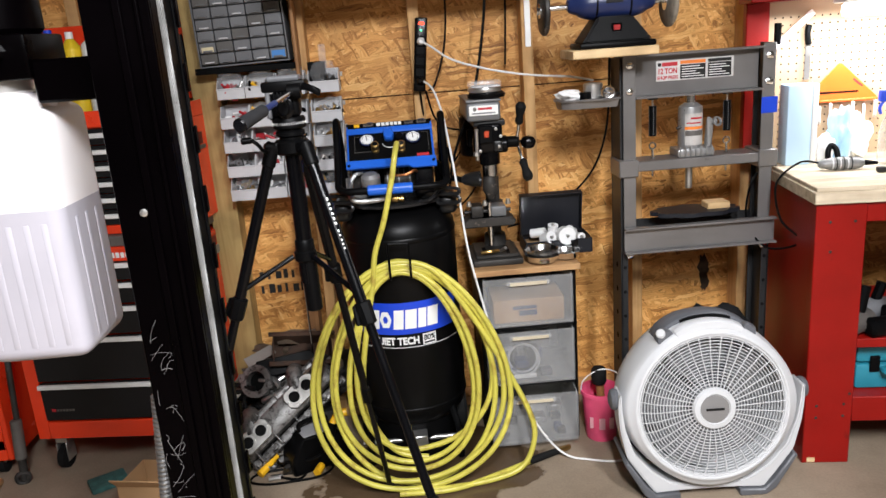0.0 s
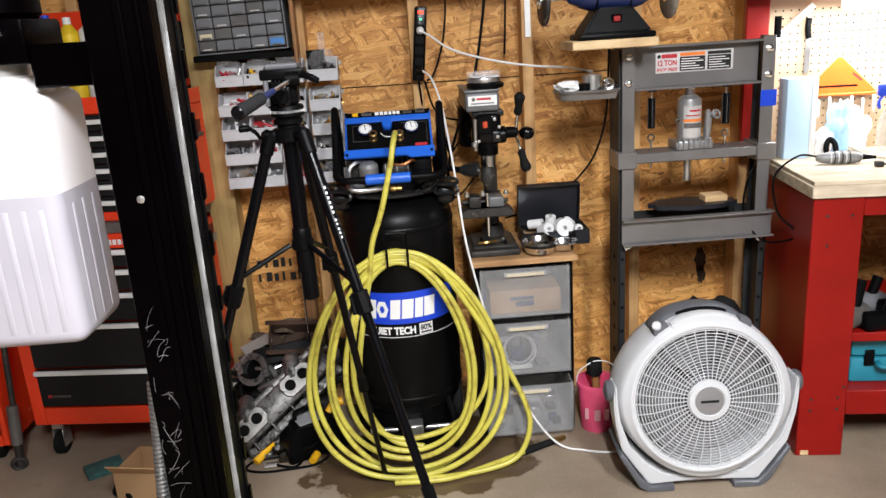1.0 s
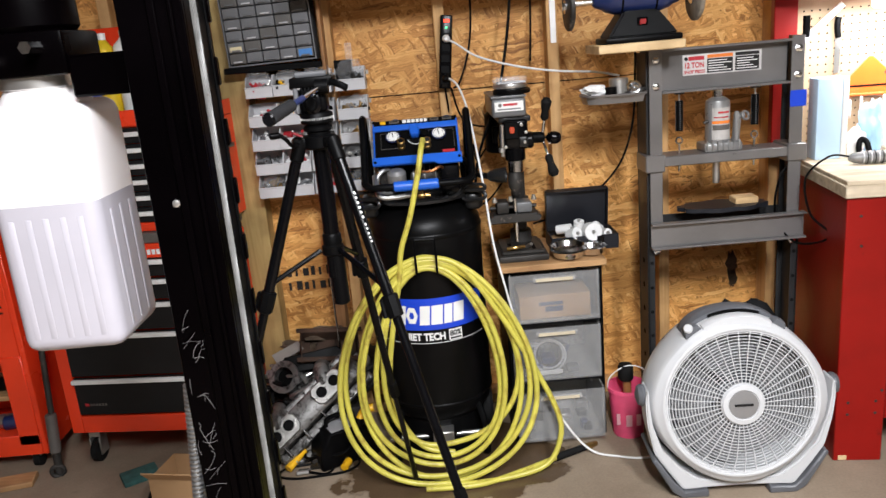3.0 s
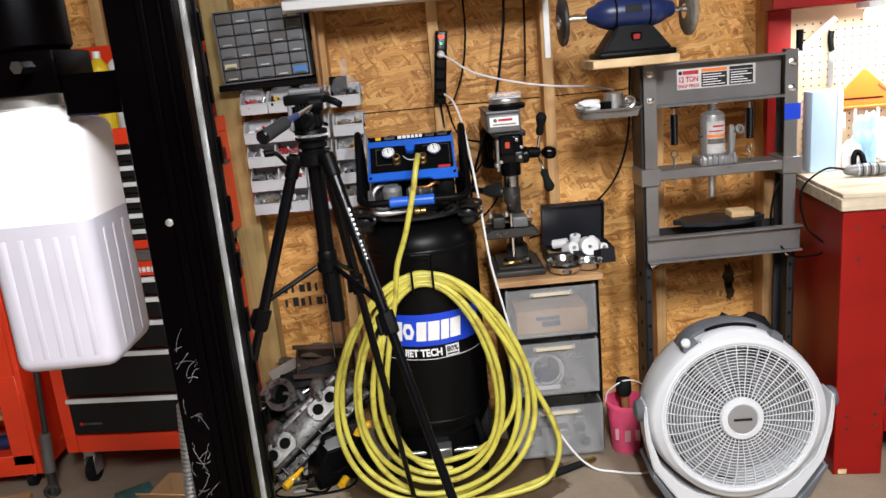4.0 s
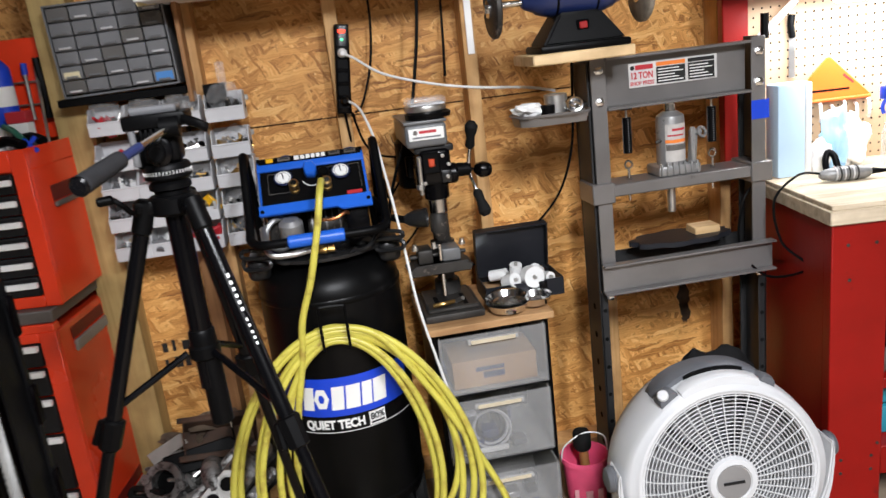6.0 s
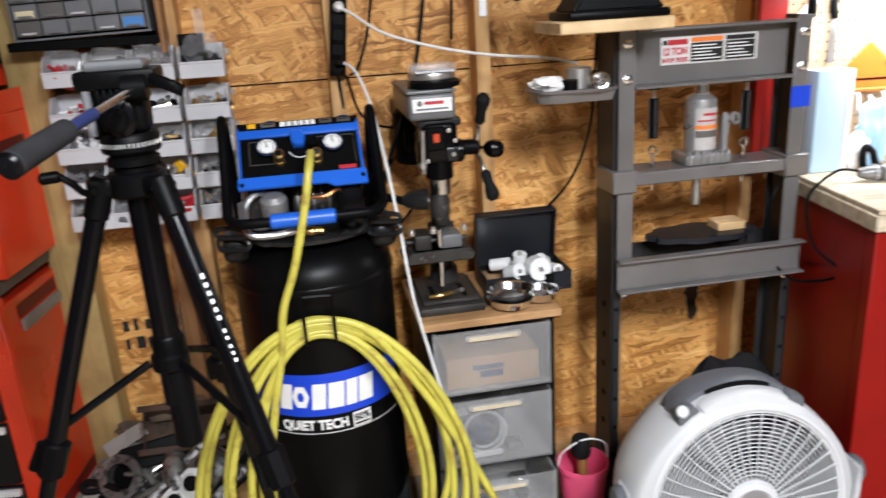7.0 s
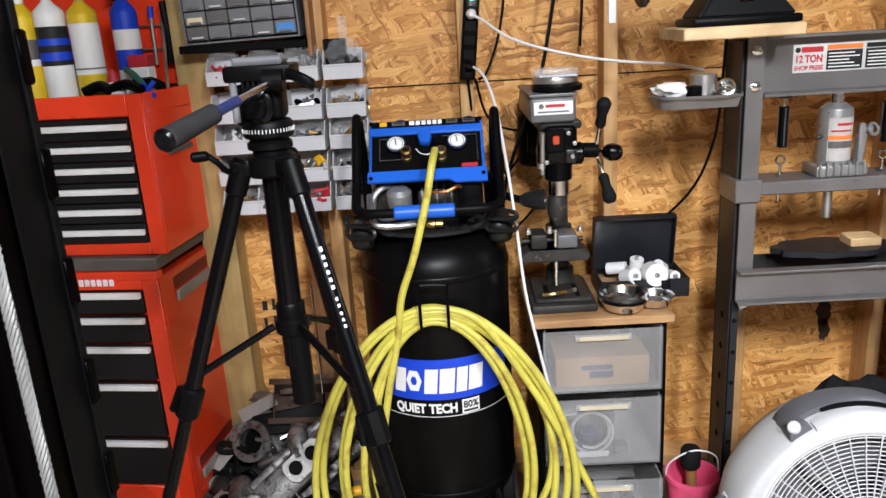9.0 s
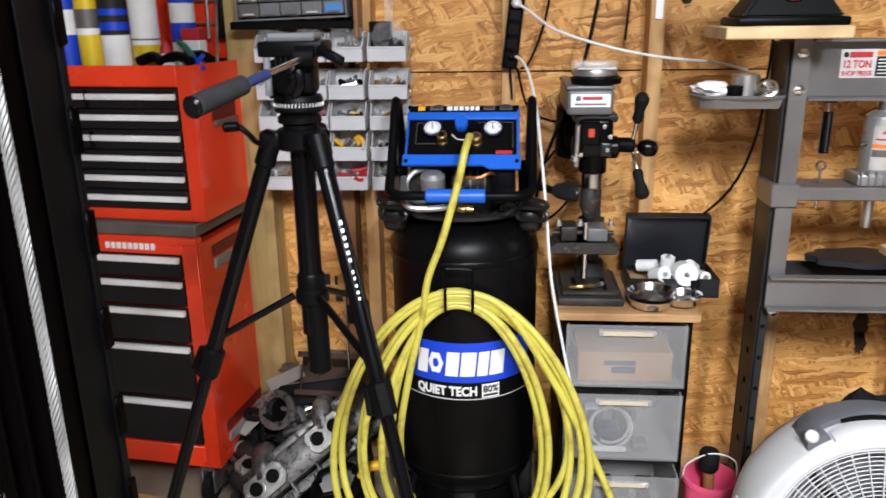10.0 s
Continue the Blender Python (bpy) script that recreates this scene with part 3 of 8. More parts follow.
part("skirt", lathe([(0.15, 0.012), (0.155, 0.012), (0.155, 0.15), (0.15, 0.15)], 48, m=Matrix.Translation((TX, TY, 0)), cap=False), BLACK, comp)
# printed label
LZ = 0.435
lab = part("label", wrap(strip(-0.20, 0.20, LZ + 0.0425, LZ + 0.150, 0.0012, 24), TX, TY, TR), BLUE_LABEL, comp, "bright blue printed label band")
for i, (a, b) in enumerate([(-0.118, -0.088), (-0.083, -0.045), (-0.040, -0.008), (-0.003, 0.034), (0.039, 0.066), (0.070, 0.108)]):
    z0, z1 = LZ + 0.061, LZ + 0.126
    if i == 1:
        own = bmesh.new()
        c, w = (a + b) / 2, (b - a) / 2
        out6 = [own.verts.new((c + w * 1.08 * math.cos(k * math.pi / 3), -0.002, (z0 + z1) / 2 + 0.031 * math.sin(k * math.pi / 3))) for k in range(6)]
        in6 = [own.verts.new((c + w * 0.45 * math.cos(k * math.pi / 3), -0.002, (z0 + z1) / 2 + 0.013 * math.sin(k * math.pi / 3))) for k in range(6)]
        for k in range(6):
            own.faces.new((out6[k], out6[(k + 1) % 6], in6[(k + 1) % 6], in6[k]))
        bmesh.ops.recalc_face_normals(own, faces=own.faces)
        part("logo_block", wrap(own, TX, TY, TR), WHITE_LABEL, lab)
    else:
        own = strip(a, b, z0, z1, 0.002, 4)
        for v in own.verts:
            v.co.x += 0.006 * (v.co.z - z0) / (z1 - z0)
        part("logo_block", wrap(own, TX, TY, TR), WHITE_LABEL, lab)
part("label_line", wrap(strip(-0.20, 0.20, LZ - 0.004, LZ - 0.002, 0.0012, 24), TX, TY, TR), WHITE_LABEL, lab)
t = letters("QUIET TECH", 0.034, 0.0003, wide=0.158, bold=0.0014)
t.transform(Matrix.Translation((-0.118, -0.0016, LZ + 0.008)))
part("lettering", wrap(t, TX, TY, TR), WHITE_LABEL, lab)
part("badge", wrap(strip(0.052, 0.098, LZ + 0.000, LZ + 0.038, 0.002, 6), TX, TY, TR), WHITE_LABEL, lab)
t = letters("80%", 0.026, 0.0003, wide=0.040, bold=0.0007)
t.transform(Matrix.Translation((0.055, -0.0028, LZ + 0.015)))
part("lettering", wrap(t, TX, TY, TR), INK, lab)
part("print_bar", wrap(strip(0.056, 0.094, LZ + 0.004, LZ + 0.010, 0.0026, 4), TX, TY, TR), INK, lab)
# panel: its face slopes back
PM = Matrix.Translation((TX, 2.574, 1.004)) @ pose(0, 0, 0, -44, 0, 0)
FACE = pose(0, 0, 0, 90, 0, 0)


def on_panel(x, z, out=-0.001):
    return PM @ Matrix.Translation((x, out, z)) @ FACE


part("panel", box(-0.138, 0.138, 0.0, 0.045, 0.034, 0.187, 0.006, 2, m=PM), BLUE, comp, "blue pressed steel control panel")
part("panel_band", box(-0.138, 0.138, -0.005, 0.004, 0.143, 0.166, 0.004, 2, m=PM), BLUE, comp)
part("panel_band", prism([(-0.141, 0.010), (0.052, 0.010), (0.066, 0.0), (0.141, 0.0), (0.141, 0.040), (-0.141, 0.040)], 0.009, PM @ Matrix.Translation((0, -0.006, 0)), bevel=0.002), BLUE, comp)
part("panel_face", box(-0.131, 0.131, -0.0025, 0.002, 0.041, 0.1425, 0.001, m=PM), BLACK, comp, "matt black gauge plate")
for x0, x1, z0, z1 in ((-0.112, -0.111, 0.072, 0.132), (-0.112, -0.045, 0.071, 0.072), (-0.112, -0.060, 0.132, 0.133), (0.020, 0.122, 0.1335, 0.1345), (0.121, 0.122, 0.060, 0.1345)):
    part("printed_line", box(x0, x1, -0.0034, -0.0026, z0, z1, 0, m=PM), CHEST_TOP, comp)
part("warning_strip", box(-0.132, 0.132, -0.0025, 0.001, 0.1675, 0.1855, 0.001, m=PM), BLACK, comp)
part("warning_mark", box(-0.112, -0.094, -0.004, -0.002, 0.170, 0.183, 0.001, m=PM), YELLOW_PL, comp)
for i, (a, b) in enumerate(((-0.040, -0.027), (-0.024, -0.013), (-0.010, 0.001), (0.004, 0.014), (0.017, 0.027), (0.030, 0.040))):
    part("logo_block", box(a, b, -0.004, -0.002, 0.170, 0.183, 0.001, m=PM), WHITE_LABEL, comp)
for a, b in ((-0.082, -0.050), (0.050, 0.078), (0.090, 0.120)):
    part("print_bar", box(a, b, -0.004, -0.002, 0.171, 0.182, 0.0005, m=PM), CHEST_TOP, comp)
    part("print_bar", box(a + 0.004, b - 0.005, -0.0050, -0.0036, 0.176, 0.179, 0, m=PM), INK, comp)
part("print_bar", box(0.082, 0.120, -0.0045, -0.002, 0.0415, 0.052, 0.0005, m=PM), RED_INK, comp, "small red warning sticker")
for gx in (-0.072, 0.074):
    GM = on_panel(gx, 0.112)
    g = part("gauge", lathe([(0.024, 0), (0.024, 0.010), (0.0205, 0.014), (0.0200, 0.010)], 32, m=GM, cap=False), BLACK_GLOSS, comp, "small round pressure gauge")
    part("dial", lathe([(0.0202, 0.0), (0.0202, 0.0105), (0, 0.0105)], 32, m=GM), WHITE_LABEL, g)
    part("needle", box(-0.0012, 0.0012, -0.003, 0.015, 0.0108, 0.0118, 0.0002, m=GM @ pose(0, 0, 0, 0, 0, 8)), INK, g)
    part("scale_mark", ring(0.0162, 0.0006, 24, 4, GM @ Matrix.Translation((0, 0, 0.0107))), INK, g)
    part("bezel", ring(0.0222, 0.0016, 32, 6, GM @ Matrix.Translation((0, 0, 0.011))), BLUE_DARK, g)
part("knob", prism([(-0.017, 0.0), (-0.012, -0.018), (0.010, -0.018), (0.017, 0.0), (0.008, 0.022), (-0.014, 0.020)], 0.026, PM @ Matrix.Translation((-0.002, -0.028, 0.122)), bevel=0.003), BLUE, comp, "blue regulator knob")
part("knob", lathe([(0.015, 0), (0.015, 0.018), (0.012, 0.022), (0, 0.022)], 18, m=on_panel(0.030, 0.112)), BLACK, comp)
part("scale_mark", tube([(PM @ Vector((0.026 * math.sin(a), -0.004, 0.108 - 0.026 * math.cos(a)))) for a in [radians(-70 + 14 * k) for k in range(11)]], 0.0013, 5, straight=True), ALU, comp)
for gx, gz, mt in ((-0.047, 0.076, HOLE), (0.035, 0.072, CAST)):
    c = part("air_coupler", lathe([(0.0125, 0), (0.0125, 0.010), (0.010, 0.012), (0.010, 0.020), (0.0125, 0.022), (0.0125, 0.034), (0.0085, 0.037), (0.0085, 0.030)], 16, m=on_panel(gx, gz), cap=False), BRASS, comp, "brass quick coupler")
    part("coupler_bore", lathe([(0.009, 0.034), (0, 0.034)], 14, m=on_panel(gx, gz), cap=False), mt, c)
for a in (-0.132, 0.132):
    for b in (0.020, 0.177):
        part("bolt", lathe([(0.005, 0), (0.005, 0.003), (0, 0.004)], 8, m=on_panel(a, b, -0.0055)), BLACK, comp)
for x in (-0.062, 0.105):
    part("top_cap", lathe([(0.026, 0), (0.026, 0.014), (0.021, 0.020), (0, 0.021)], 24, m=PM @ Matrix.Translation((x, 0.030, 0.178))), BLUE_DARK, comp)
# tube frame and front handle
FR = 0.0115
for s in (-1, 1):
    x = TX + s * 0.168
    part("frame_tube", tube([(x, 2.80, 0.83), (x, 2.78, 1.02), (x, 2.745, 1.120), (x, 2.715, 1.148), (x, 2.685, 1.135), (x, 2.60, 1.02), (x, 2.545, 0.965)], FR, 10), BLACK, comp)
    part("hose_hook", tube([(x - 0.028, 2.60, 0.905), (x + 0.028, 2.57, 0.905), (x + 0.030, 2.565, 0.885), (x - 0.028, 2.60, 0.878)], 0.006, 6, True), DECK, comp)
    part("hose_hook", tube([(x - 0.028, 2.59, 0.930), (x + 0.028, 2.56, 0.930), (x + 0.030, 2.56, 0.915), (x - 0.028, 2.59, 0.912)], 0.006, 6, True), DECK, comp)
    part("bracket", box(x - 0.03, x + 0.03, 2.60, 2.74, 0.84, 0.905, 0.02, 3), DECK, comp)
part("front_handle", tube([(TX - 0.168, 2.545, 0.965), (TX - 0.150, 2.525, 0.955), (TX - 0.10, 2.51, 0.955), (TX + 0.10, 2.51, 0.955), (TX + 0.150, 2.525, 0.955), (TX + 0.168, 2.545, 0.965)], FR, 10), BLACK, comp)
part("handle_grip", rod((TX - 0.078, 2.51, 0.955), (TX + 0.060, 2.51, 0.955), 0.0165, 16, bevel=0.003), BLUE, comp, "blue rubber grip sleeve")
# pump and motor under the panel
part("motor", lathe([(0.05, 0), (0.055, 0.005), (0.055, 0.13), (0.045, 0.15), (0, 0.15)], 24, m=spin_to((TX - 0.03, 2.72, 0.95), (1, 0, 0))), CAST, comp)
for k in range(7):
    part("cooling_fin", lathe([(0.062, 0), (0.062, 0.004)], 24, m=spin_to((TX - 0.02 + k * 0.018, 2.72, 0.95), (1, 0, 0))), CAST_ALU, comp)
part("pump_head", box(TX - 0.13, TX - 0.05, 2.64, 2.78, 0.89, 1.02, 0.01, 2), CAST, comp)
part("cylinder_cap", lathe([(0.025, 0), (0.03, 0.01), (0.03, 0.05), (0.02, 0.06), (0, 0.062)], 20, m=Matrix.Translation((TX - 0.070, 2.61, 0.935)) @ pose(0, 0, 0, 14, 0, 0)), SILVER, comp)
part("head_cover", ring(0.040, 0.007, 28, 8, Matrix.Translation((TX - 0.100, 2.615, 0.955)) @ pose(0, 0, 0, 90, 0, 30)), SILVER, comp)
for k, (a, b) in enumerate((((-0.135, 2.60, 0.915), (-0.075, 2.565, 0.892)), ((0.145, 2.60, 0.925), (0.085, 2.565, 0.895)), ((0.02, 2.60, 0.91), (0.085, 2.57, 0.90)))):
    part("cable", tube([(TX + a[0], a[1], a[2]), (TX + (a[0] + b[0]) / 2, 2.555, a[2] - 0.02), (TX + b[0], b[1], b[2])], 0.006, 8), DECK, comp)
part("valve_block", box(TX + 0.07, TX + 0.13, 2.60, 2.72, 0.88, 1.00, 0.008, 2), BLACK_GLOSS, comp)
part("copper_pipe", tube([(TX - 0.01, 2.58, 0.985), (TX + 0.04, 2.57, 0.985), (TX + 0.07, 2.58, 0.995), (TX + 0.08, 2.62, 0.98)], 0.0045, 8), COPPER, comp)
part("braided_hose", tube([(TX - 0.14, 2.60, 0.98), (TX - 0.13, 2.55, 0.925), (TX - 0.08, 2.545, 0.915), (TX - 0.02, 2.55, 0.92)], 0.008, 8), STEEL, comp)
part("brass_fitting", lathe([(0.010, 0), (0.013, 0.004), (0.013, 0.02), (0.009, 0.024), (0.009, 0.04)], 8, m=spin_to((TX - 0.01, 2.548, 0.918), (1, 0.1, -0.1))), BRASS, comp)
part("deck", lathe([(0.165, 0.885), (0.17, 0.888), (0.17, 0.896), (0.10, 0.90), (0, 0.90)], 40, m=Matrix.Translation((TX, TY, 0))), DECK, comp)
part("shroud", box(TX - 0.11, TX + 0.13, 2.74, 2.86, 0.88, 1.10, 0.02, 2), BLACK, comp)
# hook for the hose, feet and wheels
part("hose_hanger", tube([(TX - 0.032, 2.508, 0.672), (TX - 0.032, 2.480, 0.676), (TX - 0.032, 2.462, 0.700), (TX - 0.032, 2.462, 0.785), (TX - 0.027, 2.464, 0.793), (TX + 0.027, 2.464, 0.791), (TX + 0.032, 2.462, 0.783), (TX + 0.032, 2.462, 0.700), (TX + 0.032, 2.480, 0.676), (TX + 0.032, 2.508, 0.672)], 0.004, 6, steps=5), BLACK, comp, "black bent wire hose hanger")
part("foot_plate", box(TX - 0.03, TX + 0.04, 2.50, 2.60, 0.06, 0.115, 0.004), STEEL, comp)
part("axle", rod((TX - 0.18, 2.56, 0.075), (TX + 0.18, 2.56, 0.075), 0.008), STEEL, comp)
for s in (-1, 1):
    w = part("wheel", lathe([(0.03, -0.02), (0.085, -0.022), (0.095, -0.012), (0.095, 0.012), (0.085, 0.022), (0.03, 0.02)], 32, m=spin_to((TX + s * 0.165, 2.76, 0.096), (1, 0, 0))), RUBBER, comp)
    part("leg", tube([(TX + s * 0.12, 2.60, 0.20), (TX + s * 0.15, 2.54, 0.10), (TX + s * 0.15, 2.53, 0.012)], 0.012, 8), BLACK, comp)

# ---- yellow hose ----
hose = thing("air_hose", "coiled yellow rubber air hose hung over a wire hook", "air hose", (-0.05, 2.42, 0))
HR = 0.0090


def hose_loop(left, right, low, top, yb, lean):
    """One hanging turn: narrow over the hook, widest below its middle, lying back at the floor."""
    hx = TX - 0.005
    top -= 0.014
    pts = []
    for k in range(16):
        a = 2 * math.pi * k / 16
        h = (1 + math.cos(a)) / 2
        side = (right - hx) if math.sin(a) > 0 else (hx - left)
        x = hx + side * math.sin(a) * (1 - 0.16 * math.cos(a))
        x += 0.010 * math.sin(a * 2 + left * 40) * (1 - h)
        y = 2.487 + (yb - 2.487) * (1 - h) ** 1.5 - lean * math.sin(a) ** 2
        pts.append((x, y, low + (top - low) * h))
    return pts


LOOPS = [(-0.365, 0.245, 0.014, 0.742, 2.355, 0.030), (-0.350, 0.228, 0.030, 0.733, 2.375, 0.020), (-0.300, 0.212, 0.016, 0.724, 2.385, 0.005), (-0.285, 0.160, 0.055, 0.716, 2.400, 0.035),
         (-0.245, 0.140, 0.075, 0.708, 2.415, 0.020), (-0.225, 0.198, 0.110, 0.728, 2.43, 0.012)]
for l, r, lo, tp, yb, le in LOOPS:
    part("hose_turn", tube(hose_loop(l, r, lo, tp, yb, le), HR, 10, True, 9), YELLOW, hose)
part("hose_end", tube([(TX - 0.05, 2.495, 0.722), (TX + 0.01, 2.488, 0.728), (0.05, 2.475, 0.69), (0.16, 2.45, 0.53), (0.25, 2.43, 0.36), (0.315, 2.42, 0.21), (0.325, 2.41, 0.12), (0.28, 2.385, 0.04), (0.18, 2.365, 0.014), (0.02, 2.345, 0.012), (-0.10, 2.36, 0.012)], HR, 10, steps=10), YELLOW, hose)
part("hose_lead", tube([(TX + 0.022, 2.565, 1.085), (TX + 0.014, 2.51, 1.06), (TX - 0.004, 2.49, 0.98), (TX - 0.038, 2.478, 0.86), (TX - 0.074, 2.482, 0.76), (TX - 0.090, 2.475, 0.66), (-0.18, 2.46, 0.52), (-0.205, 2.45, 0.36), (-0.19, 2.44, 0.22), (-0.12, 2.43, 0.11), (-0.02, 2.42, 0.085)], HR, 10, steps=10), YELLOW, hose)
part("hose_tail", tube([(-0.12, 2.335, 0.012), (0.05, 2.335, 0.012), (0.20, 2.395, 0.012), (0.31, 2.452, 0.012)], HR, 10), YELLOW, hose)
boot = part("hose_boot", rod((0.31, 2.452, 0.013), (0.420, 2.498, 0.016), 0.013, 12, 0.011, bevel=0.003), RUBBER, hose)
part("hose_coupler", rod((0.420, 2.498, 0.016), (0.462, 2.516, 0.017), 0.011, 8, 0.008, bevel=0.002), BRASS, hose)

# ---- tripod ----
HX, HY = -0.261, 1.938
tri = thing("tripod", "black camera tripod with a fluid head and pan handle", "tripod", (HX, HY, 0))
FEET = {"A": (-0.700, 1.805, 0), "B": (0.105, 1.525, 0), "C": (-0.148, 2.378, 0)}
part("crown", lathe([(0.019, 1.160), (0.034, 1.163), (0.038, 1.167), (0.038, 1.190), (0.034, 1.194), (0.026, 1.195), (0.026, 1.204), (0, 1.204)], 24, m=Matrix.Translation((HX, HY, 0))), BLACK, tri)
part("centre_column", rod((HX, HY, 0.86), (HX, HY, 1.162), 0.0185, 16), BLACK_GLOSS, tri)
part("lower_column", rod((HX + 0.006, HY, 0.79), (HX + 0.004, HY, 0.95), 0.0190, 12, bevel=0.003), BLACK, tri)
part("spreader_hub", lathe([(0.022, 0.912), (0.026, 0.916), (0.026, 0.934), (0.022, 0.938), (0.022, 0.960), (0.0195, 0.964)], 20, m=Matrix.Translation((HX, HY, 0))), BLACK, tri)
for k, f in FEET.items():
    f = Vector(f)
    d = (f - Vector((HX, HY, 0))).normalized()
    top = Vector((HX, HY, 1.180)) + d * (0.044 if k == "A" else 0.054)
    ax = (f - top).normalized()
    n = (f - top).length
    leg = part("leg", rod(top, top + ax * n * 0.29, 0.0128, 12), BLACK_GLOSS, tri)
    part("leg_cap", rod(top - ax * 0.012, top + ax * 0.045, 0.0158, 12, bevel=0.004), BLACK, leg)
    part("hinge_lug", box(0.020, 0.062, -0.015, 0.015, 1.166, 1.191, 0.006, 2, m=Matrix.Translation((HX, HY, 0)) @ pose(0, 0, 0, 0, 0, math.degrees(math.atan2(d.y, d.x)))), BLACK, leg)
    part("hinge_pin", rod(Vector((HX, HY, 1.178)) + d * 0.054 + Vector((-d.y, d.x, 0)) * 0.018, Vector((HX, HY, 1.178)) + d * 0.054 - Vector((-d.y, d.x, 0)) * 0.018, 0.005, 8), BLACK_GLOSS, leg)
    part("leg_lock", rod(top + ax * n * 0.281, top + ax * n * 0.322, 0.0195, 8, 0.0180, bevel=0.003), BLACK, leg)
    sidev = ax.cross(Vector((0, -1, 0))).normalized()
    part("lock_lever", rod(top + ax * n * 0.284 + sidev * 0.017, top + ax * n * 0.318 + sidev * 0.022, 0.007, 8, bevel=0.002), BLACK, leg)
    part("middle_section", rod(top + ax * n * 0.31, top + ax * n * 0.66, 0.0105, 12), BLACK_GLOSS, leg)
    part("leg_lock", rod(top + ax * n * 0.63, top + ax * n * 0.675, 0.0155, 6, bevel=0.004), BLACK, leg)
    part("lower_section", rod(top + ax * n * 0.66, f - ax * 0.02, 0.0082, 12), BLACK_GLOSS, leg)
    part("rubber_foot", rod(f - ax * 0.035, f + Vector((0, 0, 0.006)), 0.013, 12, 0.016, bevel=0.003), RUBBER, leg)
    kn = top + ax * n * 0.268
    part("spreader_arm", rod((HX + d.x * 0.028, HY + d.y * 0.028, 0.926), kn, 0.0062, 8), BLACK_GLOSS, tri)
    if k == "B":
        # lettering on the leg turned towards the camera
        sd = Vector((0.32, -0.6, 0.25)).normalized()
        sd = (sd - ax * sd.dot(ax)).normalized()
        for j, (a, b, w) in enumerate([(0.115, 0.127, 9), (0.130, 0.140, 9), (0.143, 0.153, 9), (0.156, 0.166, 9), (0.169, 0.179, 9), (0.182, 0.192, 9), (0.203, 0.212, 7), (0.215, 0.223, 7), (0.228, 0.236, 7), (0.239, 0.247, 7), (0.250, 0.258, 7)]):
            p0, p1 = top + ax * (0.120 + (a - 0.115) * 0.85), top + ax * (0.120 + (b - 0.115) * 0.85)
            c = (p0 + p1) / 2 + sd * 0.0124
            mm = Matrix.Translation(c) @ Matrix((ax.cross(sd), sd, ax)).transposed().to_4x4()
            h = (p1 - p0).length / 2
            part("print_bar", box(-w / 3600, w / 3600, 0, 0.0006, -h * 0.70, h * 0.70, 0.0003, m=mm), WHITE_LABEL, leg)
# head
HS = Matrix.Translation((HX, HY, 1.165)) @ Matrix.Diagonal((0.78, 0.78, 1.0, 1)) @ Matrix.Translation((-HX, -HY, -1.165))


def hpart(name, bm, material, parent, label=""):
    bm.transform(HS)
    return part(name, bm, material, parent, label)


hpart("bowl", lathe([(0.032, 1.200), (0.042, 1.204), (0.042, 1.212), (0.036, 1.216), (0.036, 1.220)], 24, m=Matrix.Translation((HX, HY, 0))), BLACK, tri)
pr = hpart("pan_ring", lathe([(0.043, 1.219), (0.047, 1.222), (0.047, 1.240), (0.043, 1.244)], 32, m=Matrix.Translation((HX, HY, 0))), BLACK, tri)
for k in range(44):
    a = k * 2 * math.pi / 44
    hpart("tick", box(-0.0006, 0.0006, -0.0478, -0.0465, 1.2280, 1.2335, 0, m=Matrix.Translation((HX, HY, 0)) @ pose(0, 0, 0, 0, 0, math.degrees(a))), WHITE_LABEL, pr)
hpart("tilt_body", box(HX - 0.038, HX + 0.038, HY - 0.032, HY + 0.032, 1.244, 1.300, 0.012, 3), BLACK, tri)
hpart("tilt_drag", lathe([(0.022, 0), (0.025, 0.003), (0.025, 0.016), (0.021, 0.019), (0, 0.019)], 24, m=spin_to((HX, HY - 0.030, 1.266), (0, -1, 0))), BLACK_GLOSS, tri)
hpart("tilt_knob", lathe([(0.016, 0), (0.016, 0.012), (0.012, 0.016), (0, 0.016)], 16, m=spin_to((HX - 0.002, HY - 0.048, 1.264), (0, -1, 0))), BLACK, tri)
hpart("plate_clamp", box(HX - 0.060, HX + 0.062, HY - 0.045, HY + 0.045, 1.300, 1.322, 0.005, 2), BLACK, tri)
hpart("camera_plate", box(HX - 0.045, HX + 0.045, HY - 0.030, HY + 0.030, 1.322, 1.333, 0.003), GREY_DARK, tri)
hpart("plate_lock", tube([(HX + 0.055, HY - 0.04, 1.310), (HX + 0.085, HY - 0.05, 1.300), (HX + 0.100, HY - 0.045, 1.292)], 0.008, 8), BLACK, tri)
for k in range(6):
    hpart("cooling_rib", box(HX - 0.030 + k * 0.010, HX - 0.025 + k * 0.010, HY - 0.040, HY - 0.030, 1.278, 1.302, 0.001), BLACK, tri)
hpart("counter_spring", rod((HX - 0.046, HY - 0.034, 1.245), (HX - 0.046, HY - 0.034, 1.300), 0.007, 10), GREY_DARK, tri)
hpart("ribbed_side", box(HX - 0.050, HX - 0.036, HY - 0.03, HY + 0.03, 1.240, 1.295, 0.004), BLACK, tri)
GRIP = Vector((-0.314, 1.666, 1.256))
root = Vector((HX + 0.024, HY - 0.034, 1.300))
dv = (GRIP - root).normalized()
ha = part("pan_handle", rod(root, root + dv * 0.16, 0.005, 10), CHROME, tri, "chrome pan handle rod")
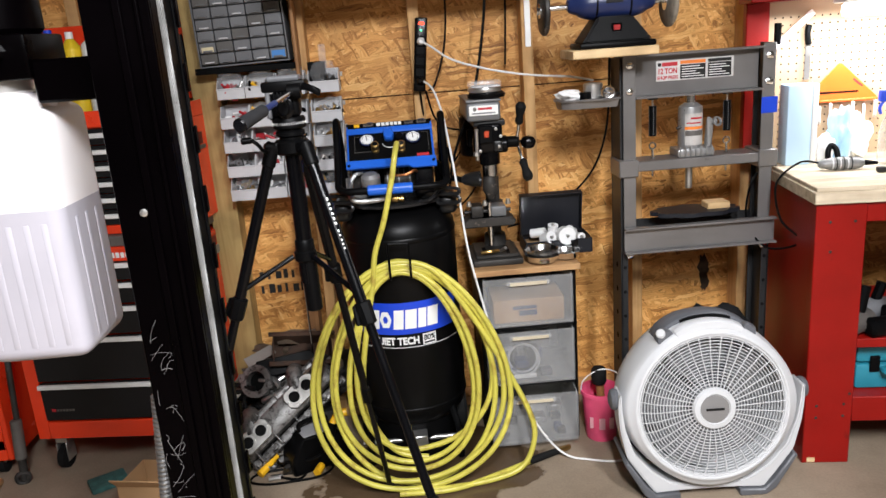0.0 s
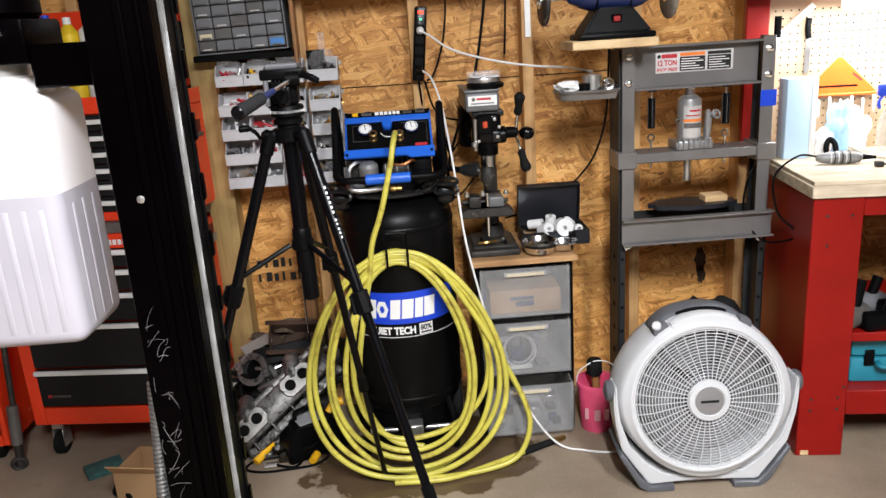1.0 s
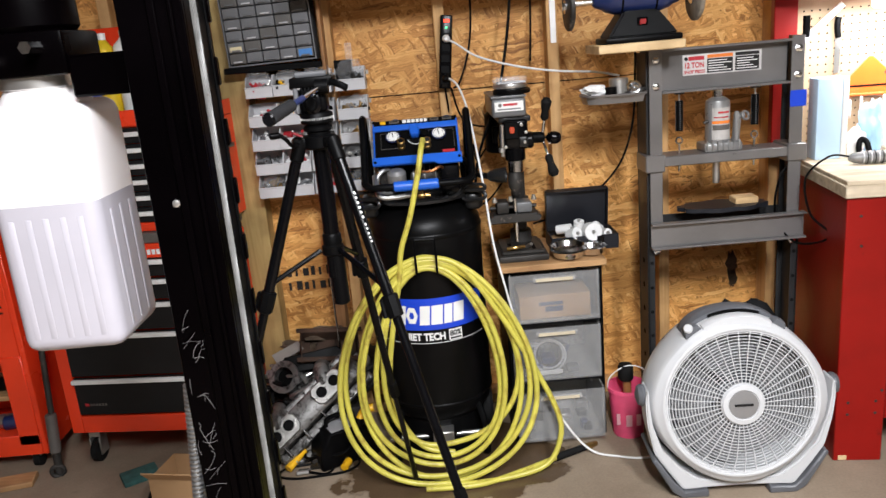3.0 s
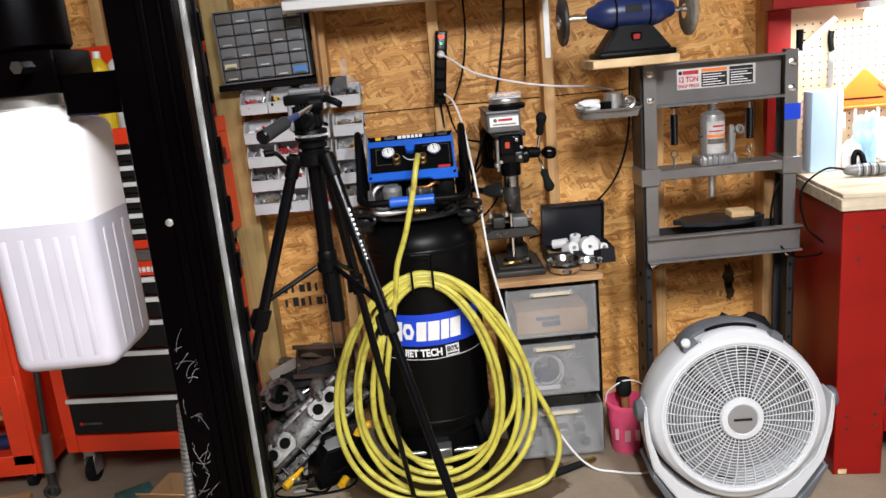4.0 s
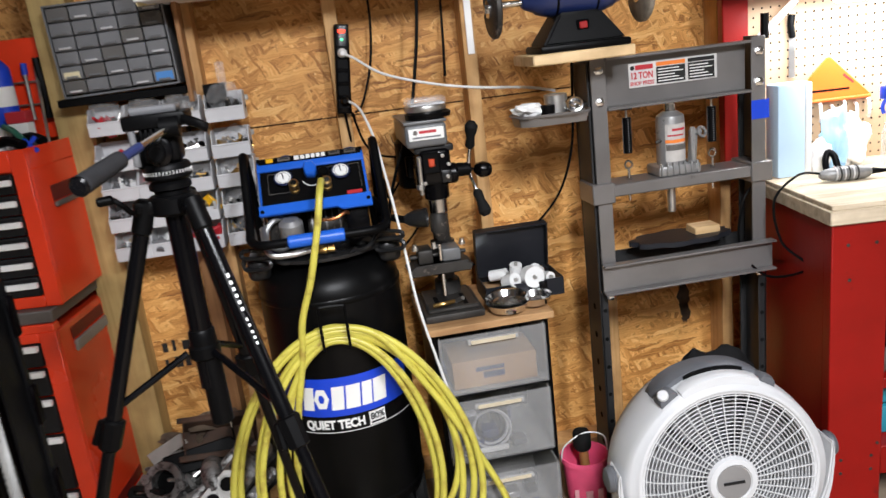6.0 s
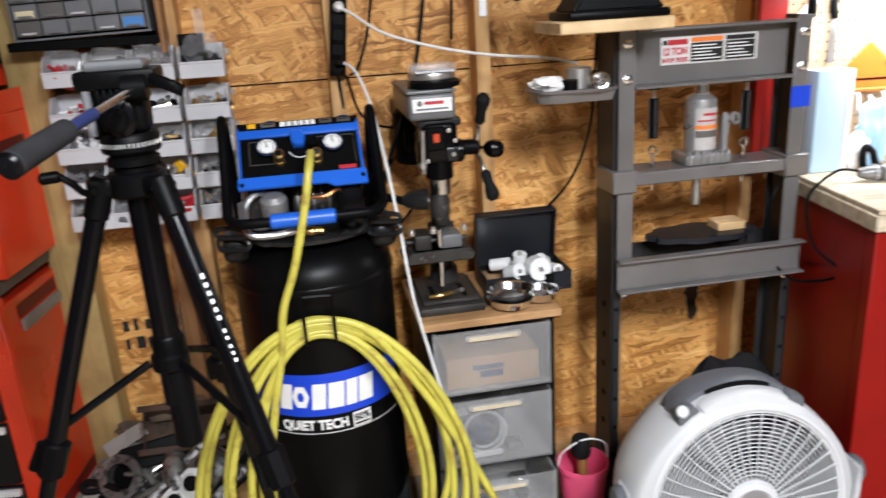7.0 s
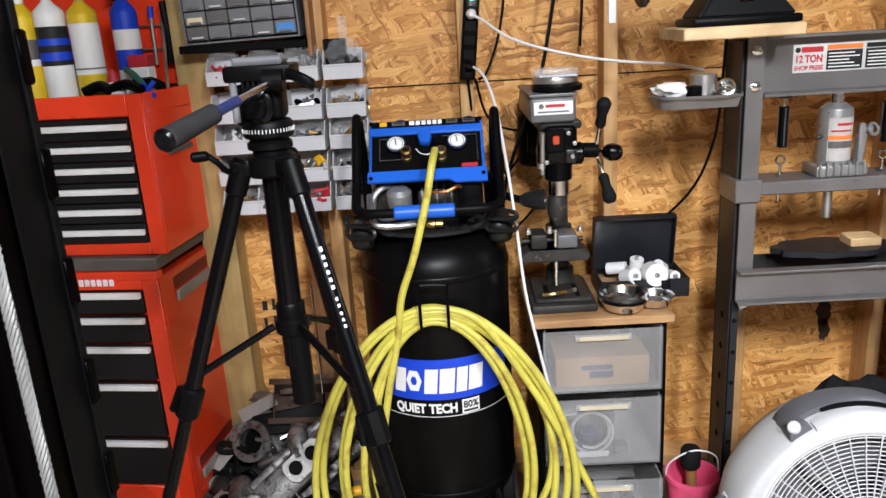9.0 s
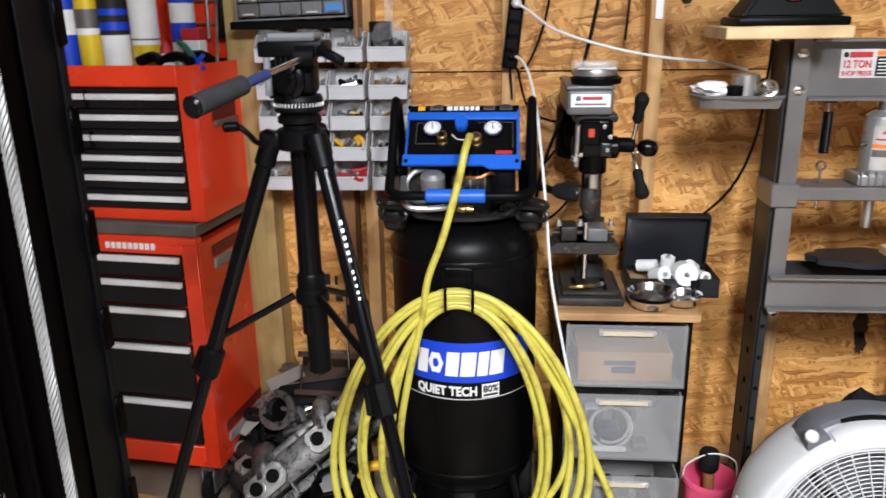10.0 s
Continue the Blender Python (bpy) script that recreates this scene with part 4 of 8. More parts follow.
part("blue_collar", rod(root + dv * 0.095, root + dv * 0.150, 0.0068, 12, bevel=0.002), BLUE_DARK, ha)
part("foam_grip", rod(root + dv * 0.148, GRIP - dv * 0.006, 0.0125, 16, 0.0135, bevel=0.004), FOAM, ha)
part("grip_cap", rod(GRIP - dv * 0.008, GRIP, 0.0138, 16, bevel=0.003), BLACK_GLOSS, ha)
part("handle_clamp", lathe([(0.016, -0.014), (0.016, 0.014)], 16, m=spin_to(root, (1, 0, 0))), BLACK, tri)
cr = part("crank", tube([(HX - 0.034, HY - 0.01, 1.180), (HX - 0.056, HY - 0.03, 1.176), (HX - 0.066, HY - 0.045, 1.192), (HX - 0.078, HY - 0.05, 1.204)], 0.0045, 8), BLACK, tri)
part("crank_knob", rod((HX - 0.076, HY - 0.05, 1.204), (HX - 0.100, HY - 0.055, 1.203), 0.0075, 12, bevel=0.003), BLACK, cr)

# ---- shop press ----
PY = 2.585
press = thing("shop_press", "grey steel hydraulic shop press frame on dark legs", "shop press", (0.91, 2.65, 0))
for s, x in ((-1, 0.695), (1, 1.136)):
    up = part("upright", box(x - 0.020, x + 0.020, PY, PY + 0.006, 0.665, 1.300, 0.0015), PRESS_GREY, press)
    # side webs and rear plates take the darker leg colour, front faces the grey
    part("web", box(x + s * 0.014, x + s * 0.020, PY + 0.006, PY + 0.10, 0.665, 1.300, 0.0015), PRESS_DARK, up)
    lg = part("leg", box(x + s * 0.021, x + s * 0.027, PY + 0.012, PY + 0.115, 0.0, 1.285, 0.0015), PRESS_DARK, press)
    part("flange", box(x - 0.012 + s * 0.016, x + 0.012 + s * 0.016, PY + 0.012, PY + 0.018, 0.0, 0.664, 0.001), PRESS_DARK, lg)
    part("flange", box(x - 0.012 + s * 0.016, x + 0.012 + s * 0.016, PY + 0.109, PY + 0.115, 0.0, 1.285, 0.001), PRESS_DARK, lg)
    for k in range(7):
        part("hole", lathe([(0.009, 0), (0.009, 0.0008), (0, 0.0008)], 12, m=spin_to((x + s * 0.0272, PY + 0.060, 0.10 + k * 0.085), (s, 0, 0))), HOLE, lg)
        part("hole", lathe([(0.006, 0), (0.006, 0.0008), (0, 0.0008)], 10, m=spin_to((x + s * 0.014, PY + 0.0118, 0.10 + k * 0.085), (0, -1, 0))), HOLE, lg)
    part("foot", box(x - 0.03, x + 0.03, PY - 0.16, PY + 0.30, 0.0, 0.04, 0.003), PRESS_DARK, press)
    for z in (1.262, 1.183, 0.655):
        b = part("bolt", lathe([(0.0125, 0), (0.0125, 0.003), (0.010, 0.003), (0.010, 0.010), (0.007, 0.012), (0, 0.012)], 6, m=spin_to((x, PY, z), (0, -1, 0))), CHROME, press)
# top beam: a channel open to the front
part("top_beam", box(0.715, 1.115, PY + 0.030, PY + 0.036, 1.165, 1.285, 0.001), PRESS_GREY, press)
part("beam_flange", box(0.715, 1.115, PY - 0.008, PY + 0.036, 1.285, 1.292, 0.001), PRESS_GREY, press)
part("beam_flange", box(0.715, 1.115, PY - 0.008, PY + 0.036, 1.158, 1.165, 0.001), PRESS_GREY, press)
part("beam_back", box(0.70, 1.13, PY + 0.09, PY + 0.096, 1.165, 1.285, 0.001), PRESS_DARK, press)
sg = part("sign", box(0.788, 1.034, PY + 0.0268, PY + 0.0298, 1.205, 1.268, 0.001), mat("worn_sign", (0.56, 0.55, 0.54), 0.5, 0, 0.12, 20), press, "white and black printed warning sign")
sm = Matrix.Translation((0.792, PY + 0.0262, 1.228))
part("lettering", letters("12 TON", 0.023, 0.0003, sm, 0.062, 0.0008), RED_INK, sg)
part("lettering", letters("SHOP PRESS", 0.014, 0.0003, Matrix.Translation((0.791, PY + 0.0262, 1.211)), 0.066, 0.0004), RED_INK, sg)
part("print_bar", box(0.806, 0.855, PY + 0.0258, PY + 0.027, 1.250, 1.262, 0.0003), RED_INK, sg)
part("logo_block", lathe([(0.006, 0), (0.006, 0.001), (0, 0.001)], 12, m=spin_to((0.798, PY + 0.0267, 1.256), (0, -1, 0))), INK, sg)
for a, b in ((0.864, 0.944), (0.952, 1.026)):
    part("print_panel", box(a, b, PY + 0.0258, PY + 0.027, 1.209, 1.252, 0.0003), INK, sg)
    part("print_panel", box(a, b, PY + 0.0258, PY + 0.027, 1.254, 1.264, 0.0003), ORANGE_INK if a < 0.9 else INK, sg)
    for k in range(5):
        part("print_bar", box(a + 0.004, b - 0.006 - 0.012 * (k % 3), PY + 0.0250, PY + 0.0262, 1.214 + k * 0.0075, 1.2165 + k * 0.0075, 0), WHITE_LABEL, sg)
# moving beam
part("moving_beam", box(0.706, 1.118, PY - 0.004, PY + 0.10, 0.930, 0.962, 0.003), PRESS_GREY, press)
for x in (0.690, 1.140):
    part("guide_sleeve", box(x - 0.031, x + 0.031, PY - 0.010, PY + 0.10, 0.915, 0.970, 0.003), PRESS_GREY, press)
# bed
part("bed", box(0.672, 1.168, PY - 0.012, PY - 0.006, 0.672, 0.745, 0.001), PRESS_GREY, press)
part("bed_flange", box(0.672, 1.168, PY - 0.034, PY - 0.006, 0.666, 0.672, 0.001), PRESS_GREY, press)
part("bed_flange", box(0.672, 1.168, PY - 0.034, PY - 0.006, 0.745, 0.751, 0.001), PRESS_GREY, press)
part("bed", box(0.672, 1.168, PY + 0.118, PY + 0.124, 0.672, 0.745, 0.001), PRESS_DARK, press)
for x in (0.781, 1.022):
    sp = part("spring", rod((x, PY + 0.04, 1.035), (x, PY + 0.04, 1.130), 0.0115, 14), BLACK, press)
    part("coil", tube([(x + 0.012 * math.cos(k * 1.57), PY + 0.04 + 0.012 * math.sin(k * 1.57), 1.036 + k * 0.0015) for k in range(62)], 0.0016, 5, straight=True), GREY_DARK, sp)
    part("hook", tube([(x, PY + 0.04, 1.128), (x, PY + 0.04, 1.148), (x + 0.006, PY + 0.04, 1.156), (x, PY + 0.04, 1.164)], 0.003, 6), STEEL, sp)
    eb = part("eye_bolt", ring(0.010, 0.003, 18, 6, Matrix.Translation((x, PY + 0.04, 1.004)) @ pose(0, 0, 0, 90, 0, 0)), CHROME, press)
    part("shank", rod((x, PY + 0.04, 0.994), (x, PY + 0.04, 0.905), 0.0035, 8), CHROME, eb)
    part("nut", lathe([(0.008, 0), (0.008, 0.007)], 6, m=Matrix.Translation((x, PY + 0.04, 0.963))), CHROME, eb)
    part("nut", lathe([(0.008, 0), (0.008, 0.007)], 6, m=Matrix.Translation((x, PY + 0.04, 0.922))), CHROME, eb)
    part("spring_lug", box(x - 0.014, x + 0.014, PY + 0.03, PY + 0.05, 1.150, 1.158, 0.001), PRESS_DARK, press)
part("ram", rod((0.902, PY + 0.045, 0.855), (0.902, PY + 0.045, 0.930), 0.011, 16, bevel=0.002), STEEL, press)
part("stay_pin", rod((1.172, PY + 0.03, 1.290), (1.172, PY + 0.03, 1.355), 0.011, 8), BLACK, press)
part("tape", box(1.1145, 1.1655, PY - 0.0012, PY - 0.0002, 1.085, 1.135, 0), BLUE_LABEL, press, "strip of blue masking tape")

jack = thing("bottle_jack", "grey hydraulic bottle jack with a white label", "bottle jack", (0.905, PY + 0.045, 0.962))
jm = Matrix.Translation((0.905, PY + 0.045, 0))
part("base", box(0.852, 0.972, PY + 0.005, PY + 0.09, 0.962, 0.990, 0.006, 2), SILVER, jack)
part("cylinder", lathe([(0.038, 0.988), (0.038, 1.108), (0.036, 1.120), (0.022, 1.130), (0.018, 1.132), (0, 1.132)], 32, m=jm), SILVER, jack)
part("ram_screw", lathe([(0.016, 1.130), (0.016, 1.152), (0.021, 1.154), (0.021, 1.160), (0, 1.160)], 20, m=jm), CHROME, jack)
jl = part("label", wrap(strip(-0.030, 0.034, 1.000, 1.100, 0.0008, 8), 0.905, PY + 0.045, 0.038), mat("worn_label", (0.46, 0.44, 0.42), 0.5, 0, 0.12, 30), jack, "white printed jack label")
part("print_bar", wrap(strip(-0.024, 0.022, 1.068, 1.072, 0.0014, 6), 0.905, PY + 0.045, 0.038), RED_INK, jl)
part("print_bar", wrap(strip(-0.012, 0.026, 1.082, 1.088, 0.0014, 6), 0.905, PY + 0.045, 0.038), RED_INK, jl)
part("print_bar", wrap(strip(-0.030, 0.034, 1.050, 1.059, 0.0014, 6), 0.905, PY + 0.045, 0.038), ORANGE_INK, jl)
part("print_bar", wrap(strip(-0.028, 0.030, 1.030, 1.046, 0.0014, 6), 0.905, PY + 0.045, 0.038), CHEST_TOP, jl)
part("pump", rod((0.957, PY + 0.03, 0.985), (0.962, PY + 0.03, 1.060), 0.012, 12, bevel=0.002), SILVER, jack)
part("socket", rod((0.952, PY + 0.03, 1.068), (0.985, PY + 0.03, 1.068), 0.009, 14, bevel=0.002), SILVER, jack)
part("valve", rod((0.866, PY + 0.02, 1.060), (0.852, PY + 0.02, 1.055), 0.005, 8), CAST, jack)

for k in range(7):
    part("base_rib", box(0.856 + k * 0.017, 0.861 + k * 0.017, PY + 0.000, PY + 0.012, 0.964, 0.998, 0.002), SILVER, jack)
part("socket_ring", ring(0.013, 0.004, 20, 8, Matrix.Translation((0.985, PY + 0.024, 1.068)) @ pose(0, 0, 0, 70, 0, 20)), SILVER, jack)
part("pump_link", box(0.948, 0.962, PY + 0.012, PY + 0.022, 0.99, 1.085, 0.003), SILVER, jack)
plate = thing("press_plate", "dark cast arbor plate with toothed edge", "arbor plate", (0.93, 2.64, 0.751))
own = []
for k in range(26):
    a = 2 * math.pi * k / 26
    rr = 0.150 if k % 3 else 0.132
    own.append((rr * math.cos(a), 0.46 * rr * math.sin(a)))
bm = prism(own, 0.014)
bm.transform(Matrix.Translation((0.93, 2.645, 0.752)) @ pose(0, 0, 0, 90, 0, 0) @ Matrix.Translation((0, 0, 0)))
bm.transform(Matrix.Translation((0, 0, 0.014)))
part("plate", bm, CASE, plate)
part("raised_boss", lathe([(0.05, 0), (0.05, 0.008), (0, 0.008)], 16, m=Matrix.Translation((0.90, 2.645, 0.767))), CASE, plate)
solo("wood_block", box(0.965, 1.040, 2.62, 2.68, 0.768, 0.800, 0.003, m=None), PINE, "small pine offcut on the press plate", "wood block", (1.0, 2.65, 0.768))

tray = thing("tool_tray", "grey rounded steel tray bracketed to the press", "tray", (0.57, 2.62, 1.14))
out = [(0.47, 0.0), (0.478, -0.05), (0.51, -0.075), (0.655, -0.075), (0.655, 0.065), (0.52, 0.065), (0.485, 0.045)]
bm = bmesh.new()
vs = [bm.verts.new((0.57 + (x - 0.57) * 0.93, 2.63 + y * 0.9, 1.144)) for x, y in out]
f = bm.faces.new(vs)
ex = bmesh.ops.extrude_face_region(bm, geom=[f])
for v in ex["geom"]:
    if isinstance(v, bmesh.types.BMVert):
        v.co.z += 0.026
        v.co.x = 0.57 + (v.co.x - 0.57) / 0.93
        v.co.y = 2.63 + (v.co.y - 2.63) / 0.9
bmesh.ops.recalc_face_normals(bm, faces=bm.faces)
part("pan", bm, PRESS_GREY, tray)
part("rim", tube([(x, 2.63 + y, 1.170) for x, y in out], 0.004, 6, True, 3), PRESS_GREY, tray)
can = thing("bearing_race", "polished steel bearing races and cup", "bearing", (0.60, 2.60, 1.17))
part("cup", lathe([(0.028, 1.169), (0.030, 1.171), (0.030, 1.215), (0.024, 1.217), (0.024, 1.190), (0, 1.190)], 28, m=Matrix.Translation((0.588, 2.615, 0))), STEEL, can)
part("race", lathe([(0.030, 0), (0.033, 0.004), (0.033, 0.016), (0.026, 0.018)], 28, m=Matrix.Translation((0.630, 2.600, 1.178)) @ pose(0, 0, 0, 24, 8, 12)), CHROME, can)
rg = bmesh.new()
bmesh.ops.create_icosphere(rg, subdivisions=3, radius=0.034)
for v in rg.verts:
    v.co *= 1 + 0.5 * noise.noise(v.co * 38) + 0.25 * noise.noise(v.co * 90)
rg.transform(Matrix.Translation((0.515, 2.595, 1.186)) @ Matrix.Diagonal((1.25, 0.8, 0.5, 1)))
solo("rag", rg, WHITE, "crumpled white paper wipe in the tray", "paper wipe", (0.51, 2.60, 1.169), angle=25)
solo("rubber_stopper", lathe([(0.016, 0), (0.018, 0.004), (0.018, 0.024), (0, 0.026)], 16, m=Matrix.Translation((0.553, 2.572, 1.170))), BLACK, "black rubber stopper in the tray", "stopper", (0.553, 2.572, 1.170))
solo("bearing_shell", lathe([(0.018, 0), (0.021, 0.002), (0.021, 0.014), (0.016, 0.015), (0.016, 0.004)], 28, m=Matrix.Translation((0.628, 2.580, 1.182)) @ pose(0, 0, 0, 62, 0, -20)), CHROME, "polished half shell leaning in the tray", "bearing", (0.64, 2.58, 1.17))

# ---- bench grinder ----
solo("grinder_board", box(0.497, 0.751, 2.47, 2.66, 1.296, 1.322, 0.003), PINE, "short pale pine board laid over the press top", "board", (0.64, 2.56, 1.296))
gr = thing("bench_grinder", "dark blue bench buffer on a black cast base", "bench grinder", (0.63, 2.54, 1.322))
bm = bmesh.new()
lo = [(0.528, 2.485), (0.738, 2.485), (0.738, 2.615), (0.528, 2.615)]
hi = [(0.580, 2.505), (0.682, 2.505), (0.682, 2.60), (0.580, 2.60)]
a = [bm.verts.new((x, y, 1.338)) for x, y in lo]
b = [bm.verts.new((x, y, 1.412)) for x, y in hi]
bm.faces.new(list(reversed(a)))
bm.faces.new(b)
for i in range(4):
    bm.faces.new((a[i], a[(i + 1) % 4], b[(i + 1) % 4], b[i]))
bmesh.ops.bevel(bm, geom=list(bm.edges), offset=0.006, segments=2, affect="EDGES")
part("base", bm, BLACK, gr)
part("base_flange", box(0.520, 0.746, 2.478, 2.622, 1.322, 1.340, 0.006, 2), BLACK, gr)
sw = part("switch", box(0.616, 0.648, 2.492, 2.502, 1.366, 1.392, 0.003), BLACK_GLOSS, gr)
part("rocker", box(0.622, 0.642, 2.4885, 2.493, 1.371, 1.387, 0.002), mat("red_rocker", (0.30, 0.012, 0.012), 0.35, 0, 0.05), sw, "red rocker switch")
part("motor", lathe([(0.016, 0), (0.022, 0.006), (0.030, 0.028), (0.036, 0.034), (0.044, 0.060), (0.046, 0.075), (0.046, 0.185), (0.044, 0.200), (0.036, 0.226), (0.030, 0.232), (0.022, 0.254), (0.016, 0.260)], 36, m=spin_to((0.500, 2.55, 1.450), (1, 0, 0))), BLUE_DARK, gr)
for x in (0.580, 0.680):
    part("motor_seam", lathe([(0.0462, 0), (0.0475, 0.001), (0.0475, 0.005), (0.0462, 0.006)], 36, m=spin_to((x - 0.003, 2.55, 1.450), (1, 0, 0)), cap=False), BLACK, gr)
part("nameplate", box(0.605, 0.655, 2.5030, 2.5060, 1.448, 1.468, 0.001), CHEST_GREY, gr)
part("shaft", rod((0.440, 2.55, 1.446), (0.830, 2.55, 1.446), 0.008, 12), CHROME, gr)
for x in (0.420, 0.795):
    w = part("wheel", lathe([(0.020, 0), (0.066, 0.001), (0.071, 0.005), (0.071, 0.014), (0.066, 0.018), (0.020, 0.019)], 40, m=spin_to((x, 2.55, 1.440), (1, 0, 0))), CAST if x < 0.5 else mat("buffing_cloth", (0.22, 0.19, 0.15), 0.9, 0, 0.3, 40, 0.4), gr)
    part("flange", lathe([(0.022, -0.004), (0.022, 0.023)], 20, m=spin_to((x, 2.55, 1.440), (1, 0, 0))), CHROME, w)
    part("nut", lathe([(0.012, -0.012), (0.012, 0.0)], 6, m=spin_to((x if x < 0.5 else x + 0.031, 2.55, 1.440), (1, 0, 0))), CHROME, w)

# ---- plastic drawers ----
dr = thing("plastic_drawers", "black framed storage tower with three clear drawers", "drawer tower", (0.35, 2.72, 0))
DX0, DX1, DY0, DY1 = 0.190, 0.512, 2.585, 2.87
for x in (DX0, DX1 - 0.012):
    part("side_panel", box(x, x + 0.012, DY0, DY1, 0.012, 0.628, 0.003), BLACK, dr)
for z in (0.620, 0.432, 0.222, 0.012):
    part("frame_rail", box(DX0 + 0.012, DX1 - 0.012, DY0, DY1, z, z + 0.012, 0.003), BLACK, dr)
part("back_panel", box(DX0 + 0.012, DX1 - 0.012, DY1 - 0.008, DY1 - 0.002, 0.024, 0.620, 0), BLACK, dr)
for z0, z1, dy, c in ((0.448, 0.618, 0.0, CARD), (0.238, 0.428, 0.0, BLACK), (0.030, 0.212, -0.035, GREY_DARK)):
    bm = box(DX0 + 0.016, DX1 - 0.016, DY0 - 0.006 + dy, DY1 - 0.02 + dy, z0, z0 + 0.003, 0)
    for sx in (DX0 + 0.016, DX1 - 0.019):
        box(sx, sx + 0.003, DY0 - 0.006 + dy, DY1 - 0.02 + dy, z0 + 0.003, z1, 0, 1, bm)
    box(DX0 + 0.019, DX1 - 0.019, DY1 - 0.023 + dy, DY1 - 0.02 + dy, z0 + 0.003, z1, 0, 1, bm)
    d = part("drawer", bm, CLEAR, dr, "clear plastic drawer half full of parts")
    part("drawer_front", box(DX0 + 0.012, DX1 - 0.012, DY0 - 0.012 + dy, DY0 - 0.0065 + dy, z0 - 0.004, z1 - 0.004, 0.004, 2), DRAWER_FACE, d)
    zc = z1 - 0.030
    part("drawer_pull", box(DX0 + 0.09, DX1 - 0.09, DY0 - 0.022 + dy, DY0 - 0.0125 + dy, zc, zc + 0.017, 0.005, 2), CLEAR, d)
    part("paper_label", box(DX0 + 0.10, DX1 - 0.10, DY0 - 0.0235 + dy, DY0 - 0.0225 + dy, zc + 0.003, zc + 0.014, 0), mat("old_tape", (0.60, 0.52, 0.38), 0.6), d)
    rnd = random.Random(int(z0 * 1000))
    if c is CARD:
        part("small_box", box(DX0 + 0.045, DX1 - 0.04, DY0 + 0.008, DY0 + 0.16, z0 + 0.004, z0 + 0.085, 0.002), CARD, d, "small cardboard carton")
        part("printed_swoosh", box(DX0 + 0.11, DX0 + 0.19, DY0 + 0.006, DY0 + 0.0078, z0 + 0.05, z0 + 0.062, 0), BLUE_DARK, d)
        part("printed_swoosh", box(DX0 + 0.13, DX0 + 0.19, DY0 + 0.006, DY0 + 0.0078, z0 + 0.028, z0 + 0.046, 0), BLUE_DARK, d)
    elif c is BLACK:
        for k in range(4):
            part("wire_coil", ring(0.055 - k * 0.006, 0.004, 28, 6, Matrix.Translation((DX0 + 0.14, DY0 + 0.03 + k * 0.012, z0 + 0.068)) @ pose(0, 0, 0, 82, 0, 0)), GREY_BIN if k < 2 else BLACK, d)
        part("ruler", box(DX0 + 0.05, DX0 + 0.18, DY0 + 0.004, DY0 + 0.012, z0 + 0.01, z0 + 0.025, 0.002), WHITE, d)
    for k in range(9):
        x, y = rnd.uniform(DX0 + 0.05, DX1 - 0.06), rnd.uniform(DY0 + 0.03 + dy, DY1 - 0.08 + dy)
        w, h = rnd.uniform(0.015, 0.05), rnd.uniform(0.02, 0.06)
        part("odd_part", box(x - w / 2, x + w / 2, y - w / 2, y + w / 2, z0 + 0.003, z0 + h, 0.003, m=None), rnd.choice([BLACK, GREY_DARK, GREY_BIN, STEEL, BLUE_DARK]), d)
for x in (DX0 + 0.02, DX1 - 0.02):
    for y in (DY0 + 0.02, DY1 - 0.03):
        part("foot", rod((x, y, 0), (x, y, 0.014), 0.014, 10), BLACK, dr)
solo("shelf_board", box(0.172, 0.522, 2.555, 2.89, 0.632, 0.652, 0.002), PLY, "worn plywood board on the drawer tower", "board", (0.35, 2.72, 0.632))

# ---- drill press ----
dp = thing("drill_press", "grey and black bench drill press, dusty, on a board", "drill press", (0.262, 2.72, 0.652))
Z0 = 0.652
part("base", box(0.180, 0.345, 2.60, 2.82, Z0, Z0 + 0.022, 0.006, 2), CAST, dp)
part("base_top", box(0.192, 0.333, 2.615, 2.80, Z0 + 0.022, Z0 + 0.034, 0.004), CAST, dp)
for x in (0.225, 0.300):
    part("slot", box(x - 0.006, x + 0.006, 2.63, 2.72, Z0 + 0.0335, Z0 + 0.0352, 0), HOLE, dp)
part("column", rod((0.272, 2.765, Z0 + 0.02), (0.272, 2.765, 1.16), 0.024, 24), CAST, dp)
part("column_collar", lathe([(0.038, Z0 + 0.034), (0.036, Z0 + 0.07), (0.030, Z0 + 0.075)], 24, m=Matrix.Translation((0.272, 2.765, 0))), CAST, dp)
tb = part("table", box(0.172, 0.318, 2.62, 2.75, 0.795, 0.812, 0.004, 2), CAST, dp)
part("table_arm", box(0.222, 0.302, 2.70, 2.80, 0.762, 0.800, 0.008, 2), CAST, tb)
part("table_clamp", lathe([(0.034, 0.765), (0.034, 0.838)], 20, m=Matrix.Translation((0.272, 2.765, 0))), CAST, tb)
part("vice_jaw", box(0.185, 0.225, 2.63, 2.70, 0.812, 0.850, 0.005, 2), CAST, tb)
part("vice_jaw", box(0.250, 0.300, 2.63, 2.70, 0.812, 0.846, 0.005, 2), DRILL_GREY, tb)
part("vice_screw", rod((0.165, 2.665, 0.826), (0.318, 2.665, 0.826), 0.006, 10), CAST, tb)
for x in (0.180, 0.232, 0.308):
    part("vice_bolt", lathe([(0.009, 0), (0.009, 0.008), (0.006, 0.008), (0.006, 0.016), (0, 0.017)], 6, m=Matrix.Translation((x, 2.645, 0.850))), STEEL, tb)
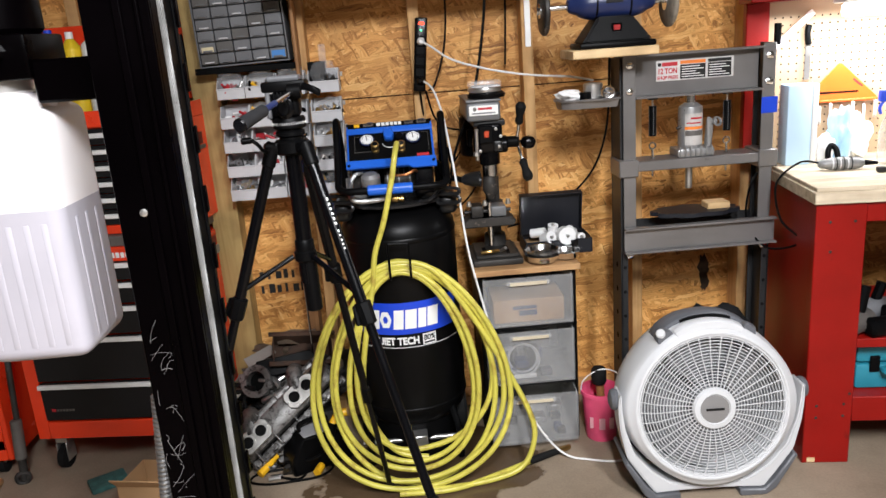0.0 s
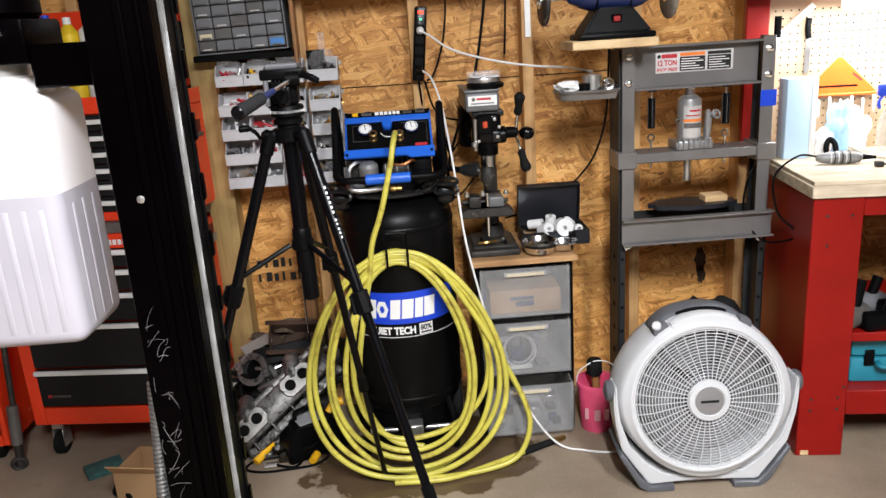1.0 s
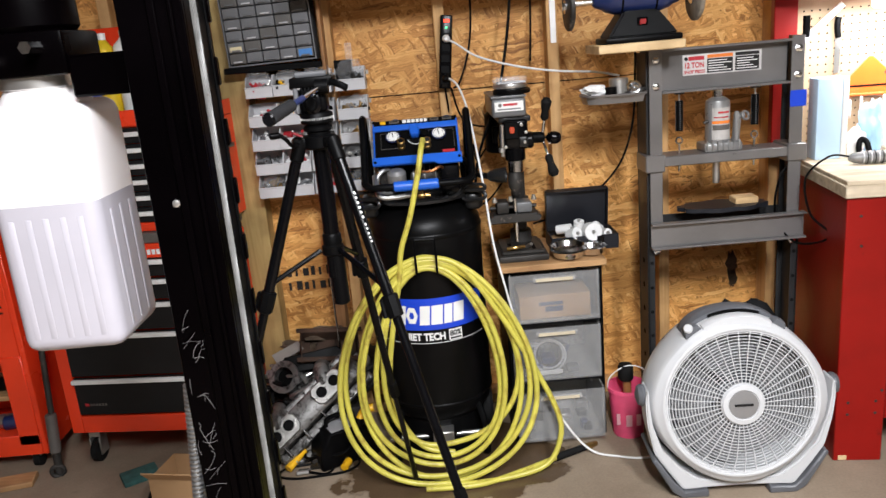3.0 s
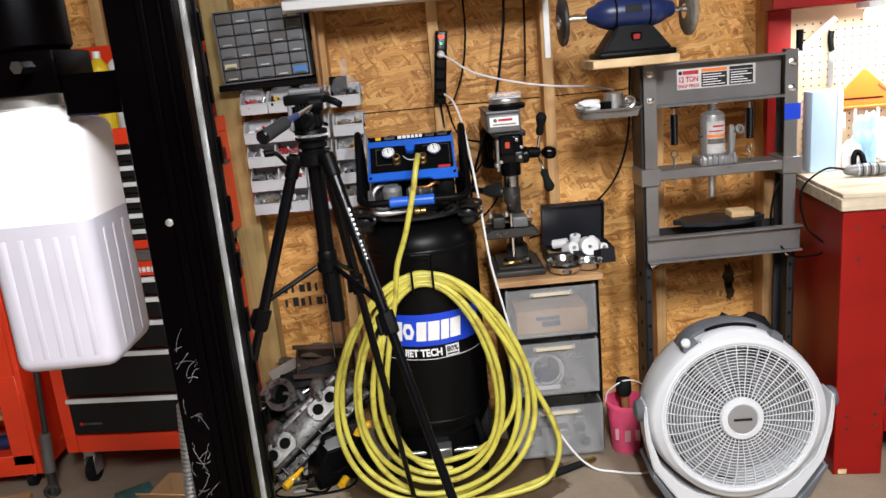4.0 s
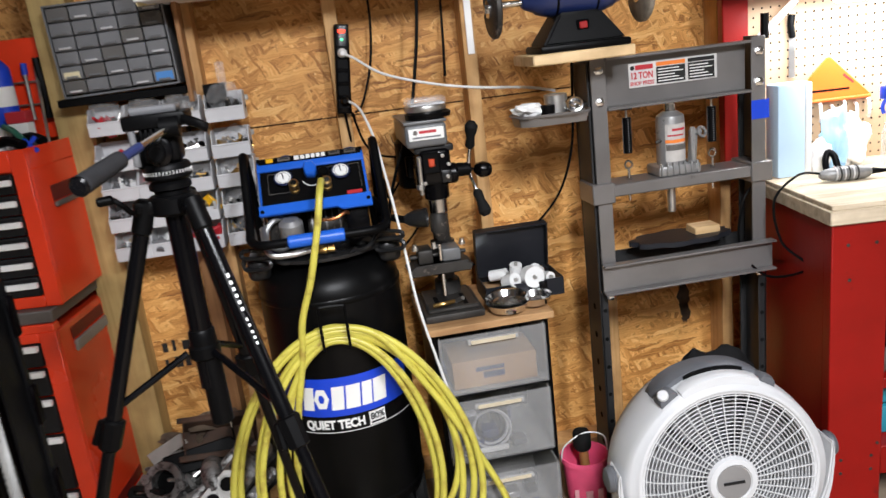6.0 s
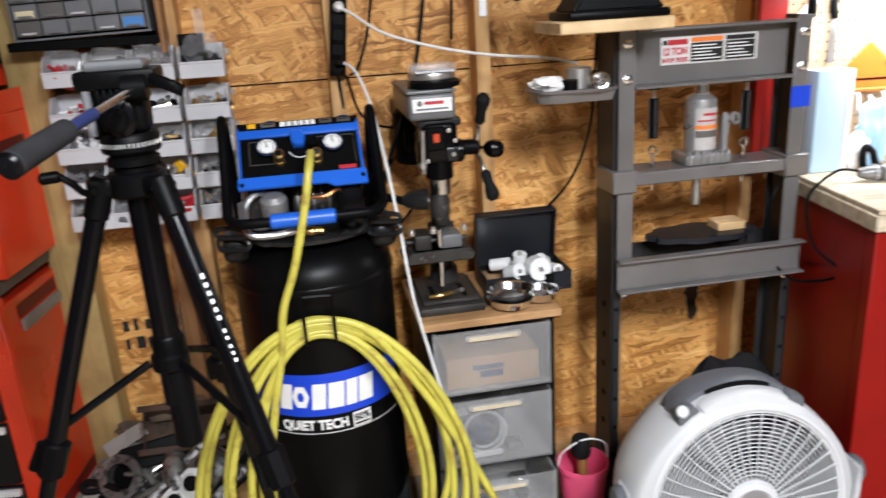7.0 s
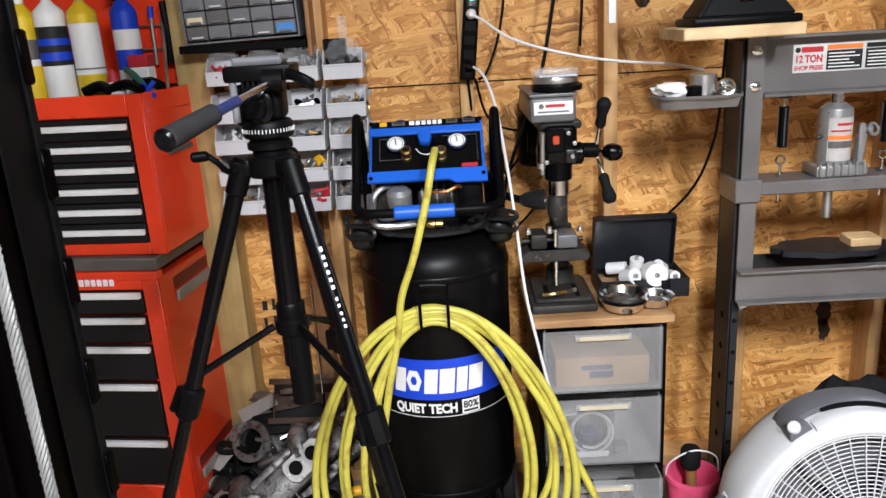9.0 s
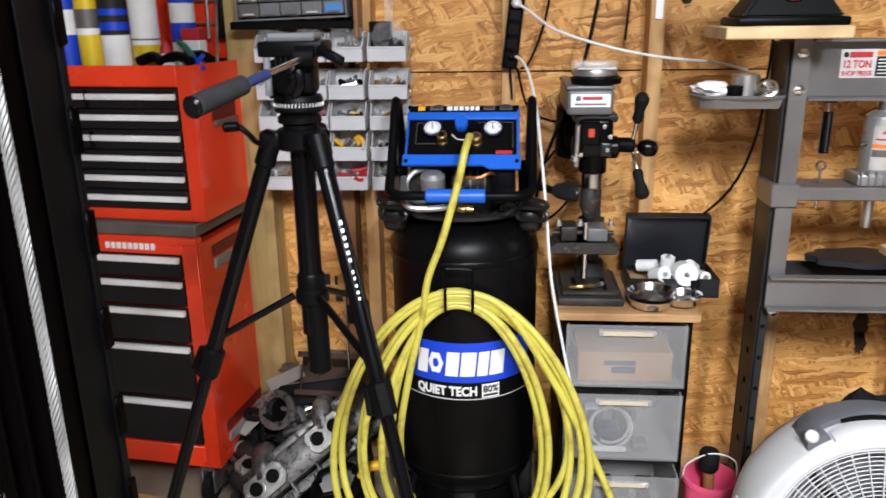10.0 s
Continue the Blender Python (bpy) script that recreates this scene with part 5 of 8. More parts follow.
part("vice_base", prism([(0.160, 0.0), (0.322, 0.0), (0.330, 0.018), (0.300, 0.030), (0.180, 0.030), (0.152, 0.018)], 0.085, Matrix.Translation((0, 2.618, 0.782)), bevel=0.003), CAST, tb)
part("chuck_key", tube([(0.210, 2.628, Z0 + 0.042), (0.240, 2.622, Z0 + 0.046), (0.268, 2.64, Z0 + 0.042)], 0.006, 8), BRASS, dp)
part("drill_bit", rod((0.246, 2.64, 0.715), (0.246, 2.64, 0.86), 0.006, 10), CHROME, dp)
part("bolt", rod((0.272, 2.655, Z0 + 0.034), (0.290, 2.62, Z0 + 0.055), 0.006, 6), STEEL, dp)
hd = part("head", box(0.216, 0.298, 2.604, 2.80, 1.022, 1.120, 0.014, 3), BLACK_GLOSS, dp)
part("pinion_housing", lathe([(0.024, 0), (0.027, 0.004), (0.027, 0.105), (0.023, 0.110), (0, 0.110)], 24, m=spin_to((0.205, 2.64, 1.046), (1, 0, 0))), BLACK_GLOSS, hd)
part("quill_housing", lathe([(0.030, 0.985), (0.033, 0.988), (0.033, 1.040)], 24, m=Matrix.Translation((0.256, 2.64, 0))), BLACK_GLOSS, hd)
part("head_flange", box(0.206, 0.308, 2.610, 2.80, 1.108, 1.127, 0.005, 2), DECK, hd)
part("depth_nut", lathe([(0.010, 0), (0.010, 0.012)], 6, m=Matrix.Translation((0.211, 2.600, 1.020))), STEEL, hd)
part("depth_stop", rod((0.214, 2.612, 1.005), (0.214, 2.592, 1.105), 0.006, 10), STEEL, hd)
part("head_rib", box(0.268, 0.294, 2.598, 2.606, 1.030, 1.062, 0.004, 2), DECK, hd)
for x, z in ((0.276, 1.100), (0.290, 1.076), (0.224, 1.034), (0.284, 1.046)):
    part("screw", lathe([(0.005, 0), (0.005, 0.004), (0, 0.005)], 10, m=spin_to((x, 2.604 if z > 1.05 or x < 0.25 else 2.598, z), (0, -1, 0))), STEEL, hd)
part("quill", lathe([(0.020, 0.945), (0.026, 0.950), (0.026, 1.002)], 24, m=Matrix.Translation((0.256, 2.64, 0))), CHROME, dp)
for k in range(5):
    part("spring_turn", ring(0.0215, 0.0035, 24, 6, Matrix.Translation((0.256, 2.64, 0.952 + k * 0.011))), CHROME, dp)
part("chuck", lathe([(0.010, 0.872), (0.018, 0.890), (0.024, 0.900), (0.024, 0.930), (0.020, 0.946)], 24, m=Matrix.Translation((0.252, 2.64, 0))), CAST, dp)
part("switch_plate", box(0.222, 0.266, 2.593, 2.601, 1.058, 1.112, 0.003), BLACK, dp)
part("switch", box(0.237, 0.253, 2.588, 2.594, 1.076, 1.097, 0.003), mat("orange_switch", (0.50, 0.06, 0.02), 0.35, 0, 0.05), dp, "orange paddle switch")
cv = part("belt_cover", box(0.187, 0.293, 2.592, 2.87, 1.127, 1.186, 0.009, 3), DRILL_GREY, dp, "grey belt cover with a white label")
part("cover_lid", box(0.185, 0.295, 2.590, 2.872, 1.186, 1.194, 0.003, 2), DRILL_GREY, cv)
part("cover_label", box(0.195, 0.285, 2.5890, 2.5925, 1.146, 1.176, 0.001), WHITE_LABEL, cv)
part("print_bar", box(0.222, 0.266, 2.5882, 2.5892, 1.163, 1.170, 0), RED_INK, cv)
part("logo_block", lathe([(0.006, 0), (0.006, 0.001), (0, 0.001)], 14, m=spin_to((0.212, 2.5890, 1.166), (0, -1, 0))), CHEST_TOP, cv)
part("print_bar", box(0.204, 0.276, 2.5882, 2.5892, 1.151, 1.155, 0), mat("grey_ink", (0.16, 0.16, 0.17), 0.5), cv)
hub = part("feed_hub", rod((0.310, 2.64, 1.052), (0.352, 2.63, 1.052), 0.018, 16, bevel=0.003), BLACK, dp)
for p in ((0.357, 2.590, 1.172), (0.372, 2.565, 1.056), (0.362, 2.595, 0.972)):
    c = Vector((0.344, 2.632, 1.052))
    d = (Vector(p) - c).normalized()
    if p[2] == 1.056:
        part("feed_arm", rod(c, Vector(p), 0.005, 8), CHROME, hub)
        part("feed_knob", lathe([(0.008, -0.032), (0.018, -0.020), (0.021, -0.004), (0.018, 0.012), (0.008, 0.020), (0, 0.021)], 18, m=spin_to(p, d)), BLACK_GLOSS, hub)
    else:
        part("feed_arm", rod(c, c + d * 0.08, 0.005, 8), CHROME, hub)
        part("feed_knob", lathe([(0.008, 0), (0.013, 0.008), (0.011, 0.030), (0.016, 0.050), (0.017, 0.062), (0.010, 0.072), (0, 0.073)], 14, m=spin_to(c + d * 0.060, d)), RUBBER, hub)
part("motor", lathe([(0.05, 0), (0.055, 0.006), (0.055, 0.13), (0.045, 0.14)], 28, m=Matrix.Translation((0.235, 2.865, 0.985))), BLACK, dp)
part("motor_bracket", box(0.20, 0.27, 2.79, 2.84, 1.02, 1.08, 0.005), BLACK, dp)
part("belt_guard", lathe([(0.045, 0), (0.058, 0.003), (0.060, 0.014), (0.050, 0.020), (0, 0.020)], 28, m=Matrix.Translation((0.256, 2.645, 1.194))), BLACK, dp)
lm = thing("work_lamp", "black gooseneck work lamp bent below the drill head", "work lamp", (0.12, 2.70, 0.652))
part("gooseneck", tube([(0.115, 2.80, 0.66), (0.095, 2.80, 0.85), (0.090, 2.74, 0.985), (0.115, 2.66, 0.955), (0.165, 2.61, 0.945)], 0.010, 8), BLACK, lm)
part("shade", lathe([(0.010, 0), (0.017, 0.010), (0.023, 0.032), (0.025, 0.060), (0.022, 0.060), (0.019, 0.032)], 24, m=spin_to((0.160, 2.612, 0.946), (1, -0.25, 0.02)), cap=False), DECK, lm)
part("foot", box(0.180, 0.200, 2.80, 2.84, 0.652, 0.668, 0.003), BLACK, lm)
pk = thing("tape_roll", "clear wrapped roll and blister pack on the drill cover", "tape roll", (0.25, 2.66, 1.2140))
part("roll", lathe([(0.020, 1.2140), (0.052, 1.2140), (0.054, 1.2200), (0.052, 1.2280), (0.020, 1.2280)], 32, m=Matrix.Translation((0.252, 2.65, 0))), STEEL, pk)
part("blister", box(0.200, 0.300, 2.59, 2.67, 1.2285, 1.2500, 0.006, 2), BAG, pk)
part("card", box(0.210, 0.296, 2.60, 2.66, 1.2300, 1.2340, 0), mat("blister_card", (0.60, 0.62, 0.66), 0.4), pk)
bf = bmesh.new()
bmesh.ops.create_icosphere(bf, subdivisions=3, radius=0.03)
for v in bf.verts:
    v.co *= 1 + 0.5 * noise.noise(v.co * 45)
bf.transform(Matrix.Translation((0.25, 2.63, 1.2380)) @ Matrix.Diagonal((1.6, 1.0, 0.35, 1)))
part("wrapping", bf, BAG, pk, angle=25)

# ---- hole saw case and bowls ----
cs = thing("hole_saw_case", "open black plastic case holding white hole saws", "tool case", (0.47, 2.76, 0.652))
part("tray", shell(0.366, 0.592, 2.675, 2.815, 0.652, 0.702, 0.004, "top"), CASE, cs)
part("insert", box(0.370, 0.588, 2.679, 2.811, 0.664, 0.678, 0), CARD, cs)
part("lid", shell(-0.108, 0.108, 0, 0.145, 0, 0.030, 0.004, "top", m=Matrix.Translation((0.474, 2.818, 0.704)) @ pose(0, 0, 0, 100, 0, 0)), CASE, cs)
for x in (0.42, 0.53):
    part("latch", box(x - 0.012, x + 0.012, 2.668, 2.675, 0.672, 0.700, 0.002), BLACK_GLOSS, cs)
for i, (x, y, z, r, h, rx, rz) in enumerate([(0.445, 2.70, 0.705, 0.021, 0.04, 70, 30), (0.505, 2.692, 0.712, 0.030, 0.038, 82, 8), (0.470, 2.735, 0.725, 0.018, 0.035, 15, 0), (0.420, 2.745, 0.715, 0.016, 0.05, 80, 60), (0.535, 2.745, 0.712, 0.016, 0.036, 60, -40), (0.555, 2.70, 0.702, 0.014, 0.03, 80, 10)]):
    MM = Matrix.Translation((x, y, z)) @ pose(0, 0, 0, rx, 0, rz)
    hs = thing("hole_saw", "white painted steel hole saw cup", "hole saw", (x, y, z), group="hole saws in the case")
    part("cup", lathe([(r * 0.92, -h / 2), (r, -h / 2), (r, h / 2), (0.006, h / 2), (0.006, h / 2 - 0.003), (r * 0.92, h / 2 - 0.003)], 24, m=MM, cap=False), WHITE, hs)
    part("arbor", rod(MM @ Vector((0, 0, h / 2 - 0.004)), MM @ Vector((0, 0, h / 2 + 0.008)), 0.005, 6), STEEL, hs)
for x, y, r in ((0.408, 2.605, 0.056), (0.488, 2.625, 0.048)):
    b = solo("metal_bowl", lathe([(r * 0.5, 0.652), (r * 0.85, 0.660), (r, 0.680), (r + 0.003, 0.682), (r - 0.003, 0.680), (r * 0.80, 0.664), (0, 0.658)], 36, m=Matrix.Translation((x, y, 0))), CHROME, "round polished steel parts bowl", "bowl", (x, y, 0.652), "steel bowls")
    if r > 0.05:
        b2 = solo("metal_bowl", lathe([(r * 0.5, 0.668), (r * 0.85, 0.678), (r, 0.698), (r + 0.003, 0.700), (r - 0.003, 0.698), (r * 0.80, 0.682), (0, 0.676)], 36, m=Matrix.Translation((x, y, 0))), CHROME, "round polished steel parts bowl", "bowl", (x, y, 0.668), "steel bowls")

# ---- fan ----
FZ = 0.298
fan = thing("floor_fan", "white round floor fan with grey feet and grille", "fan", m=pose(0.815, 2.215, 0, 0, 0, -3))
LF = pose(0, 0, FZ, -7, 0, 0)
AX = LF @ pose(0, 0, 0, 90, 0, 0)
FAN_BLADE = mat("pale_blade_plastic", (0.26, 0.265, 0.275), 0.35, 0, 0.06, 9, 0.03)


def squared(bm, k=0.020, r0=0.226):
    """Pulls the outer skin of a turned shell in at the diagonals, so that it reads as eight soft flats."""
    for v in bm.verts:
        r = math.hypot(v.co.x, v.co.y)
        if r > r0:
            f = 1 + k * math.cos(4 * math.atan2(v.co.y, v.co.x)) * min(1, (r - r0) / 0.02)
            v.co.x *= f
            v.co.y *= f
    return bm


hous = squared(lathe([(0.205, -0.150), (0.240, -0.134), (0.252, -0.100), (0.256, -0.060), (0.254, -0.022), (0.249, 0.008), (0.244, 0.024), (0.238, 0.031), (0.229, 0.034), (0.226, 0.040), (0.219, 0.043), (0.215, 0.041), (0.213, 0.034), (0.213, 0.0), (0.216, -0.12)], 96, cap=False))
hous.transform(AX)
part("housing", hous, FAN_WHITE, fan, angle=50)
gl = part("grille", ring(0.212, 0.0035, 72, 6, AX @ Matrix.Translation((0, 0, 0.036))), FAN_WHITE, fan)
for k in range(16):
    r = 0.072 + (0.206 - 0.072) * k / 15.0
    part("grille_ring", ring(r, 0.0014, 64, 4, AX @ Matrix.Translation((0, 0, 0.046 - 0.010 * (r / 0.229) ** 2))), FAN_WHITE, gl)
spm = None
for k in range(40):
    a = 2 * math.pi * k / 40
    if spm is None:
        sp = part("spoke", tube([(0.060, 0, 0.0480), (0.12, 0.004, 0.0470), (0.17, 0.006, 0.0455), (0.213, 0.004, 0.0375)], 0.0017, 4, steps=2), FAN_WHITE, gl)
        spm = sp.data
    else:
        sp = new("spoke", spm)
        sp.parent = gl
    sp.matrix_basis = AX @ pose(0, 0, 0, 0, 0, math.degrees(a))
hubp = part("hub", lathe([(0.060, 0.034), (0.063, 0.050), (0.058, 0.058), (0.045, 0.060), (0.042, 0.056)], 48, m=AX), FAN_WHITE, fan)
part("badge", lathe([(0.0415, 0.050), (0.0415, 0.0575), (0, 0.0585)], 40, m=AX), mat("silver_badge", (0.30, 0.30, 0.305), 0.4, 0.5, 0.05), hubp, "silver round badge")
part("print_bar", box(-0.026, 0.026, -0.0600, -0.0588, -0.004, 0.003, 0, m=LF), CHEST_GREY, hubp)
part("back", lathe([(0.0, -0.150), (0.12, -0.150), (0.206, -0.148)], 60, m=AX, cap=False), GREY_FAN, fan)
for k in range(5):
    bl = bmesh.new()
    rows = []
    for i in range(6):
        r = 0.05 + 0.155 * i / 5
        w = 0.32 + 0.42 * math.sin(math.pi * i / 6)
        rows.append([bl.verts.new((r * math.cos(s * w), r * math.sin(s * w), -0.045 + 0.034 * s)) for s in (-1, -0.5, 0, 0.5, 1)])
    for p, q in zip(rows, rows[1:]):
        for i in range(4):
            bl.faces.new((p[i], p[i + 1], q[i + 1], q[i]))
    bmesh.ops.solidify(bl, geom=bl.faces[:], thickness=0.003)
    bl.transform(AX @ pose(0, 0, 0, 0, 0, 72 * k + 20))
    part("blade", bl, FAN_BLADE, fan)
part("motor", lathe([(0.05, -0.14), (0.05, -0.03), (0.03, -0.02), (0, -0.02)], 28, m=AX), GREY_FAN, fan)


# carrying handle on top
def arc_band(a0, a1, r0, r1, y0, y1, n=18, ease=0.0):
    """A curved bar that follows the housing between two angles from the top; ease tapers its ends."""
    bm = bmesh.new()
    rings = []
    for i in range(n + 1):
        a = radians(a0 + (a1 - a0) * i / n)
        e = 1 - ease * abs(2 * i / n - 1) ** 4
        t = r0 + (r1 - r0) * e
        rings.append([bm.verts.new((r * math.sin(a), y, r * math.cos(a))) for r, y in ((r0, y0), (t - 0.004, y0 + 0.001), (t, y0 + 0.008), (t + 0.002, (y0 + y1) / 2), (t, y1 - 0.008), (r0, y1))])
    for p, q in zip(rings, rings[1:]):
        for i in range(6):
            bm.faces.new((p[i], p[(i + 1) % 6], q[(i + 1) % 6], q[i]))
    bm.faces.new(rings[0])
    bm.faces.new(rings[-1][::-1])
    bmesh.ops.recalc_face_normals(bm, faces=bm.faces)
    bm.transform(LF)
    return bm


hp = part("carry_handle", arc_band(-37, 33, 0.246, 0.270, 0.012, 0.090, 24, 0.9), GREY_FAN, fan)
part("grip_slot", arc_band(-17, 16, 0.256, 0.263, 0.0065, 0.018, 16, 0.4), HOLE, hp)
part("grip_bridge", arc_band(-24, 22, 0.232, 0.255, -0.0335, 0.014, 18, 0.25), FAN_WHITE, hp)
part("handle_pad", arc_band(-37, -25, 0.238, 0.262, -0.0230, 0.030, 8, 0.6), GREY_FAN, hp)
part("handle_pad", arc_band(23, 33, 0.238, 0.262, -0.0230, 0.030, 8, 0.6), GREY_FAN, hp)
part("knob", lathe([(0.014, 0), (0.014, 0.006), (0.011, 0.010), (0, 0.011)], 20, m=LF @ pose(0, 0, 0, 0, -32, 0) @ spin_to((0, -0.012, 0.259), (0, -0.75, 0.66))), FAN_WHITE, fan)
# cradle: a flat U from knob to knob, with a straight foot bar
RIGHT = [((0.266, 0.350), (0.261, 0.350)), ((0.270, 0.322), (0.260, 0.322)), ((0.270, 0.290), (0.258, 0.292)), ((0.265, 0.235), (0.251, 0.242)), ((0.246, 0.145), (0.224, 0.158)), ((0.200, 0.075), (0.170, 0.094)), ((0.162, 0.022), (0.120, 0.058)), ((0.085, 0.026), (0.070, 0.046)), ((0.0, 0.028), (0.0, 0.042))]
arch = RIGHT + [((-a[0], a[1]), (-b[0], b[1])) for a, b in reversed(RIGHT[:-1])]
bm = bmesh.new()
secs = [[bm.verts.new((o[0], -0.030, o[1])), bm.verts.new((o[0], 0.045, o[1])), bm.verts.new((i[0], 0.045, i[1])), bm.verts.new((i[0], -0.030, i[1]))] for o, i in arch]
for p, q in zip(secs, secs[1:]):
    for k in range(4):
        bm.faces.new((p[k], p[(k + 1) % 4], q[(k + 1) % 4], q[k]))
bm.faces.new(secs[0])
bm.faces.new(secs[-1][::-1])
bmesh.ops.recalc_face_normals(bm, faces=bm.faces)
bmesh.ops.bevel(bm, geom=list(bm.edges), offset=0.004, segments=2, affect="EDGES")
part("cradle", bm, FAN_WHITE, fan)
for s in (-1, 1):
    part("side_knob", lathe([(0.030, 0), (0.033, 0.010), (0.028, 0.020), (0.012, 0.026), (0, 0.026)], 24, m=spin_to((s * 0.266, 0.012, 0.322), (s, 0, 0))), GREY_FAN, fan)
    part("foot", prism([(s * 0.088, 0.0), (s * 0.168, 0.0), (s * 0.196, 0.020), (s * 0.256, 0.128), (s * 0.244, 0.136), (s * 0.190, 0.052), (s * 0.160, 0.020), (s * 0.090, 0.024)], 0.17, Matrix.Translation((0, -0.040, 0.0)), bevel=0.004), GREY_FAN, fan)
solo("dust_cover", crumple(Matrix.Translation((0.935, 2.485, 0.0)), (0.150, 0.055, 0.243), 4, 0.42), CLOTH_BLACK, "slumped black cloth bag behind the fan", "cloth bag", (0.925, 2.485, 0))

# ---- bucket ----
bk = thing("pink_bucket", "small pink plastic pail with tools and wire handle", "bucket", (0.592, 2.60, 0))
part("pail", lathe([(0.050, 0.0), (0.052, 0.002), (0.066, 0.165), (0.071, 0.168), (0.071, 0.182), (0.066, 0.182), (0.050, 0.006), (0, 0.006)], 32, m=Matrix.Translation((0.592, 2.60, 0))), PINK, bk)
part("wire_handle", tube([(0.522, 2.60, 0.172), (0.530, 2.585, 0.225), (0.585, 2.57, 0.265), (0.645, 2.58, 0.240), (0.662, 2.60, 0.172)], 0.0022, 6), WHITE, bk)
for k, (a, w) in enumerate(((-0.8, 0.012), (-0.2, 0.02), (0.35, 0.015))):
    part("print_bar", box(0.592 + 0.062 * math.sin(a) - w / 2, 0.592 + 0.062 * math.sin(a) + w / 2, 2.60 - 0.066 * math.cos(a), 2.60 - 0.060 * math.cos(a), 0.055, 0.095, 0), mat("pale_pink_print", (0.9, 0.45, 0.5), 0.5), bk)
sc = thing("mallet", "wooden handled rubber mallet in the pail", "mallet", (0.60, 2.60, 0.006))
part("handle", rod((0.600, 2.605, 0.010), (0.585, 2.59, 0.215), 0.014, 12, bevel=0.003), mat("tool_wood", (0.42, 0.20, 0.07), 0.5), sc)
part("head", lathe([(0.022, -0.028), (0.026, -0.02), (0.026, 0.02), (0.022, 0.028), (0, 0.028)], 20, m=spin_to((0.583, 2.588, 0.235), (0, 0, 1))), RUBBER, sc)

# ---- workbench ----
BM = pose(1.10, 2.20, 0, 0, 0, -8)
bench = thing("workbench", "red painted timber workbench with a worn wooden top", "workbench", m=BM)
part("worktop", box(0.035, 2.05, 0.105, 0.66, 0.845, 0.882, 0.003), BENCHWOOD, bench)
part("top_sheet", box(0.039, 2.05, 0.109, 0.66, 0.882, 0.895, 0.002), BENCHWOOD, bench)
for u in (0.045, 1.75):
    part("leg", box(u, u + 0.142, 0.118, 0.158, 0.0, 0.845, 0.003), RED_BENCH, bench)
    part("leg", box(u, u + 0.142, 0.60, 0.64, 0.0, 0.845, 0.003), RED_BENCH, bench)
part("side_panel", box(0.047, 0.065, 0.158, 0.60, 0.0, 0.845, 0.002), RED_BENCH, bench)
part("apron", box(0.187, 1.75, 0.122, 0.158, 0.785, 0.845, 0.003), RED_BENCH, bench)
part("rail", box(0.187, 1.75, 0.122, 0.158, 0.142, 0.226, 0.003), RED_BENCH, bench)
part("shelf", box(0.066, 1.90, 0.160, 0.62, 0.390, 0.412, 0.002), RED_BENCH, bench)
part("shelf_lip", box(0.187, 1.75, 0.133, 0.158, 0.385, 0.414, 0.002), RED_BENCH, bench)
part("lower_shelf", box(0.066, 1.90, 0.160, 0.62, 0.200, 0.218, 0.002), RED_BENCH, bench)
for x, z in ((0.08, 0.20), (0.08, 0.16), (0.16, 0.205), (0.16, 0.165), (0.085, 0.79), (0.155, 0.79), (0.09, 0.70), (0.175, 0.24)):
    part("screw", lathe([(0.0045, 0), (0.0045, 0.0012), (0, 0.0018)], 10, m=spin_to((x, 0.1178, z), (0, -1, 0))), CAST, bench)
part("paint_chip", box(0.06, 0.085, 0.1165, 0.1182, 0.004, 0.020, 0.0005), PINE, bench)
hutch = part("hutch_post", box(-0.030, 0.045, 0.60, 0.64, 0.895, 1.420, 0.003), RED_BENCH, bench)
part("hutch_beam", box(-0.045, 2.05, 0.50, 0.64, 1.420, 1.52, 0.003), RED_BENCH, bench)
# pegboard with holes
part("pegboard", box(0.045, 2.05, 0.640, 0.646, 0.895, 1.420, 0), PEG, bench)
bm = bmesh.new()
for i in range(28):
    for j in range(19):
        c = Vector((0.075 + i * 0.0254 * 1.0, 0.6394, 0.91 + j * 0.0254))
        vs = [bm.verts.new(c + Vector((0.0032 * math.cos(k * math.pi / 3), 0, 0.0032 * math.sin(k * math.pi / 3)))) for k in range(6)]
        bm.faces.new(vs)
tagged(part("peg_hole_pattern", bm, HOLE, bench), kind="stuff")

led = thing("led_shop_light", "glowing white tube light under the bench hutch", "shop light", m=BM @ pose(0.72, 0.44, 1.40))
part("housing", box(-0.52, 0.56, -0.05, 0.05, 0.0, 0.020, 0.004), WHITE, led)
part("diffuser", box(-0.50, 0.54, -0.045, 0.045, -0.042, 0.0, 0.014, 3), LED, led)

foam = thing("foam_block", "pale blue foam board standing on the bench", "foam board", m=BM @ pose(0.120, 0.51, 0.895, 0, 0, 4))
part("sheet", box(-0.050, 0.030, -0.035, 0.035, 0, 0.262, 0.004, 2), PAPER_BLUE, foam)
part("edge", box(0.0305, 0.050, -0.035, 0.035, 0, 0.262, 0.004, 2), WHITE, foam)

sq = thing("layout_square", "orange plastic layout square hung on the pegboard", "layout square", m=BM @ pose(0.290, 0.622, 1.078))
part("triangle", prism([(-0.115, 0.0), (0.125, 0.0), (0.125, 0.012), (0.006, 0.128), (-0.006, 0.128), (-0.115, 0.012)], 0.008, bevel=0.002), ORANGE, sq)
part("slot", box(-0.065, 0.062, -0.0012, 0.0005, 0.030, 0.036, 0), HOLE, sq)
part("grip_ridge", box(-0.115, 0.125, -0.010, 0.0, 0.0, 0.010, 0.003), ORANGE, sq)
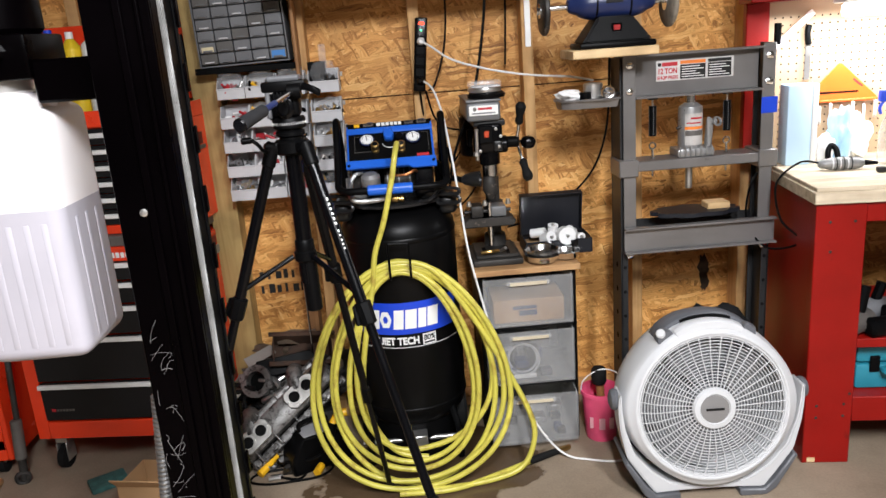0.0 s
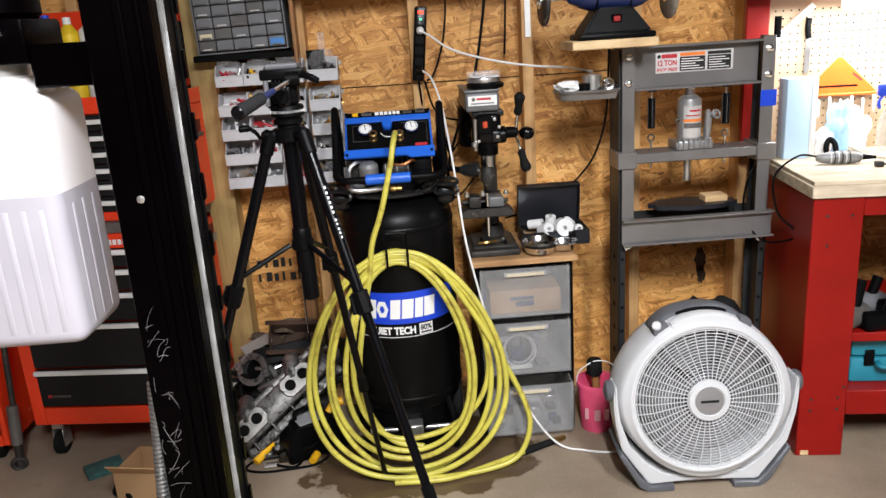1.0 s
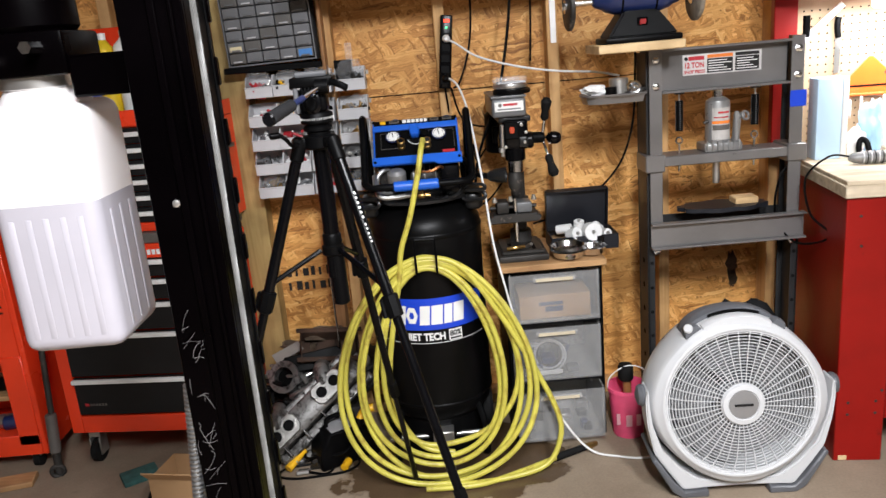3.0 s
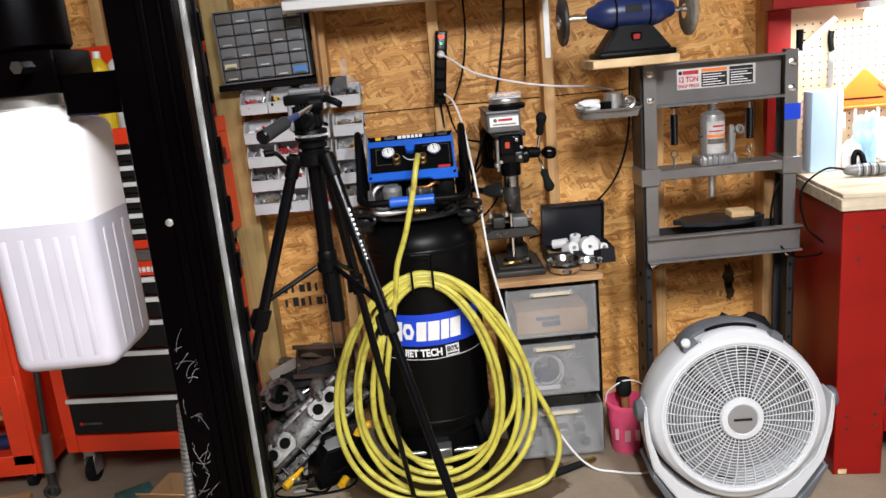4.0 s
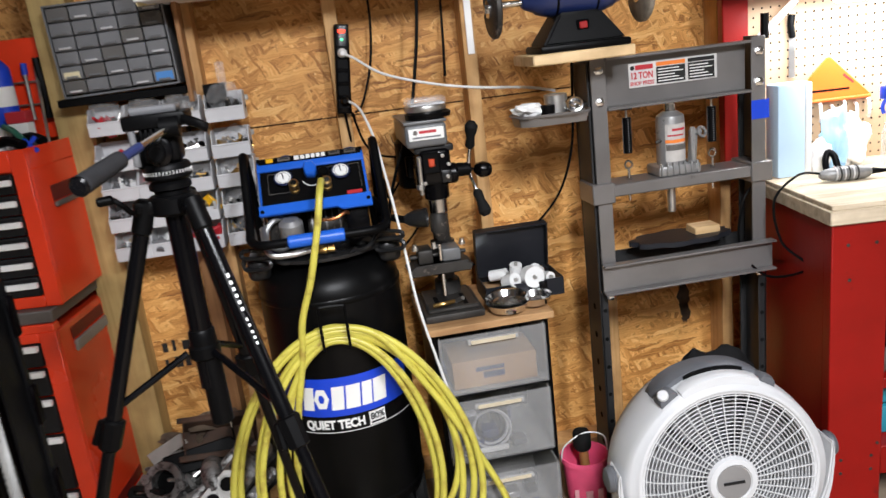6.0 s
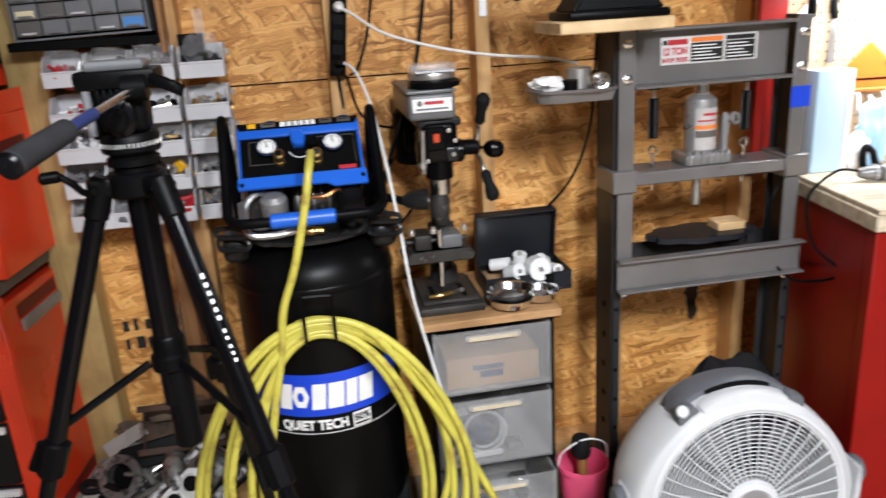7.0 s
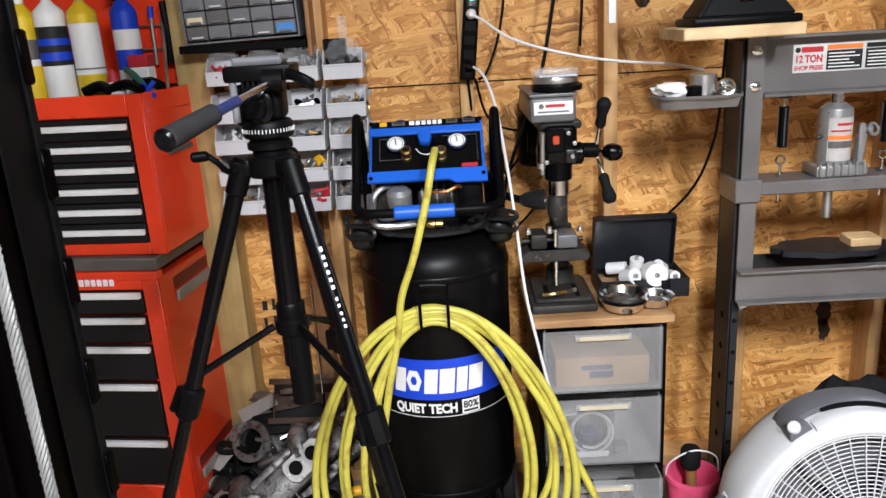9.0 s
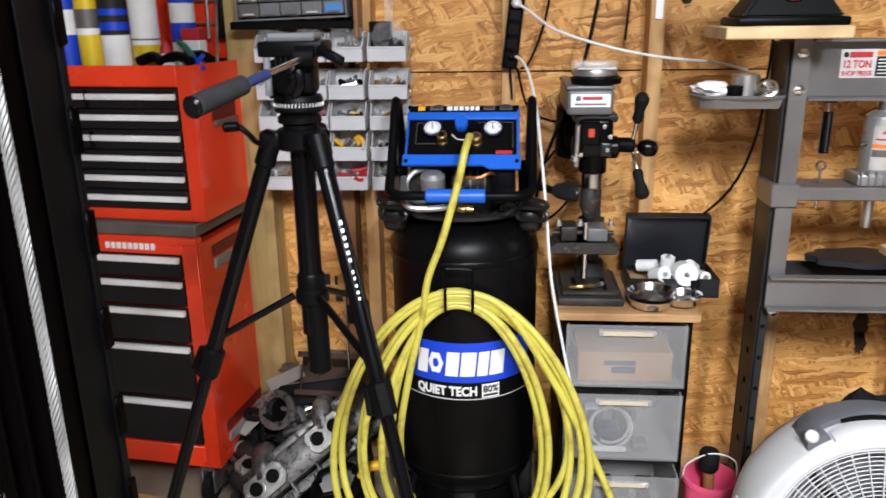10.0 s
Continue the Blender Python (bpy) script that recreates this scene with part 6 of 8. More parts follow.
part("slot", box(0.020, 0.060, -0.0012, 0.0005, 0.070, 0.076, 0, m=pose(0, 0, 0, 0, 40, 0) @ Matrix.Translation((-0.035, 0, 0.012))), RED_INK, sq)
for k in range(7):
    h = solo("peg_hook", tube([(0, 0.012, 0.02), (0, -0.02, 0.018), (0, -0.035, 0.0), (0, -0.038, -0.022), (0, -0.025, -0.032)], 0.0045, 6), WHITE, "white plastic peg hook", "hook", (0, 0, 0), "peg hooks")
    h.matrix_basis = BM @ pose(0.195 + k * 0.036, 0.628, 1.055 - 0.012 * (k % 2), 0, 0, -20)
kn = thing("putty_knife", "black handled putty knife hung on the pegboard", "putty knife", m=BM @ pose(0.180, 0.622, 1.20))
part("handle", tube([(0, 0, 0.14), (-0.003, 0, 0.11), (0.002, 0, 0.075)], 0.010, 10), BLACK, kn)
part("blade", box(-0.008, 0.010, 0.0, 0.002, -0.04, 0.075, 0.0005), STEEL, kn)
rl = solo("wooden_rule", box(-0.10, 0.10, 0, 0.004, -0.010, 0.010, 0.001), WHITE, "white painted wooden rule hung at a slant", "rule", (0, 0, 0))
rl.matrix_basis = BM @ pose(0.115, 0.612, 1.315, 0, -42, 0)
sb = thing("spray_bottle", "clear spray bottle with a blue trigger head", "spray bottle", m=BM @ pose(0.375, 0.42, 0.895))
part("bottle", lathe([(0.034, 0), (0.036, 0.004), (0.036, 0.10), (0.028, 0.135), (0.014, 0.165), (0.014, 0.175)], 24, cap=True), CLEAR, sb)
part("neck", lathe([(0.016, 0.175), (0.016, 0.195), (0.012, 0.198)], 18), WHITE, sb)
part("trigger_head", box(-0.045, 0.030, -0.012, 0.012, 0.198, 0.235, 0.006, 2), BLUE_LABEL, sb)
part("trigger", tube([(-0.030, 0, 0.200), (-0.040, 0, 0.18), (-0.036, 0, 0.16)], 0.005, 6), BLUE_LABEL, sb)
sb2 = copy_thing(sb, BM @ pose(0.52, 0.54, 0.895, 0, 0, 25))
rt = thing("rotary_tool", "grey corded rotary tool lying on the bench", "rotary tool", m=BM @ pose(0.165, 0.36, 0.895, 0, 0, -4))
part("body", lathe([(0.008, 0), (0.014, 0.010), (0.019, 0.04), (0.0205, 0.075), (0.0185, 0.115), (0.015, 0.130), (0.011, 0.134)], 18, m=pose(-0.03, 0, 0.0206, 0, 90, 0)), mat("tool_shell", (0.20, 0.20, 0.20), 0.35, 0.3, 0.3, 40, 0.1), rt)
for k in range(6):
    part("grip_ridge", ring(0.0190 + 0.0008 * (k % 2), 0.0022, 18, 6, pose(0.010 + k * 0.011, 0, 0.0206, 0, 90, 0)), DECK if k % 2 else GREY_BIN, rt)
part("nose", rod((0.104, 0, 0.0206), (0.145, 0, 0.018), 0.010, 12, 0.005), BLACK, rt)
part("wall_plug", box(0.120, 0.145, -0.075, -0.052, 0.0005, 0.018, 0.004, 2), DECK, rt)
part("cord", tube([(-0.03, 0, 0.026), (-0.09, -0.01, 0.03), (-0.16, -0.03, -0.03), (-0.15, -0.06, -0.14), (-0.10, -0.11, -0.20), (-0.18, -0.03, -0.24), (-0.235, 0.02, -0.16), (-0.22, 0.03, -0.03), (-0.16, 0.06, 0.02)], 0.0035, 6), BLACK, rt)
part("cord", tube([(0.14, -0.04, 0.004), (0.20, -0.06, 0.004), (0.26, -0.03, 0.004), (0.33, -0.05, 0.004)], 0.003, 6), BLACK, rt)

for u, v, sz, mt, lb, sd in ((0.262, 0.53, (0.036, 0.03, 0.085), CLOTH_BLUE, "light blue cloth bunched at the pegboard", 1), (0.320, 0.55, (0.045, 0.035, 0.075), WHITE, "white rag bunched at the pegboard", 2), (0.205, 0.50, (0.026, 0.022, 0.045), WHITE, "white rag bunched at the pegboard", 3)):
    solo("shop_cloth", crumple(BM @ pose(u, v, 0.895), sz, sd), mt, lb, "cloth", tuple(BM @ Vector((u, v, 0.895))), "cloths on the bench")
solo("mask_strap", tube([BM @ Vector(p) for p in ((0.205, 0.46, 0.906), (0.204, 0.465, 0.935), (0.214, 0.47, 0.955), (0.226, 0.46, 0.945), (0.232, 0.45, 0.915), (0.245, 0.44, 0.905))], 0.009, 10), BLACK, "black strap of a mask bunched on the bench", "strap", tuple(BM @ Vector((0.222, 0.46, 0.895))))
bin_r = thing("red_tray", "red plastic tray with blue and white bottles", "tray", m=BM @ pose(0.70, 0.46, 0.895))
part("pan", shell(-0.14, 0.16, -0.06, 0.08, 0.0, 0.045, 0.004, "top"), RED, bin_r)
for i, (u, v, r, h, mt, lb) in enumerate([(0.60, 0.30, 0.022, 0.05, BLUE_LABEL, "blue plastic cap on the bench"), (0.66, 0.30, 0.020, 0.045, BLUE_LABEL, "blue plastic cap on the bench"), (0.62, 0.45, 0.026, 0.11, WHITE, "white plastic bottle in the tray"), (0.70, 0.47, 0.028, 0.10, WHITE, "white plastic bottle in the tray"), (0.77, 0.47, 0.025, 0.09, BAG, "clear jar in the tray")]):
    solo("bottle", lathe([(r, 0), (r, h * 0.7), (r * 0.5, h * 0.88), (r * 0.5, h), (0, h)], 18, m=BM @ pose(u, v, 0.900 if v > 0.4 else 0.895)), mt, lb, "bottle", tuple(BM @ Vector((u, v, 0.895))), "bench bottles")
cup = thing("parts_cup", "dark holder with pens on the pegboard", "holder", m=BM @ pose(0.60, 0.60, 1.03))
part("holder", shell(-0.06, 0.07, -0.035, 0.035, 0, 0.06, 0.003, "top"), GREY_DARK, cup)
for k in range(6):
    part("pen", rod((-0.04 + k * 0.018, 0, 0.01), (-0.045 + k * 0.020, 0, 0.10 + 0.01 * (k % 3)), 0.004, 6), [WHITE, BLACK, BLUE_LABEL][k % 3], cup)
for u in (0.60, 0.74):
    pp = solo("paper_note", box(-0.045, 0.045, 0, 0.001, -0.05, 0.05, 0), WHITE_LABEL, "white printed note pinned to the pegboard", "note", (0, 0, 0), "notes")
    pp.matrix_basis = BM @ pose(u, 0.636, 1.19)
# cases under the bench
for i, (u, z, w) in enumerate([(0.22, 0.218, 0.30), (0.56, 0.218, 0.30)]):
    c = thing("tool_case", "teal plastic power tool case under the bench", "tool case", m=BM @ pose(u, 0.19, z), group="teal tool cases")
    part("body", box(0, w, 0, 0.30, 0, 0.085, 0.012, 2), TEAL, c)
    part("lid", box(0, w, 0, 0.30, 0.090, 0.150, 0.012, 2), TEAL, c)
    part("handle", tube([(0.08, -0.005, 0.07), (0.09, -0.035, 0.07), (w - 0.09, -0.035, 0.07), (w - 0.08, -0.005, 0.07)], 0.010, 8), TEAL, c)
    for x in (0.04, w - 0.06):
        part("latch", box(x, x + 0.03, -0.008, 0.0, 0.06, 0.115, 0.003), BLACK, c)
rnd = random.Random(5)
for i in range(16):
    u, v = 0.21 + (i % 8) * 0.085, 0.18 + 0.12 * (i // 8) + rnd.uniform(-0.02, 0.02)
    w, h = rnd.uniform(0.03, 0.05), rnd.uniform(0.06, 0.17)
    ob = thing("power_tool", "dark corded power tool stowed on the shelf", "power tool", m=BM @ pose(u, v, 0.412, 0, 0, rnd.uniform(-40, 40)), group="tools on the bench shelf")
    mt = rnd.choice([BLACK, BLACK, GREY_DARK, RED_INK, CHEST_TOP])
    part("body", lathe([(w * 0.5, 0), (w * 0.8, 0.01), (w * 0.8, 0.12), (w * 0.5, 0.14), (0, 0.14)], 14, m=pose(-0.07, 0, w * 0.8, 0, 90, 0)), mt, ob)
    part("grip", tube([(0, 0, w * 0.5), (0.02, 0, h * 0.6), (0.035, 0, h)], 0.016, 8), BLACK, ob)

# ---- tool chest ----
BEFORE = set(scene.objects)
low = thing("tool_cabinet", "red rolling tool cabinet with dark drawers, scuffed", "tool cabinet", (-1.06, 2.80, 0))
X0, X1, Y0, Y1 = -1.385, -0.748, 2.625, 2.975
part("body", box(X0, X1, Y0 + 0.012, Y1, 0.13, 0.790, 0.004), RED, low)
part("front_frame", box(X0, X0 + 0.045, Y0, Y0 + 0.0115, 0.13, 0.790, 0.002), RED, low)
part("front_frame", box(X1 - 0.045, X1, Y0, Y0 + 0.0115, 0.13, 0.790, 0.002), RED, low)
part("front_frame", box(X0 + 0.045, X1 - 0.045, Y0, Y0 + 0.0115, 0.13, 0.195, 0.002), RED, low)
part("front_frame", box(X0 + 0.045, X1 - 0.045, Y0, Y0 + 0.0115, 0.764, 0.790, 0.002), RED, low)
nm = part("name_rail", box(X0, X1, Y0 - 0.003, Y0 + 0.030, 0.790, 0.812, 0.003), RED, low)
part("top_ledge", box(X0, X1, Y0 + 0.004, Y1, 0.812, 0.846, 0.004), CHEST_TOP, low, "worn bare steel ledge")
for i in range(9):
    part("logo_block", box(-1.010 + i * 0.0165, -0.998 + i * 0.0165, Y0 - 0.0045, Y0 - 0.0005, 0.776, 0.794, 0.001), ALU, low)
LOWER = [(0.702, 0.762), (0.622, 0.694), (0.516, 0.614), (0.350, 0.508), (0.203, 0.342)]
for z0, z1 in LOWER:
    d = part("drawer", box(X0 + 0.047, X1 - 0.047, Y0 - 0.006, Y0 + 0.010, z0, z1, 0.003), CHEST_GREY, low)
    part("drawer_pull", box(X0 + 0.047, X1 - 0.047, Y0 - 0.020, Y0 - 0.0065, z1 - 0.017, z1 - 0.001, 0.003, 2), ALU, d)
part("drawer_badge", box(X0 + 0.075, X0 + 0.078 + 0.012, Y0 - 0.0072, Y0 - 0.0062, 0.238, 0.248, 0), RED_INK, low)
for k in range(6):
    part("print_bar", box(X0 + 0.094 + k * 0.011, X0 + 0.101 + k * 0.011, Y0 - 0.0072, Y0 - 0.0062, 0.239, 0.247, 0), CHEST_TOP, low)
ALU_DULL = mat("dull_grey_trim", (0.34, 0.32, 0.29), 0.5, 0.2, 0.15, 14, 0.05)
for z, y0, y1 in ((0.705, 2.70, 2.90), (0.185, 2.68, 2.90)):
    part("side_bar", box(X1 + 0.0005, X1 + 0.010, y0, y1, z, z + 0.030, 0.003), ALU_DULL, low)
    # a flat patch: its darker red carries the shade of the recess
    part("side_recess", box(X1 + 0.0002, X1 + 0.0016, y0, y1, z + 0.035, z + 0.065, 0), mat("shaded_red_recess", (0.20, 0.012, 0.008), 0.5), low)
for x in (X0 + 0.06, X1 - 0.06):
    for y in (Y0 + 0.05, Y1 - 0.05):
        cs2 = part("caster", box(x - 0.022, x + 0.022, y - 0.025, y + 0.025, 0.098, 0.130, 0.003), STEEL, low)
        part("fork", box(x - 0.020, x - 0.016, y - 0.03, y + 0.02, 0.03, 0.098, 0.001), STEEL, cs2)
        part("fork", box(x + 0.016, x + 0.020, y - 0.03, y + 0.02, 0.03, 0.098, 0.001), STEEL, cs2)
        part("tyre", lathe([(0.030, -0.014), (0.043, -0.011), (0.043, 0.011), (0.030, 0.014)], 24, m=spin_to((x, y - 0.01, 0.043), (1, 0, 0))), RUBBER, cs2)

up = thing("tool_chest", "red top chest with slim drawers and open lid", "tool chest", (-1.03, 2.83, 0.846))
A0, A1, B0, B1 = -1.350, -0.728, 2.655, 2.975
ZB, ZT = 0.848, 1.245
part("body", box(A0, A1, B0 + 0.012, B1, ZB, ZT - 0.05, 0.003), RED, up)
part("front_frame", box(A0, A0 + 0.040, B0, B0 + 0.0115, ZB, ZT, 0.002), RED, up)
part("front_frame", box(A1 - 0.040, A1, B0, B0 + 0.0115, ZB, ZT, 0.002), RED, up)
part("front_frame", box(A0 + 0.04, A1 - 0.04, B0, B0 + 0.0115, ZT - 0.052, ZT, 0.002), RED, up)
part("front_frame", box(A0 + 0.04, A1 - 0.04, B0, B0 + 0.0115, ZB, ZB + 0.030, 0.002), RED, up)
part("tray_wall", box(A1 - 0.003, A1, B0 + 0.0115, B1, ZT - 0.05, ZT, 0.001), RED, up)
part("tray_wall", box(A0, A0 + 0.003, B0 + 0.0115, B1, ZT - 0.05, ZT, 0.001), RED, up)
part("tray_liner", box(A0 + 0.004, A1 - 0.004, B0 + 0.014, B1 - 0.004, ZT - 0.05, ZT - 0.012, 0.001), RUBBER, up)
n_d = 6
for k in range(n_d):
    z1 = ZT - 0.056 - k * 0.0520
    d = part("drawer", box(A0 + 0.042, A1 - 0.042, B0 - 0.006, B0 + 0.010, z1 - 0.049, z1, 0.003), CHEST_GREY, up)
    part("drawer_pull", box(A0 + 0.042, A1 - 0.042, B0 - 0.018, B0 - 0.0065, z1 - 0.027, z1 - 0.012, 0.003, 2), ALU, d)
    if k in (0, 2):
        part("drawer_gap", box(-1.02, -1.017, B0 - 0.0185, B0 - 0.005, z1 - 0.047, z1 - 0.002, 0), HOLE, d)
part("lid", box(A0, A1, B1 - 0.024, B1, ZT + 0.001, 1.515, 0.004, 2), RED, up, "raised red steel lid")
part("lid_stay", rod((A1 - 0.06, B1 - 0.03, 1.44), (A1 - 0.01, B1 - 0.16, ZT - 0.01), 0.004, 6), STEEL, up)
for z in (1.34, 1.40):
    part("lid_rail", rod((A1 - 0.16, B1 - 0.035, z), (A1 - 0.05, B1 - 0.035, z), 0.003, 6), STEEL, up)
part("side_bar", box(A1 + 0.0005, A1 + 0.010, 2.74, 2.87, 1.085, 1.098, 0.002), CHEST_TOP, up)
# grip slot drawn flat, with its shade put into the dark red
part("side_recess", box(A1 + 0.0002, A1 + 0.0014, 2.74, 2.87, 1.100, 1.140, 0), mat("shaded_red_slot", (0.12, 0.01, 0.008), 0.5), up)
lk = part("lock", lathe([(0.011, 0), (0.011, 0.004), (0.007, 0.006), (0, 0.006)], 16, m=spin_to((-1.085, B0, 1.220), (0, -1, 0))), CHROME, up)


def can(x, y, r, h, bands, label, cap=WHITE, neck=0.5):
    """A spray can or gas bottle; bands are (from, to, material) of its height."""
    c = thing("spray_can", label, "can", (x, y, ZT - 0.012), group="cans on the tool chest")
    mv = Matrix.Translation((x, y, ZT - 0.011))
    for a, b, mt in bands:
        part("body", lathe([(r, a * h), (r, b * h)], 28, m=mv), mt, c)
    part("shoulder", lathe([(r, h), (r * 0.92, h + 0.010), (r * neck, h + 0.028), (r * neck * 0.8, h + 0.034)], 28, m=mv), bands[-1][2], c)
    part("cap", lathe([(r * neck * 0.8, h + 0.032), (r * neck * 0.8, h + 0.055), (0, h + 0.057)], 20, m=mv), cap, c)
    return c


YCAN = mat("yellow_can", (0.75, 0.52, 0.02), 0.35, 0.1, 0.05)
can(-1.000, 2.775, 0.037, 0.205, [(0, 0.40, WHITE_LABEL), (0.40, 0.46, INK), (0.46, 0.56, BLUE_LABEL), (0.56, 0.64, INK), (0.64, 0.72, BLUE_LABEL), (0.72, 0.86, INK), (0.86, 0.92, WHITE), (0.92, 1.0, WHITE_LABEL)], "grey and black propane bottle on the chest", STEEL, 0.4)
can(-0.925, 2.795, 0.036, 0.200, [(0, 0.28, YCAN), (0.28, 0.34, WHITE_LABEL), (0.34, 0.36, CHEST_TOP), (0.36, 0.9, WHITE_LABEL), (0.9, 1, YCAN)], "yellow and white gas bottle on the chest", STEEL, 0.4)
can(-1.068, 2.765, 0.031, 0.200, [(0, 0.42, YCAN), (0.42, 0.50, WHITE_LABEL), (0.50, 0.74, CHEST_TOP), (0.74, 1, YCAN)], "yellow and white spray can on the chest", WHITE)
can(-1.134, 2.76, 0.031, 0.210, [(0, 0.4, BLUE_LABEL), (0.4, 0.7, WHITE_LABEL), (0.7, 1, BLUE_LABEL)], "blue and white spray can on the chest", BLUE_LABEL)
can(-0.850, 2.860, 0.033, 0.20, [(0, 0.3, WHITE_LABEL), (0.3, 0.55, BLUE_LABEL), (0.55, 0.8, WHITE_LABEL), (0.8, 1, BLUE_LABEL)], "blue and white spray can on the chest", WHITE)
gb = thing("glue_bottle", "small white bottle with a red cap", "bottle", (-0.835, 2.735, ZT - 0.012))
part("body", lathe([(0.024, 0), (0.025, 0.003), (0.025, 0.028), (0.012, 0.040)], 20, m=Matrix.Translation((-0.835, 2.735, ZT - 0.011))), WHITE, gb)
part("cap", lathe([(0.016, 0.036), (0.014, 0.050), (0.006, 0.066), (0, 0.067)], 16, m=Matrix.Translation((-0.835, 2.735, ZT - 0.011))), RED_INK, gb)
bx = thing("small_carton", "small white and red carton on the chest", "carton", (-0.795, 2.80, ZT - 0.012))
part("box", box(-0.820, -0.770, 2.79, 2.83, ZT - 0.011, ZT + 0.055, 0.002), WHITE_LABEL, bx)
part("lid", box(-0.821, -0.769, 2.789, 2.831, ZT + 0.0555, ZT + 0.085, 0.002), RED_INK, bx)
part("print_bar", box(-0.815, -0.775, 2.7885, 2.7898, ZT + 0.010, ZT + 0.030, 0), INK, bx)
pl = thing("clamp", "green and blue handled spring clamp on the chest", "clamp", (-0.77, 2.76, ZT))
part("jaw", tube([(-0.845, 2.82, ZT + 0.050), (-0.80, 2.77, ZT + 0.040), (-0.76, 2.735, ZT + 0.015)], 0.008, 8), mat("green_plastic", (0.02, 0.16, 0.10), 0.4), pl)
part("handle", tube([(-0.765, 2.738, ZT + 0.018), (-0.745, 2.725, ZT + 0.002), (-0.725, 2.715, ZT - 0.012)], 0.007, 8), BLUE_LABEL, pl)
part("handle", tube([(-0.745, 2.725, ZT + 0.004), (-0.728, 2.73, ZT + 0.022)], 0.006, 8, steps=3), BLUE_LABEL, pl)
for i, (x, y, w) in enumerate([(-0.80, 2.715, 0.05), (-0.87, 2.72, 0.04), (-0.77, 2.78, 0.04)]):
    solo("pliers", tube([(x - w, y, ZT + 0.004), (x, y + 0.01, ZT + 0.018), (x + w, y - 0.01, ZT + 0.006)], 0.013, 8), BLACK, "black handled hand tool lying on the chest", "hand tool", (x, y, ZT - 0.01), "tools on the chest")
hg = thing("hung_tools", "black handled caliper hung inside the chest lid", "caliper", (-0.80, B1 - 0.045, 1.30))
part("handle", tube([(-0.775, B1 - 0.045, 1.46), (-0.770, B1 - 0.048, 1.38), (-0.775, B1 - 0.046, 1.30)], 0.010, 8), BLACK, hg)
part("shaft", rod((-0.815, B1 - 0.045, 1.30), (-0.812, B1 - 0.045, 1.42), 0.005, 8), STEEL, hg)
part("blue_grip", rod((-0.812, B1 - 0.045, 1.42), (-0.810, B1 - 0.045, 1.45), 0.008, 8), BLUE_LABEL, hg)
tm = thing("trim_bracket", "black plastic grip hung beside the chest lid", "bracket", (-0.98, 2.93, 1.50))
part("body", tube([(-1.02, 2.93, 1.66), (-0.98, 2.93, 1.60), (-0.94, 2.92, 1.57), (-0.90, 2.92, 1.52), (-0.905, 2.92, 1.47)], 0.018, 10), BLACK, tm)

# the chest and all on it stand at a slight turn
SWING = Matrix.Translation((-0.748, 2.625, 0)) @ pose(0, 0, 0, 0, 0, -7) @ Matrix.Translation((0.748, -2.625, 0))
for ob in scene.objects:
    if ob not in BEFORE and ob.parent is None:
        ob.matrix_basis = SWING @ ob.matrix_basis

# ---- second red cabinet ----
lc = thing("red_cabinet", "red steel cabinet with an open bottom shelf", "cabinet", (-1.80, 2.85, 0))
part("side", box(-1.500, -1.480, 2.70, 2.97, 0.06, 0.92, 0.003), RED, lc)
part("side", box(-2.15, -2.13, 2.70, 2.97, 0.06, 0.92, 0.003), RED, lc)
part("front_panel", box(-2.13, -1.50, 2.70, 2.72, 0.44, 0.92, 0.003), RED, lc)
part("front_stile", box(-1.575, -1.50, 2.70, 2.72, 0.10, 0.44, 0.003), RED, lc)
part("base", box(-2.13, -1.50, 2.70, 2.97, 0.06, 0.14, 0.003), RED, lc)
part("shelf", box(-2.13, -1.50, 2.72, 2.96, 0.270, 0.288, 0.002), PLY, lc)
part("top", box(-2.15, -1.48, 2.69, 2.97, 0.92, 0.935, 0.003), BLACK, lc)
part("back", box(-2.13, -1.50, 2.955, 2.97, 0.14, 0.92, 0), RED, lc)
for k in range(5):
    part("vent_slot", box(-1.62, -1.52, 2.6985, 2.7005, 0.60 + k * 0.022, 0.606 + k * 0.022, 0), HOLE, lc)
for x in (-1.54, -2.09):
    part("caster", lathe([(0.02, -0.014), (0.03, -0.011), (0.03, 0.011), (0.02, 0.014)], 20, m=spin_to((x, 2.74, 0.03), (1, 0, 0))), RUBBER, lc)
    part("fork", box(x - 0.018, x + 0.018, 2.72, 2.76, 0.045, 0.060, 0.001), STEEL, lc)
for i, (x, z, mt) in enumerate([(-1.62, 0.14, BLUE_DARK), (-1.66, 0.14, STEEL), (-1.72, 0.14, BLACK), (-1.64, 0.288, BLACK), (-1.72, 0.288, RED_INK), (-1.80, 0.288, GREY_DARK)]):
    solo("socket_set", rod((x - 0.03, 2.76 + 0.02 * (i % 2), z + 0.026), (x + 0.045, 2.78, z + 0.026), 0.026, 12, bevel=0.004), mt, "loose dark tool on the cabinet shelf", "hand tool", (x, 2.77, z), "tools in the cabinet")

# ---- lift column beside the camera's way ----
lift = thing("lift_column", "black steel lift column with scratched paint and cable", "lift column", (-0.40, 1.42, 0))
part("column", box(-0.452, -0.354, 1.375, 1.385, 0.012, 2.45, 0.002), BLACK_POST, lift)
part("column_side", box(-0.452, -0.442, 1.385, 1.500, 0.012, 2.45, 0.002), BLACK_POST, lift)
part("column_side", box(-0.364, -0.354, 1.385, 1.490, 0.012, 2.45, 0.002), BLACK_POST, lift)
part("column_rib", box(-0.405, -0.392, 1.368, 1.3755, 0.012, 2.45, 0.002), BLACK_POST, lift)
